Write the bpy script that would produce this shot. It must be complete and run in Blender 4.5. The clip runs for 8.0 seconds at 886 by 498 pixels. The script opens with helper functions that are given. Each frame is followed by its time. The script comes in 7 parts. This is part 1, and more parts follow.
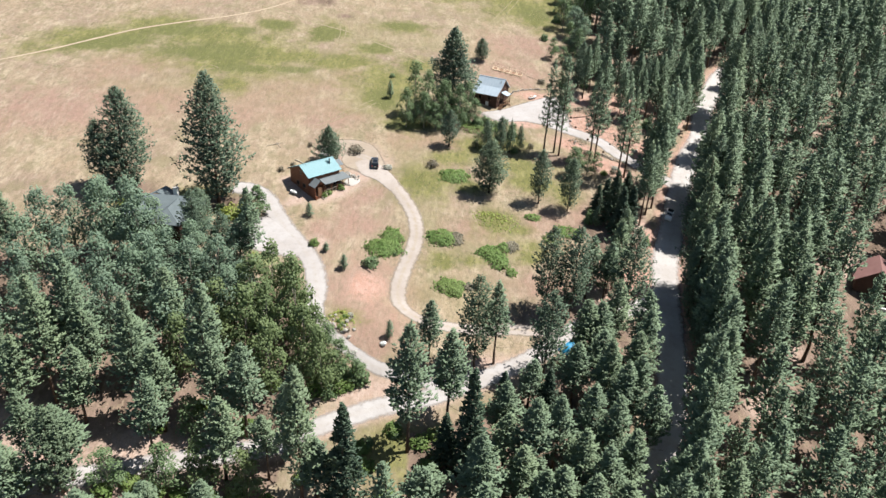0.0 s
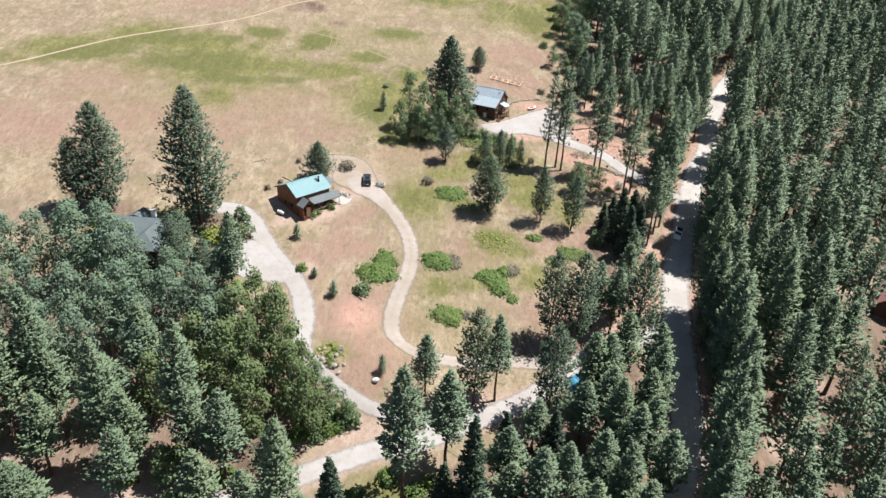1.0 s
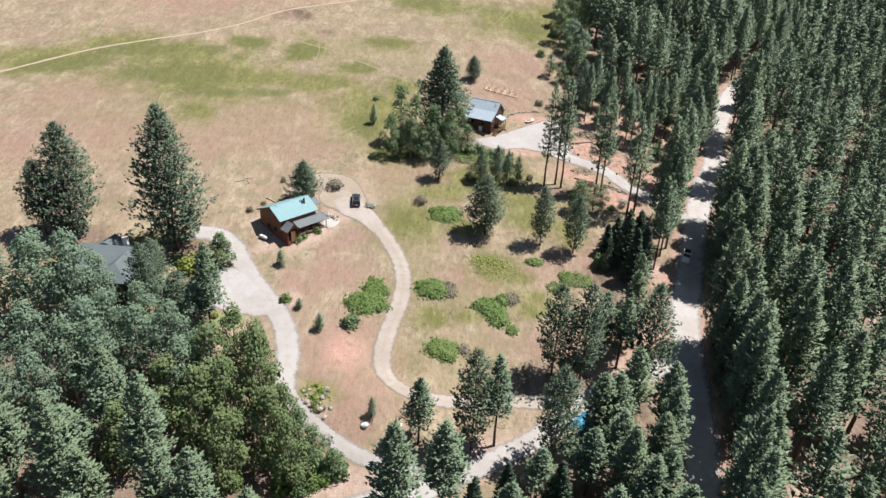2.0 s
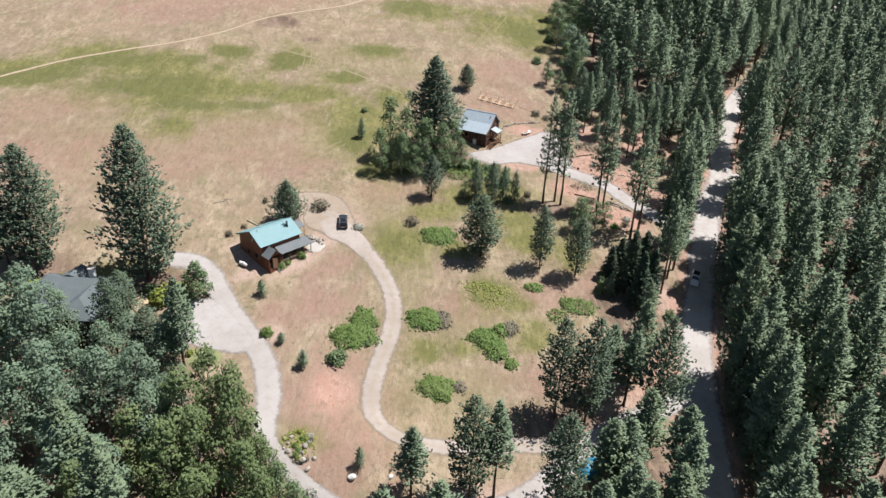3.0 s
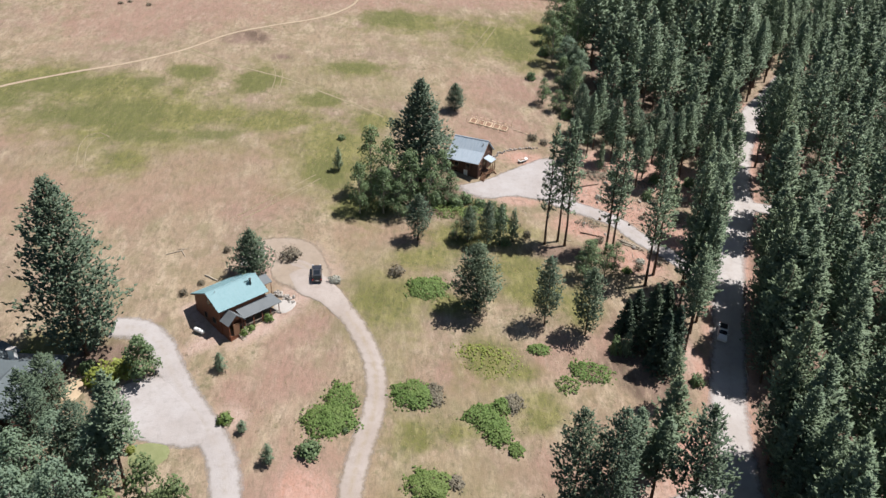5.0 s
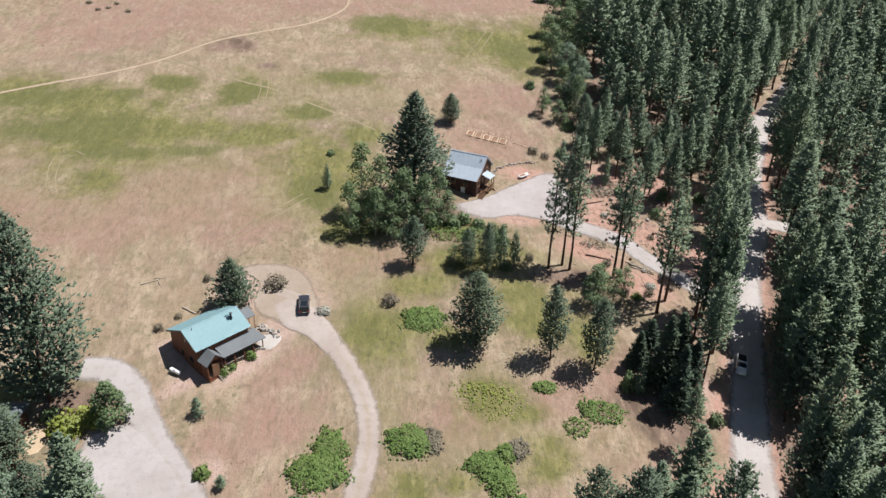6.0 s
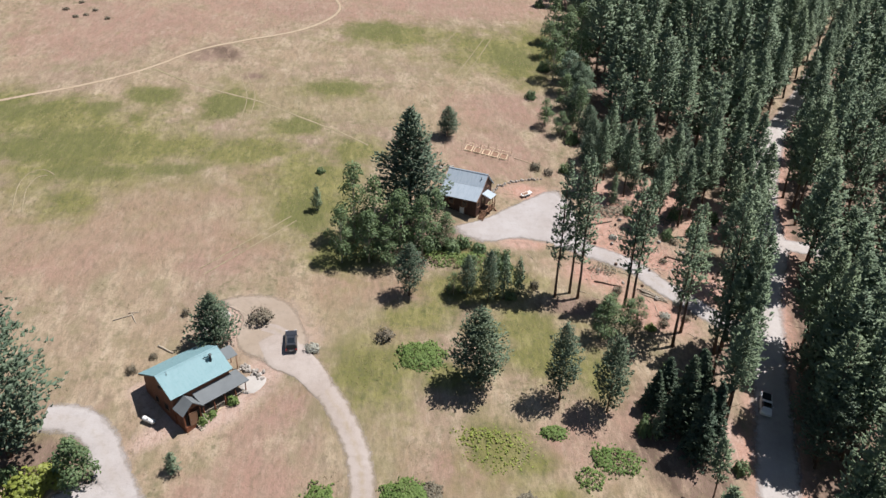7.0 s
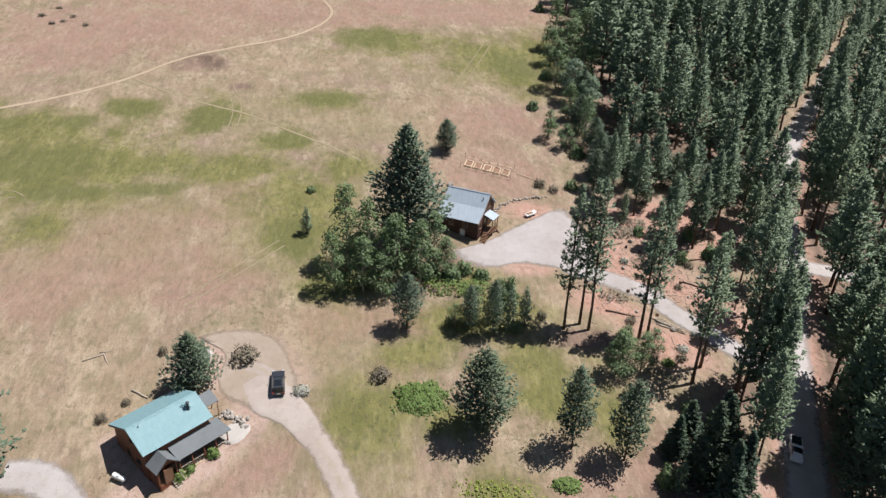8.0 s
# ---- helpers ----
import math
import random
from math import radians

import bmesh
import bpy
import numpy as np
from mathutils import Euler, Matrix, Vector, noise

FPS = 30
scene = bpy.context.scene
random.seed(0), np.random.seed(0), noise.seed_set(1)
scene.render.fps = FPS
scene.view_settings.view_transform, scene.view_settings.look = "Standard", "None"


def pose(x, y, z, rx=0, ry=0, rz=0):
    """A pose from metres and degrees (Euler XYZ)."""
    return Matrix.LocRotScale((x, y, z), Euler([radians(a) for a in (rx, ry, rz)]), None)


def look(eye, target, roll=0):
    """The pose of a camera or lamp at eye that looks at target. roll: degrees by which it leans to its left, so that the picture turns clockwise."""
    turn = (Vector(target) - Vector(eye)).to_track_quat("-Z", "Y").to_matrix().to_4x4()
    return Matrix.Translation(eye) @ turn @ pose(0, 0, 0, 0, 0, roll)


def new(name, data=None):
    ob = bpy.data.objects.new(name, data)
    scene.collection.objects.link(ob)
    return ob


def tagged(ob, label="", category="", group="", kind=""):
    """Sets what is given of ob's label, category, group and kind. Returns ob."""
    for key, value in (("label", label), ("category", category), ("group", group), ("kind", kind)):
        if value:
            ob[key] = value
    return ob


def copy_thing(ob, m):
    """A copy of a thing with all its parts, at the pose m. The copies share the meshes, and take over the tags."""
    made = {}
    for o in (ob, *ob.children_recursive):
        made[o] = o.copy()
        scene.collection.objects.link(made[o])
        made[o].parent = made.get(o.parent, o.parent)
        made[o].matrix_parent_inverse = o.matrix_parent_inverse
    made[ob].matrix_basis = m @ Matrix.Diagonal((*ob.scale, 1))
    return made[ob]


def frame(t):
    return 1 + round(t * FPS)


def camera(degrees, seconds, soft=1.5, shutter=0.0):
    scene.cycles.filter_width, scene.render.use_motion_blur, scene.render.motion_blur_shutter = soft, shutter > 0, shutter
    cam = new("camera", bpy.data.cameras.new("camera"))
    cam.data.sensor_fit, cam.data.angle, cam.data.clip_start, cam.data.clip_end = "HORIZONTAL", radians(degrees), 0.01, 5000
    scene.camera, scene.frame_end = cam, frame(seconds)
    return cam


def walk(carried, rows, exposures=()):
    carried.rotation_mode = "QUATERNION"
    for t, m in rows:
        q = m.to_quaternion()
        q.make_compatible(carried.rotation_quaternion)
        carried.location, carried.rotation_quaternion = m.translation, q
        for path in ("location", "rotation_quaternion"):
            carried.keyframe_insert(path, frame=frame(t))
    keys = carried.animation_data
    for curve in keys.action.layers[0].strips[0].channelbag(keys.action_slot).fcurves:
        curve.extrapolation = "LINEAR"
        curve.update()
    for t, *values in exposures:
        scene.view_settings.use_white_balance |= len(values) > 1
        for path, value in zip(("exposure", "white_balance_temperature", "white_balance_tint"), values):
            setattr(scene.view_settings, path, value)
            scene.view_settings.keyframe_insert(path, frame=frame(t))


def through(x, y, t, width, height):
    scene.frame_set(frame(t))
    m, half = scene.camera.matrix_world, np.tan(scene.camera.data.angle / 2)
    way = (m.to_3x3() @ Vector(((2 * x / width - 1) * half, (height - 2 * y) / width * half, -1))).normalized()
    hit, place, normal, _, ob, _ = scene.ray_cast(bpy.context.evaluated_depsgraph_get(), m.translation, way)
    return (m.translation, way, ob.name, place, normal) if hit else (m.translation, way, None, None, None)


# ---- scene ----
EXPOSURE, SKY, SUN = 0.68, 0.052, 5.0
cam = camera(65.46, 8.0, soft=1.5)
# seconds, x, y, z, and the turn in degrees about x, y, z
PATH = [
    (0.0, 0.00, 0.00, 66.00, 62.40, -2.80, 0.70),
    (0.5, -0.08, 5.19, 65.96, 62.51, -2.76, 0.51),
    (1.0, -0.15, 10.35, 65.89, 62.57, -2.73, 0.31),
    (1.5, -0.17, 15.67, 65.89, 62.69, -2.68, 0.05),
    (3.0, 0.24, 31.78, 66.00, 62.82, -2.30, -0.94),
    (3.5, 0.31, 37.09, 65.98, 62.84, -2.15, -1.26),
    (4.0, 0.41, 42.53, 65.99, 62.92, -2.02, -1.65),
    (4.5, 0.47, 47.91, 65.97, 62.94, -1.91, -1.99),
    (6.0, 0.42, 63.39, 66.07, 62.94, -1.67, -2.93),
    (6.5, 0.34, 68.67, 66.11, 62.97, -1.65, -3.21),
    (7.0, 0.24, 73.81, 66.14, 62.98, -1.64, -3.47),
    (7.5, 0.12, 78.80, 66.13, 62.94, -1.63, -3.73),
    (8.0, 0.00, 84.00, 66.14, 62.98, -1.62, -3.98),
]
walk(cam, [(t, pose(*p)) for t, *p in PATH], exposures=[(0.0, EXPOSURE + 0.31, 6500, 5), (1.5, EXPOSURE + 0.2, 6500, 6), (3.5, EXPOSURE + 0.03, 6500, 8), (6.0, EXPOSURE - 0.08, 6500, 9.5), (8.0, EXPOSURE - 0.1, 6500, 10)])

# ---- sky and sun ----
world = bpy.data.worlds.new("sky")
scene.world = world
world.use_nodes = True
wn = world.node_tree.nodes
sky = wn.new("ShaderNodeTexSky")
sky.sky_type = "NISHITA"
sky.sun_disc = False
sky.sun_elevation, sky.sun_rotation = radians(64), radians(76)
sky.altitude = 700
world.node_tree.links.new(sky.outputs[0], wn["Background"].inputs[0])
wn["Background"].inputs[1].default_value = SKY
sun = new("sun", bpy.data.lights.new("sun", "SUN"))
sun.data.energy, sun.data.angle, sun.data.color = SUN, radians(0.53), (1.0, 0.965, 0.945)
sun.matrix_world = look((42.5, 10.6, 89.9), (0, 0, 0))


# ---- materials ----
def material(name, rough=0.8, metal=0.0):
    m = bpy.data.materials.new(name)
    m.use_nodes = True
    b = m.node_tree.nodes["Principled BSDF"]
    b.inputs["Roughness"].default_value, b.inputs["Metallic"].default_value = rough, metal
    b.inputs["Specular IOR Level"].default_value = 0.35
    return m, m.node_tree, b


def node(tree, kind, links=(), **props):
    n = tree.nodes.new("ShaderNode" + kind)
    for key, value in props.items():
        setattr(n, key, value)
    for socket, value in dict(links).items():
        if isinstance(value, bpy.types.NodeSocket):
            tree.links.new(value, n.inputs[socket])
        else:
            n.inputs[socket].default_value = value
    return n


def mix(tree, fac, a, b, blend="MIX"):
    n = tree.nodes.new("ShaderNodeMix")
    n.data_type, n.blend_type = "RGBA", blend
    for i, value in ((0, fac), (6, a), (7, b)):
        if isinstance(value, bpy.types.NodeSocket):
            tree.links.new(value, n.inputs[i])
        else:
            n.inputs[i].default_value = (*value, 1) if isinstance(value, tuple) else value
    return n.outputs[2]


def ramp(tree, fac, lo, hi, a=0.0, b=1.0):
    n = node(tree, "MapRange", {0: fac, 1: lo, 2: hi, 3: a, 4: b}, clamp=True)
    return n.outputs[0]


def noise_of(tree, scale, detail=4.0, rough=0.6, where=None):
    if where is None:
        where = node(tree, "NewGeometry").outputs["Position"]
    return node(tree, "TexNoise", {"Vector": where, "Scale": scale, "Detail": detail, "Roughness": rough}).outputs[0]


def bumped(tree, b, height, strength, distance):
    n = node(tree, "Bump", {"Height": height, "Strength": strength, "Distance": distance})
    tree.links.new(n.outputs[0], b.inputs["Normal"])


def two_scale(name, dark, light, scale, fine, rough=0.8, metal=0.0, bump=0.3, deep=0.02, per_object=0.0):
    """A surface whose colour wanders between two tones at a coarse and a fine scale."""
    m, tree, b = material(name, rough, metal)
    where = node(tree, "TexCoord").outputs["Object"]
    coarse, small = noise_of(tree, scale, 3, 0.6, where), noise_of(tree, fine, 4, 0.65, where)
    both = node(tree, "Math", {0: ramp(tree, coarse, 0.3, 0.7, 0, 0.55), 1: ramp(tree, small, 0.25, 0.75, 0, 0.45)}, operation="ADD").outputs[0]
    colour = mix(tree, both, dark, light)
    if per_object:
        shade = ramp(tree, node(tree, "ObjectInfo").outputs["Random"], 0, 1, 1 - per_object, 1 + per_object)
        colour = mix(tree, 1.0, colour, node(tree, "CombineColor", {0: shade, 1: shade, 2: shade}).outputs[0], "MULTIPLY")
    tree.links.new(colour, b.inputs["Base Color"])
    tree.links.new(ramp(tree, small, 0, 1, rough - 0.1, min(1, rough + 0.1)), b.inputs["Roughness"])
    bumped(tree, b, small, bump, deep)
    return m


def leafy(name, dark, light, dry, rough=0.55, through=0.25):
    """Foliage: every clump has its own tone, every plant its own tint, and a little light comes through."""
    m, tree, b = material(name, rough)
    b.inputs["Specular IOR Level"].default_value = 0.3
    geo = node(tree, "NewGeometry")
    island, plant = geo.outputs["Random Per Island"], node(tree, "ObjectInfo").outputs["Random"]
    colour = mix(tree, island, dark, light)
    colour = mix(tree, ramp(tree, plant, 0.55, 1, 0, 0.45), colour, dry)
    patch = noise_of(tree, 0.35, 2)
    colour = mix(tree, ramp(tree, patch, 0.35, 0.7, 0, 0.35), colour, dry)
    tree.links.new(colour, b.inputs["Base Color"])
    thin = node(tree, "BsdfTranslucent", {"Color": colour})
    both = node(tree, "MixShader", {0: through, 1: b.outputs[0], 2: thin.outputs[0]})
    tree.links.new(both.outputs[0], tree.nodes["Material Output"].inputs[0])
    return m


def ground_material():
    m, tree, b = material("meadow_ground", 0.95)
    b.inputs["Specular IOR Level"].default_value = 0.1
    at = {k: node(tree, "Attribute", attribute_name=k).outputs["Fac"] for k in ("green", "bare", "duff", "red", "olive", "orange", "lush")}
    pos = node(tree, "NewGeometry").outputs["Position"]
    # streaks of lying grass, stretched along the slope
    turned = node(tree, "Mapping", {"Vector": pos, "Rotation": (0, 0, 0.7), "Scale": (1.0, 0.35, 1.0)}).outputs[0]
    broad, middle = noise_of(tree, 0.045, 4, 0.55, pos), noise_of(tree, 0.28, 4, 0.6, turned)
    fine, speck = noise_of(tree, 1.25, 6, 0.72, turned), noise_of(tree, 2.6, 5, 0.75, pos)
    lying = node(tree, "Mapping", {"Vector": pos, "Rotation": (0, 0, -0.5), "Scale": (1.0, 0.28, 1.0)}).outputs[0]
    straw, clump, pepper = noise_of(tree, 0.8, 6, 0.68, lying), noise_of(tree, 0.85, 4, 0.62, pos), noise_of(tree, 4.2, 3, 0.7, pos)
    where = ramp(tree, noise_of(tree, 0.055, 5, 0.6, pos), 0.4, 0.62, 0.12, 0.85)

    def spots(fac, lo, hi, most=1.0):
        return node(tree, "Math", {0: ramp(tree, fac, lo, hi, 0, most), 1: where}, operation="MULTIPLY").outputs[0]

    dry = mix(tree, ramp(tree, broad, 0.38, 0.62), (0.275, 0.206, 0.140), (0.234, 0.170, 0.127))
    dry = mix(tree, ramp(tree, middle, 0.45, 0.68), dry, (0.333, 0.265, 0.186))
    dry = mix(tree, ramp(tree, fine, 0.47, 0.68, 0, 0.72), dry, (0.139, 0.109, 0.078))
    dry = mix(tree, ramp(tree, straw, 0.52, 0.68, 0, 0.42), dry, (0.409, 0.337, 0.254))
    mottle = noise_of(tree, 0.2, 7, 0.68, pos)
    dry = mix(tree, ramp(tree, mottle, 0.50, 0.62, 0, 0.62), dry, (0.172, 0.147, 0.086))
    dry = mix(tree, spots(clump, 0.53, 0.63, 0.8), dry, (0.113, 0.107, 0.060))
    grass = mix(tree, ramp(tree, middle, 0.35, 0.65), (0.105, 0.109, 0.032), (0.184, 0.170, 0.063))
    grass = mix(tree, ramp(tree, fine, 0.45, 0.76, 0, 0.85), grass, (0.073, 0.079, 0.032))
    grass = mix(tree, ramp(tree, straw, 0.55, 0.68, 0, 0.55), grass, (0.273, 0.243, 0.108))
    grass = mix(tree, ramp(tree, clump, 0.54, 0.64, 0, 0.6), grass, (0.067, 0.079, 0.028))
    soil = mix(tree, ramp(tree, fine, 0.35, 0.7), (0.318, 0.220, 0.175), (0.399, 0.309, 0.261))
    soil = mix(tree, ramp(tree, clump, 0.54, 0.66, 0, 0.45), soil, (0.192, 0.137, 0.104))
    clay = mix(tree, ramp(tree, middle, 0.35, 0.7), (0.279, 0.162, 0.134), (0.245, 0.162, 0.130))
    clay = mix(tree, ramp(tree, fine, 0.47, 0.70, 0, 0.75), clay, (0.167, 0.121, 0.089))
    clay = mix(tree, spots(straw, 0.54, 0.66, 0.6), clay, (0.353, 0.272, 0.216))
    duff = mix(tree, ramp(tree, middle, 0.35, 0.65), (0.106, 0.073, 0.056), (0.214, 0.148, 0.117))
    duff = mix(tree, ramp(tree, straw, 0.52, 0.66, 0, 0.7), duff, (0.303, 0.223, 0.162))
    duff = mix(tree, ramp(tree, speck, 0.53, 0.68, 0, 0.65), duff, (0.089, 0.091, 0.048))

    ragged = noise_of(tree, 0.15, 8, 0.72, pos)

    def edge(mask, wobble=1.1, lo=0.3, hi=0.8, most=1.0):
        """A mask whose rim is broken up by patches of all sizes."""
        shift = ramp(tree, ragged, 0.3, 0.7, -wobble / 2, wobble / 2)
        return ramp(tree, node(tree, "Math", {0: mask, 1: shift}, operation="ADD").outputs[0], lo, hi, 0, most)

    colour = mix(tree, edge(at["red"], 1.0, 0.25, 0.8, 0.66), dry, clay)
    colour = mix(tree, edge(at["olive"], 0.9, 0.25, 1.0, 0.45), colour, mix(tree, ramp(tree, fine, 0.4, 0.7), (0.202, 0.176, 0.089), (0.129, 0.121, 0.060)))
    colour = mix(tree, edge(at["green"], 0.75, 0.2, 0.82, 0.92), colour, grass)
    lush = mix(tree, ramp(tree, fine, 0.4, 0.7), (0.108, 0.112, 0.040), (0.078, 0.086, 0.032))
    lush = mix(tree, ramp(tree, straw, 0.54, 0.68, 0, 0.4), lush, (0.205, 0.190, 0.082))
    colour = mix(tree, edge(at["lush"], 0.5, 0.3, 0.75, 0.8), colour, lush)
    colour = mix(tree, edge(at["duff"], 0.6), colour, duff)
    orange = mix(tree, ramp(tree, fine, 0.35, 0.7), (0.333, 0.188, 0.140), (0.404, 0.267, 0.221))
    orange = mix(tree, ramp(tree, clump, 0.52, 0.64, 0, 0.55), orange, (0.187, 0.127, 0.093))
    soil = mix(tree, edge(at["orange"], 0.4), soil, orange)
    colour = mix(tree, edge(at["bare"], 0.5), colour, soil)
    colour = mix(tree, ramp(tree, speck, 0.5, 0.70, 0, 0.45), colour, (0.151, 0.117, 0.081))
    colour = mix(tree, ramp(tree, pepper, 0.54, 0.66, 0, 0.4), colour, (0.111, 0.089, 0.060))
    tree.links.new(colour, b.inputs["Base Color"])
    bumped(tree, b, node(tree, "Math", {0: fine, 1: node(tree, "Math", {0: speck, 1: 0.3}, operation="MULTIPLY").outputs[0]}, operation="ADD").outputs[0], 0.7, 0.22)
    return m


def gravel_material(name, pale, dusty, tracks=0.35):
    m, tree, b = material(name, 0.95)
    b.inputs["Specular IOR Level"].default_value = 0.1
    across = node(tree, "Attribute", attribute_name="across").outputs["Fac"]
    pos = node(tree, "NewGeometry").outputs["Position"]
    broad, fine, speck = noise_of(tree, 0.16, 3, 0.6, pos), noise_of(tree, 0.9, 5, 0.7, pos), noise_of(tree, 5, 3, 0.7, pos)
    colour = mix(tree, ramp(tree, broad, 0.35, 0.65), pale, dusty)
    colour = mix(tree, ramp(tree, fine, 0.5, 0.75, 0, 0.45), colour, tuple(c * 0.68 for c in dusty))
    colour = mix(tree, ramp(tree, speck, 0.58, 0.75, 0, 0.4), colour, tuple(c * 0.55 for c in dusty))
    # wheel ruts at about a quarter of the width on either side, a grassy crown between them
    away = node(tree, "Math", {0: node(tree, "Math", {0: across}, operation="ABSOLUTE").outputs[0], 1: 0.45}, operation="SUBTRACT").outputs[0]
    away = node(tree, "Math", {0: away}, operation="ABSOLUTE").outputs[0]
    loose = node(tree, "Math", {0: ramp(tree, away, 0.12, 0.42), 1: ramp(tree, fine, 0.35, 0.6)}, operation="MULTIPLY").outputs[0]
    loose = node(tree, "Math", {0: loose, 1: tracks}, operation="MULTIPLY").outputs[0]
    colour = mix(tree, loose, colour, (0.275, 0.222, 0.160))
    tree.links.new(colour, b.inputs["Base Color"])
    bumped(tree, b, node(tree, "Math", {0: fine, 1: speck}, operation="ADD").outputs[0], 0.6, 0.08)
    # the gravel thins out towards its rim, where the ground shows between the stones
    rim = node(tree, "Math", {0: node(tree, "Math", {0: across}, operation="ABSOLUTE").outputs[0], 1: ramp(tree, fine, 0.3, 0.7, -0.12, 0.12)}, operation="ADD").outputs[0]
    clear = node(tree, "BsdfTransparent")
    both = node(tree, "MixShader", {0: ramp(tree, rim, 0.66, 1.08), 1: b.outputs[0], 2: clear.outputs[0]})
    tree.links.new(both.outputs[0], tree.nodes["Material Output"].inputs[0])
    return m


def seamed_metal(name, tone, worn, rough=0.45):
    """Painted sheet roofing, faded in streaks down the slope."""
    m, tree, b = material(name, rough, 0.0)
    where = node(tree, "TexCoord").outputs["Object"]
    long = node(tree, "Mapping", {"Vector": where, "Scale": (3.0, 0.5, 0.5)}).outputs[0]
    streak, spot = noise_of(tree, 1.2, 4, 0.6, long), noise_of(tree, 2.5, 4, 0.6, where)
    colour = mix(tree, ramp(tree, streak, 0.35, 0.7), tone, worn)
    colour = mix(tree, ramp(tree, spot, 0.58, 0.75, 0, 0.35), colour, tuple(c * 0.72 for c in tone))
    tree.links.new(colour, b.inputs["Base Color"])
    tree.links.new(ramp(tree, spot, 0.2, 0.8, rough - 0.1, rough + 0.2), b.inputs["Roughness"])
    return m


MEADOW = ground_material()
GRAVEL = gravel_material("pale_gravel", (0.362, 0.336, 0.326), (0.312, 0.280, 0.264), 0.2)
TWO_TRACK = gravel_material("two_track_gravel", (0.345, 0.298, 0.268), (0.296, 0.248, 0.216), 0.75)
YARD_SOIL = gravel_material("packed_yard_gravel", (0.312, 0.256, 0.208), (0.268, 0.214, 0.166), 0.4)
ROAD_DIRT = gravel_material("road_gravel", (0.405, 0.375, 0.360), (0.345, 0.312, 0.294), 0.12)
FIELD_DIRT = gravel_material("field_path_dirt", (0.355, 0.282, 0.200), (0.315, 0.242, 0.170), 0.3)
FLAT_GRASS = gravel_material("flattened_grass", (0.262, 0.218, 0.140), (0.232, 0.196, 0.120), 0.2)
BARK = two_scale("pine_bark", (0.070, 0.046, 0.034), (0.150, 0.098, 0.070), 0.8, 6, 0.95, bump=0.8, deep=0.05, per_object=0.3)
PALE_BARK = two_scale("pale_bark", (0.24, 0.21, 0.17), (0.42, 0.38, 0.32), 1, 7, 0.9, bump=0.5, deep=0.03)
DEAD_WOOD = two_scale("weathered_wood", (0.24, 0.20, 0.155), (0.42, 0.36, 0.285), 1.5, 9, 0.9, bump=0.5, deep=0.02)
NEEDLES = leafy("pine_needles", (0.118, 0.166, 0.106), (0.192, 0.256, 0.162), (0.208, 0.258, 0.139), 0.6, 0.26)
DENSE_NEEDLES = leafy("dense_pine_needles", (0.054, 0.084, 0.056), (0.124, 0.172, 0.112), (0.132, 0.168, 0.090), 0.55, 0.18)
SILVER = leafy("silvery_leaves", (0.28, 0.28, 0.235), (0.46, 0.46, 0.40), (0.40, 0.385, 0.315), 0.7, 0.25)
FIR = leafy("fir_needles", (0.028, 0.050, 0.034), (0.070, 0.106, 0.066), (0.072, 0.096, 0.050), 0.6, 0.12)
LEAVES = leafy("cottonwood_leaves", (0.126, 0.182, 0.129), (0.203, 0.272, 0.186), (0.192, 0.259, 0.154), 0.55, 0.36)
ALDER = leafy("alder_leaves", (0.070, 0.112, 0.052), (0.168, 0.238, 0.112), (0.160, 0.214, 0.086), 0.5, 0.32)
MAPLE = leafy("broad_leaves", (0.102, 0.144, 0.062), (0.178, 0.230, 0.100), (0.186, 0.222, 0.090), 0.55, 0.36)
BRUSH = leafy("brush_leaves", (0.066, 0.116, 0.024), (0.148, 0.226, 0.060), (0.176, 0.216, 0.068), 0.6, 0.3)
SAGE = leafy("dry_shrub_leaves", (0.10, 0.088, 0.062), (0.20, 0.18, 0.125), (0.215, 0.18, 0.135), 0.7, 0.2)
YELLOW = leafy("yellow_green_leaves", (0.12, 0.15, 0.026), (0.25, 0.29, 0.06), (0.25, 0.265, 0.066), 0.5, 0.25)
STRAW = leafy("dry_grass_blades", (0.30, 0.24, 0.145), (0.44, 0.365, 0.23), (0.29, 0.255, 0.135), 0.8, 0.5)
LOG_STAIN = two_scale("red_brown_log_stain", (0.118, 0.042, 0.022), (0.20, 0.074, 0.038), 0.7, 6, 0.6, bump=0.3, deep=0.02)
DARK_LOG = two_scale("dark_brown_siding", (0.042, 0.021, 0.016), (0.085, 0.042, 0.031), 0.7, 6, 0.65, bump=0.3, deep=0.02)
TEAL = seamed_metal("teal_metal_roofing", (0.150, 0.258, 0.278), (0.163, 0.274, 0.296), 0.6)
BLUE_GREY = seamed_metal("blue_grey_metal_roofing", (0.30, 0.355, 0.41), (0.37, 0.42, 0.47))
GREY_ROOF = two_scale("grey_composition_roofing", (0.105, 0.115, 0.12), (0.15, 0.163, 0.17), 0.6, 9, 0.85, bump=0.4, deep=0.01)
SLATE_ROOF = two_scale("slate_grey_shingle", (0.078, 0.094, 0.10), (0.118, 0.138, 0.145), 0.6, 9, 0.85, bump=0.4, deep=0.01)
RED_ROOF = two_scale("dull_red_roofing", (0.15, 0.072, 0.066), (0.22, 0.115, 0.105), 0.5, 8, 0.8, bump=0.3, deep=0.01)
TRIM = two_scale("brown_trim_paint", (0.16, 0.085, 0.05), (0.23, 0.13, 0.08), 1, 9, 0.6, bump=0.2, deep=0.005)
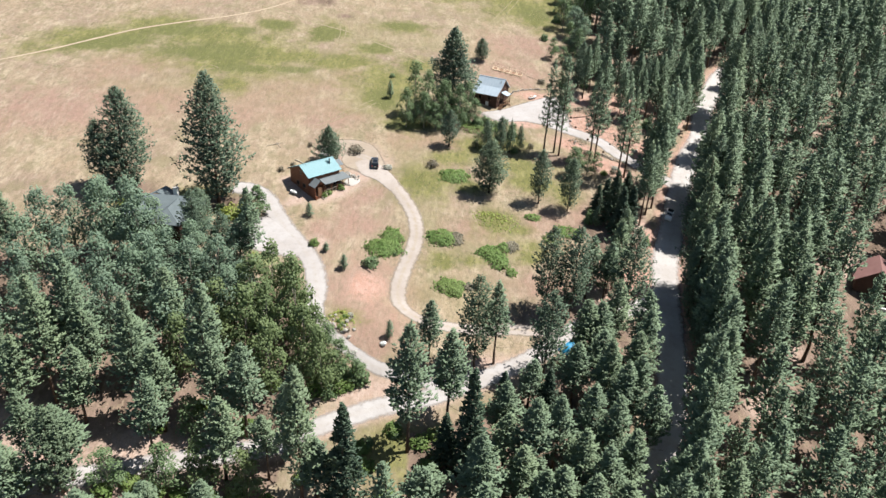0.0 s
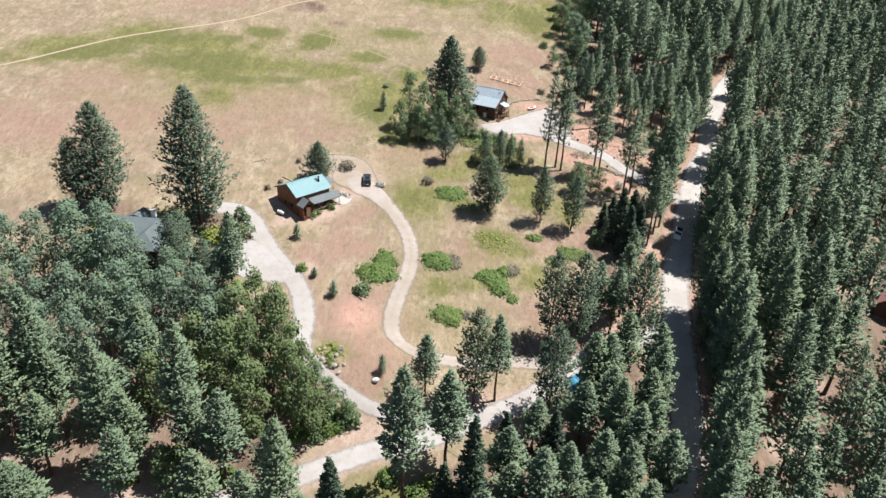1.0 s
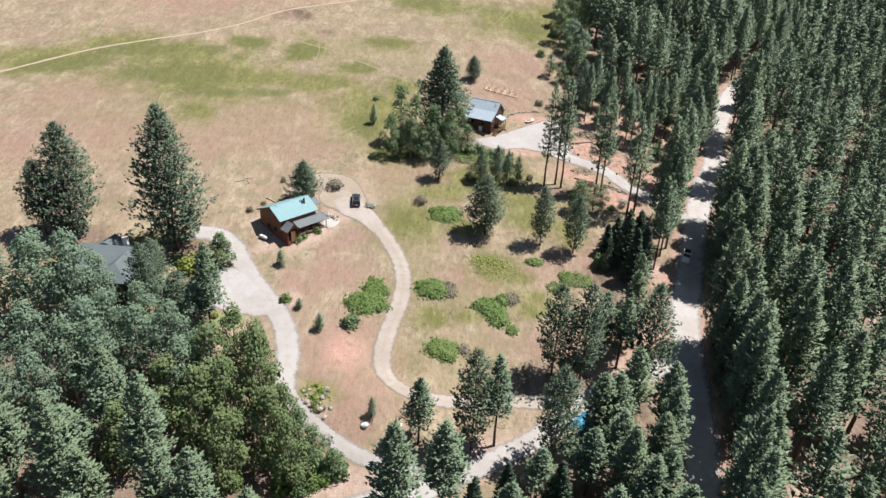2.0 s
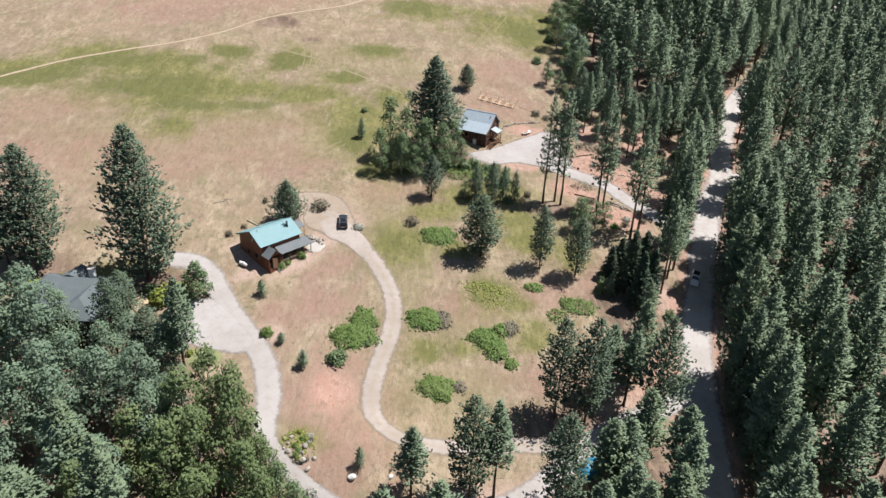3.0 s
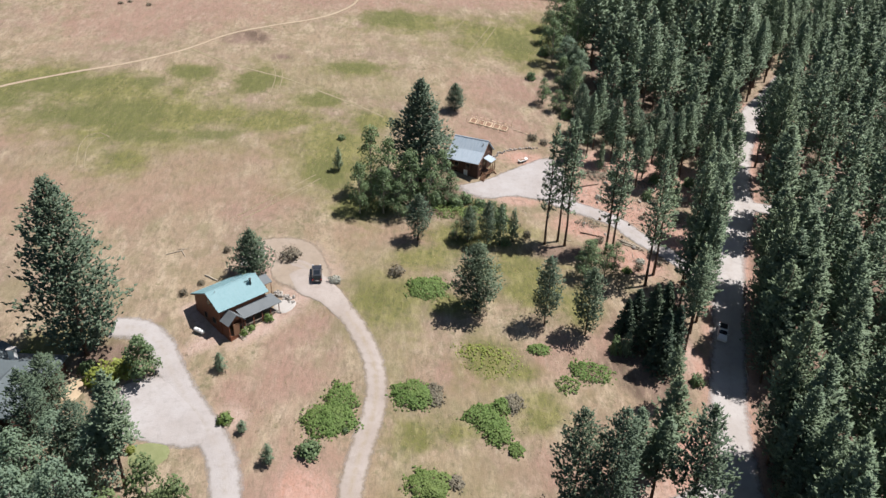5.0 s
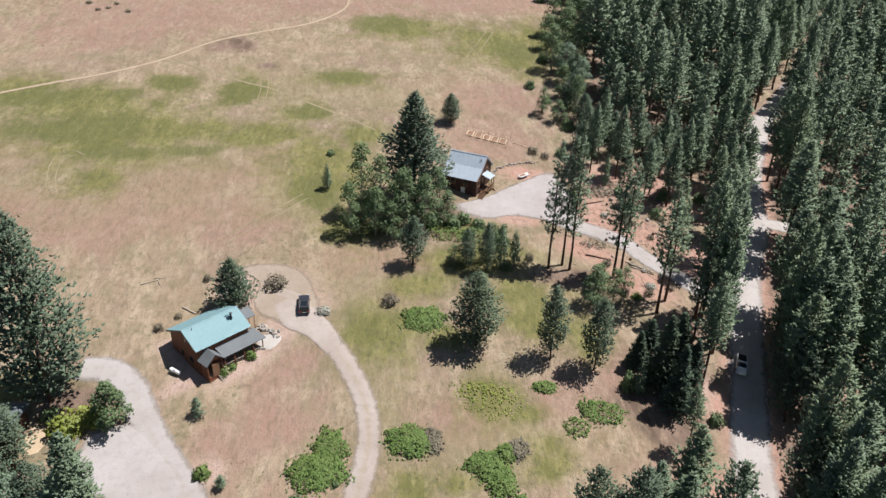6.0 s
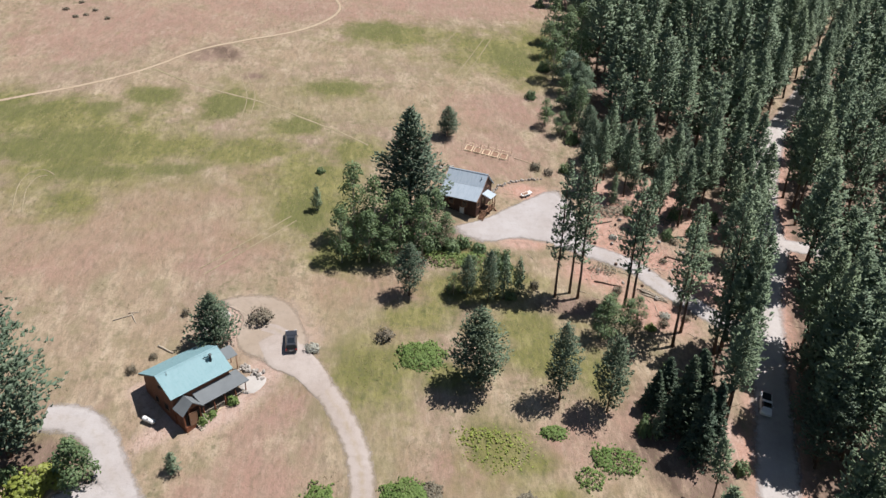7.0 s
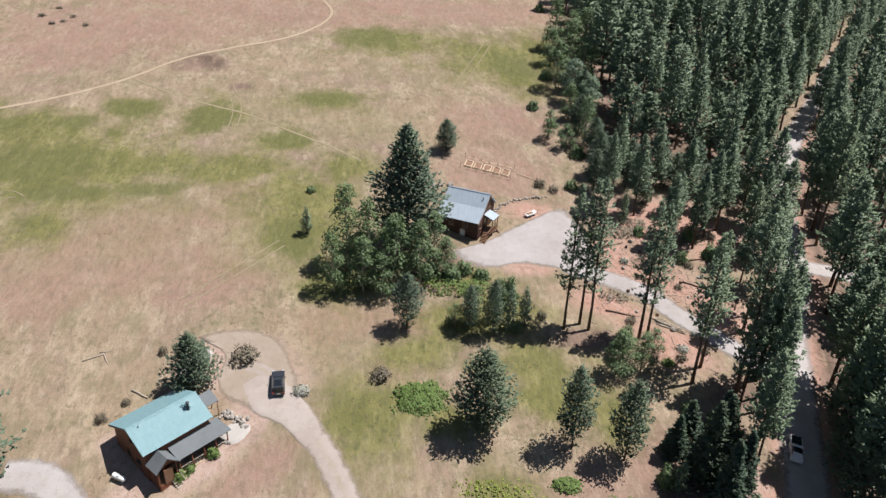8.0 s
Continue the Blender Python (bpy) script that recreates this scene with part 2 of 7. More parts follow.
WHITE = two_scale("white_paint", (0.62, 0.61, 0.585), (0.74, 0.73, 0.71), 1, 7, 0.45, bump=0.1, deep=0.004)
CONCRETE = two_scale("pale_concrete", (0.33, 0.30, 0.275), (0.41, 0.38, 0.35), 0.8, 6, 0.9, bump=0.3, deep=0.01)
STONE = two_scale("field_stone", (0.19, 0.168, 0.148), (0.40, 0.365, 0.325), 1.2, 6, 0.9, bump=0.6, deep=0.03, per_object=0.25)
TIMBER = two_scale("sawn_timber", (0.42, 0.32, 0.21), (0.60, 0.48, 0.34), 1.5, 8, 0.8, bump=0.4, deep=0.01, per_object=0.2)
METAL = two_scale("dull_metal", (0.20, 0.20, 0.20), (0.34, 0.34, 0.34), 2, 9, 0.4, 0.8, bump=0.1, deep=0.003)
FLUE = two_scale("sooty_flue_metal", (0.025, 0.027, 0.03), (0.06, 0.062, 0.066), 2, 9, 0.5, 0.4, bump=0.1, deep=0.003)
BLUE_TARP = two_scale("blue_tarpaulin", (0.018, 0.165, 0.30), (0.035, 0.235, 0.40), 1, 6, 0.5, bump=0.5, deep=0.05)
TAN_TARP = two_scale("tan_canvas", (0.52, 0.38, 0.24), (0.66, 0.50, 0.34), 1, 6, 0.8, bump=0.5, deep=0.05)
DECK_TAN = two_scale("deck_tan", (0.36, 0.27, 0.175), (0.47, 0.365, 0.25), 1, 5, 0.95, bump=0.7, deep=0.05)
LAWN = two_scale("watered_lawn", (0.145, 0.165, 0.068), (0.215, 0.220, 0.110), 0.8, 5, 0.9, bump=0.6, deep=0.05)
CAR_DARK, _t, _b = material("dark_grey_car_paint", 0.3)
_b.inputs["Base Color"].default_value, _b.inputs["Coat Weight"].default_value = (0.028, 0.03, 0.036, 1), 0.6
CAR_WHITE, _t, _b = material("white_car_paint", 0.3)
_b.inputs["Base Color"].default_value, _b.inputs["Coat Weight"].default_value = (0.72, 0.73, 0.74, 1), 0.6
GLASS_DARK, _t, _b = material("dark_window_glass", 0.06)
_b.inputs["Base Color"].default_value, _b.inputs["Specular IOR Level"].default_value = (0.012, 0.015, 0.018, 1), 0.6
RUBBER, _t, _b = material("tyre_rubber", 0.9)
_b.inputs["Base Color"].default_value = (0.018, 0.018, 0.018, 1)
LAMP_RED, _t, _b = material("red_lamp_plastic", 0.3)
_b.inputs["Base Color"].default_value = (0.35, 0.02, 0.015, 1)
LAMP_CLEAR, _t, _b = material("headlamp_plastic", 0.15)
_b.inputs["Base Color"].default_value = (0.65, 0.66, 0.68, 1)


# ---- shapes ----
class Shape:
    """Collects corners and faces for one mesh."""

    def __init__(self):
        self.v, self.f = [], []

    def add(self, verts, faces):
        n = len(self.v)
        self.v += [tuple(p) for p in verts]
        self.f += [tuple(i + n for i in q) for q in faces]
        return self

    def box(self, x0, x1, y0, y1, z0, z1, m=None):
        p = [Vector((x, y, z)) for z in (z0, z1) for x, y in ((x0, y0), (x1, y0), (x1, y1), (x0, y1))]
        if m is not None:
            p = [m @ q for q in p]
        return self.add(p, [(3, 2, 1, 0), (4, 5, 6, 7), (0, 1, 5, 4), (1, 2, 6, 5), (2, 3, 7, 6), (3, 0, 4, 7)])

    def prism(self, outline, a, b):
        """A closed outline of points, pushed from offset a to offset b."""
        n, a, b = len(outline), Vector(a), Vector(b)
        p = [Vector(q) + a for q in outline] + [Vector(q) + b for q in outline]
        sides = [(i, (i + 1) % n, (i + 1) % n + n, i + n) for i in range(n)]
        return self.add(p, [tuple(range(n))[::-1], tuple(range(n, 2 * n)), *sides])

    def slab(self, a, b, c, d, thick):
        """A sheet with thickness under its four corners."""
        p = [Vector(q) for q in (a, b, c, d)]
        down = (p[1] - p[0]).cross(p[3] - p[0]).normalized() * -thick
        return self.add(p + [q + down for q in p], [(0, 1, 2, 3), (7, 6, 5, 4), (0, 4, 5, 1), (1, 5, 6, 2), (2, 6, 7, 3), (3, 7, 4, 0)])

    def tube(self, points, radii, sides=8):
        """A round bar through points, with a radius at each."""
        pts = [Vector(p) for p in points]
        rings = []
        for i, p in enumerate(pts):
            way = (pts[min(i + 1, len(pts) - 1)] - pts[max(i - 1, 0)]).normalized()
            u = way.orthogonal().normalized()
            w = way.cross(u)
            rings.append([p + radii[i] * (math.cos(k * math.tau / sides) * u + math.sin(k * math.tau / sides) * w) for k in range(sides)])
        faces = [(i * sides + k, i * sides + (k + 1) % sides, (i + 1) * sides + (k + 1) % sides, (i + 1) * sides + k) for i in range(len(pts) - 1) for k in range(sides)]
        faces += [tuple(range(sides))[::-1], tuple(range((len(pts) - 1) * sides, len(pts) * sides))]
        return self.add([p for r in rings for p in r], faces)

    def mesh(self, name, mat, smooth=False, bevel=0.0):
        me = bpy.data.meshes.new(name)
        me.from_pydata(self.v, [], self.f)
        bm = bmesh.new()
        bm.from_mesh(me)
        bmesh.ops.recalc_face_normals(bm, faces=bm.faces)
        if bevel:
            bmesh.ops.bevel(bm, geom=bm.edges[:], offset=bevel, segments=1, affect="EDGES", clamp_overlap=True)
        bm.to_mesh(me)
        bm.free()
        me.materials.append(mat)
        if smooth:
            me.polygons.foreach_set("use_smooth", [True] * len(me.polygons))
        return me


def part(name, shape, mat, parent, label="", smooth=False, bevel=0.0):
    me = shape if isinstance(shape, bpy.types.Mesh) else shape.mesh(name, mat, smooth, bevel)
    ob = new(name, me)
    ob.parent = parent
    if label:
        ob["label"] = label
    return ob


def thing(name, label, category, group="", m=None, kind=""):
    ob = tagged(new(name), label, category, group, kind)
    if m is not None:
        ob.matrix_world = m
    return ob


def mesh_from(name, verts, faces, mat, smooth=False):
    """A mesh from arrays of corners and of equal-sided faces."""
    me = bpy.data.meshes.new(name)
    k = faces.shape[1]
    me.vertices.add(len(verts))
    me.vertices.foreach_set("co", np.ascontiguousarray(verts, dtype=np.float32).ravel())
    me.loops.add(faces.size)
    me.loops.foreach_set("vertex_index", np.ascontiguousarray(faces, dtype=np.int32).ravel())
    me.polygons.add(len(faces))
    me.polygons.foreach_set("loop_start", np.arange(0, faces.size, k, dtype=np.int32))
    if smooth:
        me.polygons.foreach_set("use_smooth", np.ones(len(faces), dtype=bool))
    me.update(calc_edges=True)
    me.materials.append(mat)
    return me


# ---- the lie of the land: a hillside that climbs away, and falls gently to the east ----
def eased(v, lo, hi, reach):
    """v between lo and hi; beyond them it slows down and settles within reach."""
    over, under = np.maximum(v - hi, 0), np.maximum(lo - v, 0)
    return np.clip(v, lo, hi) + reach * (1 - np.exp(-over / reach)) - reach * (1 - np.exp(-under / reach))


def land(x, y):
    x, y = np.asarray(x, float), np.asarray(y, float)
    u, v = eased(x, -170, 200, 120) / 100, (eased(y, -20, 330, 160) - 150) / 100
    z = -1.1 - 4.9 * u + 26 * v - 0.4 * u * u + 0.8 * u * v - 1.7 * v * v + 0.8 * v ** 3 - 1.3 * u * v * v + 0.2 * u * u * v
    return z + 2.6 * np.exp(-((x + 11) / 14) ** 2 - ((y - 110) / 7.5) ** 2)


def land_at(x, y):
    return float(land(x, y))


def spline(points, step=1.5):
    """Points along a smooth curve through the given ones."""
    p = np.array([points[0], *points, points[-1]], float)
    out = []
    for a, b, c, d in zip(p, p[1:], p[2:], p[3:]):
        n = max(2, int(np.linalg.norm(c - b) / step))
        for t in np.arange(n) / n:
            out.append(0.5 * (2 * b + (c - a) * t + (2 * a - 5 * b + 4 * c - d) * t * t + (3 * b - a - 3 * c + d) * t ** 3))
    return np.array(out + [p[-1]])


MAIN_ROAD = spline([(-22, -110), (-8, -40), (8, 8), (20, 40), (30, 65), (37.7, 83), (44.4, 98), (47.9, 111), (50, 125.4), (52.8, 139), (57.5, 152), (61.5, 163), (68, 179.5), (74.5, 191), (79, 205.5), (86.5, 221.5), (95, 236), (102, 245), (114, 260), (134.5, 287), (168, 328), (190, 352)])
LOWER_ROAD = spline([(49, 127), (40, 122.3), (33.4, 119.2), (28, 115.4), (22.9, 110.8), (16.6, 106.2), (11.6, 103.3), (5, 100.2), (-0.4, 97.3), (-7.4, 95.2), (-12.4, 93), (-19.6, 89.5), (-25.5, 85.8), (-36.7, 82.8), (-46.5, 80), (-60.4, 76), (-90, 66)])
CABIN_DRIVE = spline([(-21, 167.5), (-17.2, 166), (-14.2, 161), (-9.8, 155), (-6.5, 149), (-4.7, 143.5), (-4.4, 137.3), (-6, 129.8), (-7.2, 123.2), (-6.4, 117.7), (-3.1, 114.2), (1.1, 113.2), (9, 113.6), (16.2, 114.8), (21, 115), (27, 115.2)])
WEST_DRIVE = spline([(3, 99.5), (-2.5, 101), (-9, 102), (-14.8, 104.8), (-20.2, 109.3), (-22.9, 114), (-23.5, 119.4), (-25, 126), (-28, 131.2), (-33, 137.2), (-37, 143), (-39.8, 147.5), (-43.5, 150), (-48, 150.3)])
BARN_DRIVE = spline([(31, 191.5), (36, 189), (40.5, 187), (44.6, 184.6), (48.3, 180), (52, 176.4), (56.5, 172), (62.5, 167.6)])
BRANCH_ROAD = spline([(75.5, 193), (81, 192.5), (88, 190), (98, 184), (112, 176)])
FIELD_PATH = spline([(-150, 180), (-120, 203), (-106.8, 215.1), (-96.5, 224.2), (-84, 232.2), (-72, 239.2), (-61, 248), (-51, 259.4), (-40, 267), (-28, 274.2), (-20.2, 282.5), (-16.8, 290.3), (-18.1, 297.7), (-27, 312)])
SIDE_PATH = spline([(-59, 248.5), (-49.9, 243.2), (-40.5, 239.3), (-31.3, 235.9), (-20.8, 229.8), (-12.1, 224.8), (-6, 220.5)])
WHEEL_TRACKS = [spline(p) for p in (
    [(27.9, 279.8), (22.4, 265.6), (16.9, 252.9), (13.5, 243.8)], [(25.9, 280.0), (20.4, 266.4), (15.2, 254)], [(-38.6, 248.4), (-35.2, 238.7), (-34.8, 230.6), (-35.6, 225.1)], [(-36.8, 248.7), (-33.4, 239), (-33, 230.9)],
    [(18.2, 283.4), (11.9, 270.3), (8, 266.5)], [(-69.6, 193), (-71.5, 200.2), (-71.1, 204.7), (-68.9, 206), (-66.4, 204.5)], [(-67.9, 193), (-69.7, 199.6), (-69.2, 203.4), (-67.6, 204.2)], [(-32.5, 178.8), (-26.4, 185.4), (-18.6, 193.8)], [(-33.6, 180), (-27.6, 186.6), (-19.8, 195)])]


def near_line(line, x, y):
    """The distance of places to a curve."""
    x, y = np.asarray(x, float), np.asarray(y, float)
    best = np.full(x.shape, 1e9)
    for px, py in line[::2]:
        best = np.minimum(best, np.hypot(x - px, y - py))
    return best


def inside(poly, x, y):
    x, y = np.asarray(x, float), np.asarray(y, float)
    hit = np.zeros(x.shape, bool)
    for (x0, y0), (x1, y1) in zip(poly, poly[1:] + poly[:1]):
        cross = (y0 > y) != (y1 > y)
        hit ^= cross & (x < (x1 - x0) * (y - y0) / (y1 - y0 + 1e-12) + x0)
    return hit


def road_x(y):
    return np.interp(y, MAIN_ROAD[:, 1], MAIN_ROAD[:, 0])


WEST_WOOD = [(-125, 126), (-101, 125), (-84, 125), (-72, 128), (-61, 127), (-46, 126), (-36, 121), (-29, 115), (-26.5, 107), (-21, 100), (-19, 93), (-24, 78), (-22, 60), (-125, 50)]
SOUTH_WOOD = [(-3, 90), (6, 94), (14, 99), (22, 104), (30, 110), (37, 115), (42.5, 112), (40, 102), (34, 86), (27, 70), (20, 56), (-16, 56), (-12, 72), (-3, 78)]
NORTH_WOOD = [(54, 330), (54, 290), (55, 264), (50, 247), (48, 234), (44, 222), (50, 219), (60, 219), (72, 210), (80, 219), (90, 238), (98, 250), (112, 268), (130, 291), (160, 330)]


def ground():
    """One sheet of land, fine where it is walked over and coarse out to the horizon."""
    def axis(lo, hi, step, far):
        out, gap = [], step
        edge = hi
        while edge < far:
            gap *= 1.35
            edge += gap
            out.append(edge)
        left, gap, edge = [], step, lo
        while edge > -far:
            gap *= 1.35
            edge -= gap
            left.append(edge)
        return np.array(left[::-1] + list(np.arange(lo, hi + step, step)) + out)
    xs, ys = axis(-130, 170, 1.25, 3200), axis(45, 325, 1.25, 3200)
    gx, gy = np.meshgrid(xs, ys)
    x, y = gx.ravel(), gy.ravel()
    rough = np.array([noise.noise((a * 0.22, b * 0.22, 0.3)) + 0.6 * noise.noise((a * 0.6, b * 0.6, 4.1)) for a, b in zip(x, y)])
    verts = np.stack([x, y, land(x, y) + 0.07 * rough], -1)
    n, k = len(xs), len(ys)
    i = (np.arange(k - 1)[:, None] * n + np.arange(n - 1)).ravel()
    me = mesh_from("ground", verts, np.stack([i, i + 1, i + n + 1, i + n], -1), MEADOW, True)

    def blots(rows):
        """Soft ovals: x, y, half length, half width, turn."""
        out = np.zeros(len(x))
        for cx, cy, a, b, turn in rows:
            c, s = math.cos(radians(turn)), math.sin(radians(turn))
            p, q = ((x - cx) * c + (y - cy) * s) / a, ((y - cy) * c - (x - cx) * s) / b
            out = np.maximum(out, np.exp(-0.75 * (p * p + q * q)))
        return out
    green = blots(GREEN_PATCHES)
    red = blots(RED_PATCHES)
    bare = blots(BARE_PATCHES)
    duff = blots(DUFF_PATCHES)
    olive = blots(OLIVE_PATCHES)
    lush = blots(LUSH_PATCHES)
    orange = np.maximum(blots(ORANGE_PATCHES), np.clip(1.6 - near_line(MAIN_ROAD, x, y) / 6.0, 0, 0.9))
    east = x > road_x(y) + 3.5
    for poly in (WEST_WOOD, SOUTH_WOOD, NORTH_WOOD):
        duff = np.maximum(duff, inside(poly, x, y) * 0.9)
    duff = np.maximum(duff, east * 0.9 * np.clip((y - 15) / 40, 0, 1) * np.clip((420 - y) / 60, 0, 1))
    bare = np.maximum(bare, np.clip(1.4 - near_line(MAIN_ROAD, x, y) / np.where(y > 242, 2.6, 5.0), 0, 0.85))
    bare = np.maximum(bare, np.clip(1.3 - near_line(LOWER_ROAD, x, y) / 3.2, 0, 0.8))
    for name, values in (("green", green), ("bare", bare), ("duff", duff), ("red", red), ("olive", olive), ("orange", orange), ("lush", lush)):
        me.attributes.new(name, "FLOAT", "POINT").data.foreach_set("value", values.astype(np.float32))
    return tagged(new("ground", me), "dry tan grass hillside with green patches and bare soil", "ground", kind="structure")


# x, y, half length, half width, turn
GREEN_PATCHES = [
    (-64, 215, 21, 14, 5), (-74, 225, 14, 9.6, 5), (-56, 236, 6.4, 4.7, 6), (-39, 235, 6.5, 7, 6), (-15, 244, 9.7, 3.8, 7), (-22, 226, 6.4, 4, 5), (1, 277, 14.8, 7.5, 10), (29, 273, 17.7, 11, 9), (33, 261, 9.2, 10, 8),
    (-17, 203, 10, 16, 20), (-9, 185, 7.5, 4.6, 2), (-61, 196, 6.3, 5, 3), (-31, 216, 11, 6, 14), (21, 169, 9.8, 5, 2), (-4, 159, 7.5, 6, 40), (14.3, 146.8, 5.2, 4.2, 0), (21.5, 138.4, 4, 3, 0), (9, 132.8, 3.2, 2.2, 0), (-2.6, 159, 6, 7, 20), (2, 131.5, 4, 3, 0), (32, 160, 4, 5, 1), (-8, 217, 5.8, 6, 5), (-46, 216, 10, 5, 10), (-90, 228, 14, 8, 12), (-106, 216, 20, 9, 25),
    (4, 171, 8, 3.5, 10), (24, 163, 8, 4.5, 0), (19, 144, 4, 2, 20), (8, 159, 4, 3, 0), (-56, 145, 10, 4, 15), (-66, 142, 9, 4, 0), (-4, 86, 8, 6, 0), (-18, 111.4, 3.6, 3, 0),
    (22, 136, 5, 1.8, 30), (14, 177, 10, 4.5, 0), (20, 181, 7, 3, -15), (42, 277, 9, 14, 0), (12, 187, 7, 3, 0)]
LUSH_PATCHES = [(-55.9, 236, 6.2, 3.8, 6), (-39, 234, 5.6, 6.4, 10), (-21.9, 227, 5.6, 3.6, 5), (-14.9, 245, 8.6, 3.2, 7), (-5, 279, 10, 6, 10), (-64.5, 230, 5, 3, 10), (-60.4, 206, 8, 2.6, 5), (-45.1, 208, 7, 2.4, 8), (-72, 214, 16, 6, 8), (-86, 226, 12, 5, 12), (-17, 196, 4.6, 6.5, 20), (-102, 214, 14, 5, 25), (34, 268, 8, 7, 8), (-9, 184, 6, 3, 0)]
OLIVE_PATCHES = [(-62, 205, 42, 24, 0), (-4, 168, 13, 15, 30), (24, 164, 10, 5, 0), (-18, 200, 20, 16, 30), (12, 138, 12, 5, 10), (-4, 148, 6, 10, 0), (-20, 236, 30, 14, 0), (20, 270, 34, 16, 0), (6, 124, 12, 8, 0)]
ORANGE_PATCHES = [(52, 196, 24, 22, 0), (36, 186, 16, 12, 0), (26, 206, 8, 6, 0), (46, 176, 16, 10, 0), (44, 134, 10, 14, 0), (-14, 120, 7, 9, 0)]
RED_PATCHES = [
    (-46, 188, 20, 7, 8), (-2, 176, 9, 5, 0), (-30, 183, 10, 5, 10), (-72, 186, 14, 7, 8),
    (27, 148, 7, 5, 10), (10, 143, 7, 4, 0), (22, 127, 9, 3.5, 10), (-18, 150, 8, 3, 45),     (-48, 194, 15, 9, 3), (-58, 181, 12, 7, 2), (24, 240, 14, 9, 6), (-6, 176, 9.7, 5.4, 2), (1, 168, 5, 3.5, 1), (21, 220, 12, 10, 5), (-67, 274, 31, 14, 10), (27, 301, 32, 9, 12), (-28, 209, 5, 4, 4), (-86, 258, 18, 10, 8), (-32, 200, 8, 4, 0),
    (-14, 122, 9, 10, 0), (-11, 114, 8, 8, 0), (-13, 108, 6, 6, 0), (-95, 178, 26, 12, 10), (-90, 200, 18, 8, 20), (36, 152, 6, 5, 0), (40, 133, 8, 6, 0), (-20, 141, 10, 5, 30),
    (-30, 290, 40, 10, 0), (-75, 262, 18, 8, 20), (-60, 300, 45, 14, 0), (12, 300, 30, 8, 0)]
BARE_PATCHES = [
    (-13.5, 122, 4.5, 5, 5), (-23.5, 168.5, 8, 5, 10),     (46, 206, 8, 6, 0), (56, 206, 9, 7, 0), (66, 200, 7, 7, 0), (40, 193, 7, 7, 0), (48, 188, 8, 6, -20), (56, 181, 7, 6, -35), (52, 200, 9, 5, 0), (63, 196, 7, 5, 0), (45, 173, 9, 4, -25), (36, 182, 8, 3, -20), (27, 206, 6, 3, -10),
    (-31.5, 149.2, 8, 1.7, 45), (-23.5, 152.4, 7, 2.2, 45), (-35.5, 153.5, 1.5, 4, 45), (-19, 160, 3.4, 3.4, 0), (-20, 167, 8, 6, 0), (-24, 171, 6, 3, 10), (-36, 155, 2.5, 2, 0), (10, 105, 8, 2.5, 20), (-12, 98, 8, 3.2, 10), (-26, 134, 3, 2.5, 0), (-18, 109, 3, 3, 0),
    (45, 131, 6, 5, 30), (38, 124, 9, 3, 25), (50, 148, 4, 6, 20), (27, 112, 5, 2, 40), (98, 142, 10, 5, 0), (24, 190, 5, 1.6, 0), (72, 205, 4, 8, -30), (84, 228, 4, 8, -30), (66, 103, 6, 6, 0), (73, 118, 4, 6, 0), (-45, 82, 14, 5.5, 10), (-63, 79, 8, 7, 0), (-67, 87, 6, 4, 0), (-54, 74, 8, 4, 0), (92, 195, 8, 5, 0), (110, 205, 8, 5, 0)]
DUFF_PATCHES = [(-46, 258.6, 7.2, 4.6, 8), (-35, 248, 2.8, 1.8, 7), (44, 151, 9, 9, 20), (36, 146, 4, 3, 0), (25, 119, 8, 4, 10), (10, 104, 5, 2, 10), (29, 119, 6, 3, 10), (40, 118, 5, 4, 0), (4, 191, 9, 6, 0), (-47, 144, 7, 4, 0), (-70, 146, 7, 4, 0), (31, 174, 7, 2.5, 0), (42, 143, 6, 5, 0), (52, 163, 6, 4, 0)]


def road(name, line, width, mat, label, lift=0.07, seed=1.0, wobble=0.06):
    """A strip of gravel along a curve, a little crowned, with ragged edges that run out into the ground."""
    across = np.array([-1.12, -1.0, -0.62, -0.3, 0.0, 0.3, 0.62, 1.0, 1.12])
    high = np.array([-0.12, 0.35, 0.75, 1.1, 1.2, 1.1, 0.75, 0.35, -0.12])
    way = np.gradient(line, axis=0)
    way /= np.linalg.norm(way, axis=1)[:, None]
    side = np.stack([way[:, 1], -way[:, 0]], -1)
    verts, marks = [], []
    wide = width if hasattr(width, "__len__") else [width] * len(line)
    for i, (p, s) in enumerate(zip(line, side)):
        for a, h in zip(across, high):
            w = wide[i] / 2 * (1 + wobble * noise.noise((i * 0.31, seed * 7, 2.0 if a > 0 else 9.0)) + 0.5 * wobble * noise.noise((i * 0.9, seed * 7, 2.0 if a > 0 else 9.0)))
            x, y = p + s * a * w
            verts.append((x, y, land_at(x, y) + h * lift))
            marks.append(a)
    n, k = len(across), len(line)
    i = (np.arange(k - 1)[:, None] * n + np.arange(n - 1)).ravel()
    me = mesh_from(name, np.array(verts), np.stack([i, i + 1, i + n + 1, i + n], -1), mat, True)
    me.attributes.new("across", "FLOAT", "POINT").data.foreach_set("value", np.array(marks, np.float32))
    return tagged(new(name, me), label, "road", kind="structure")


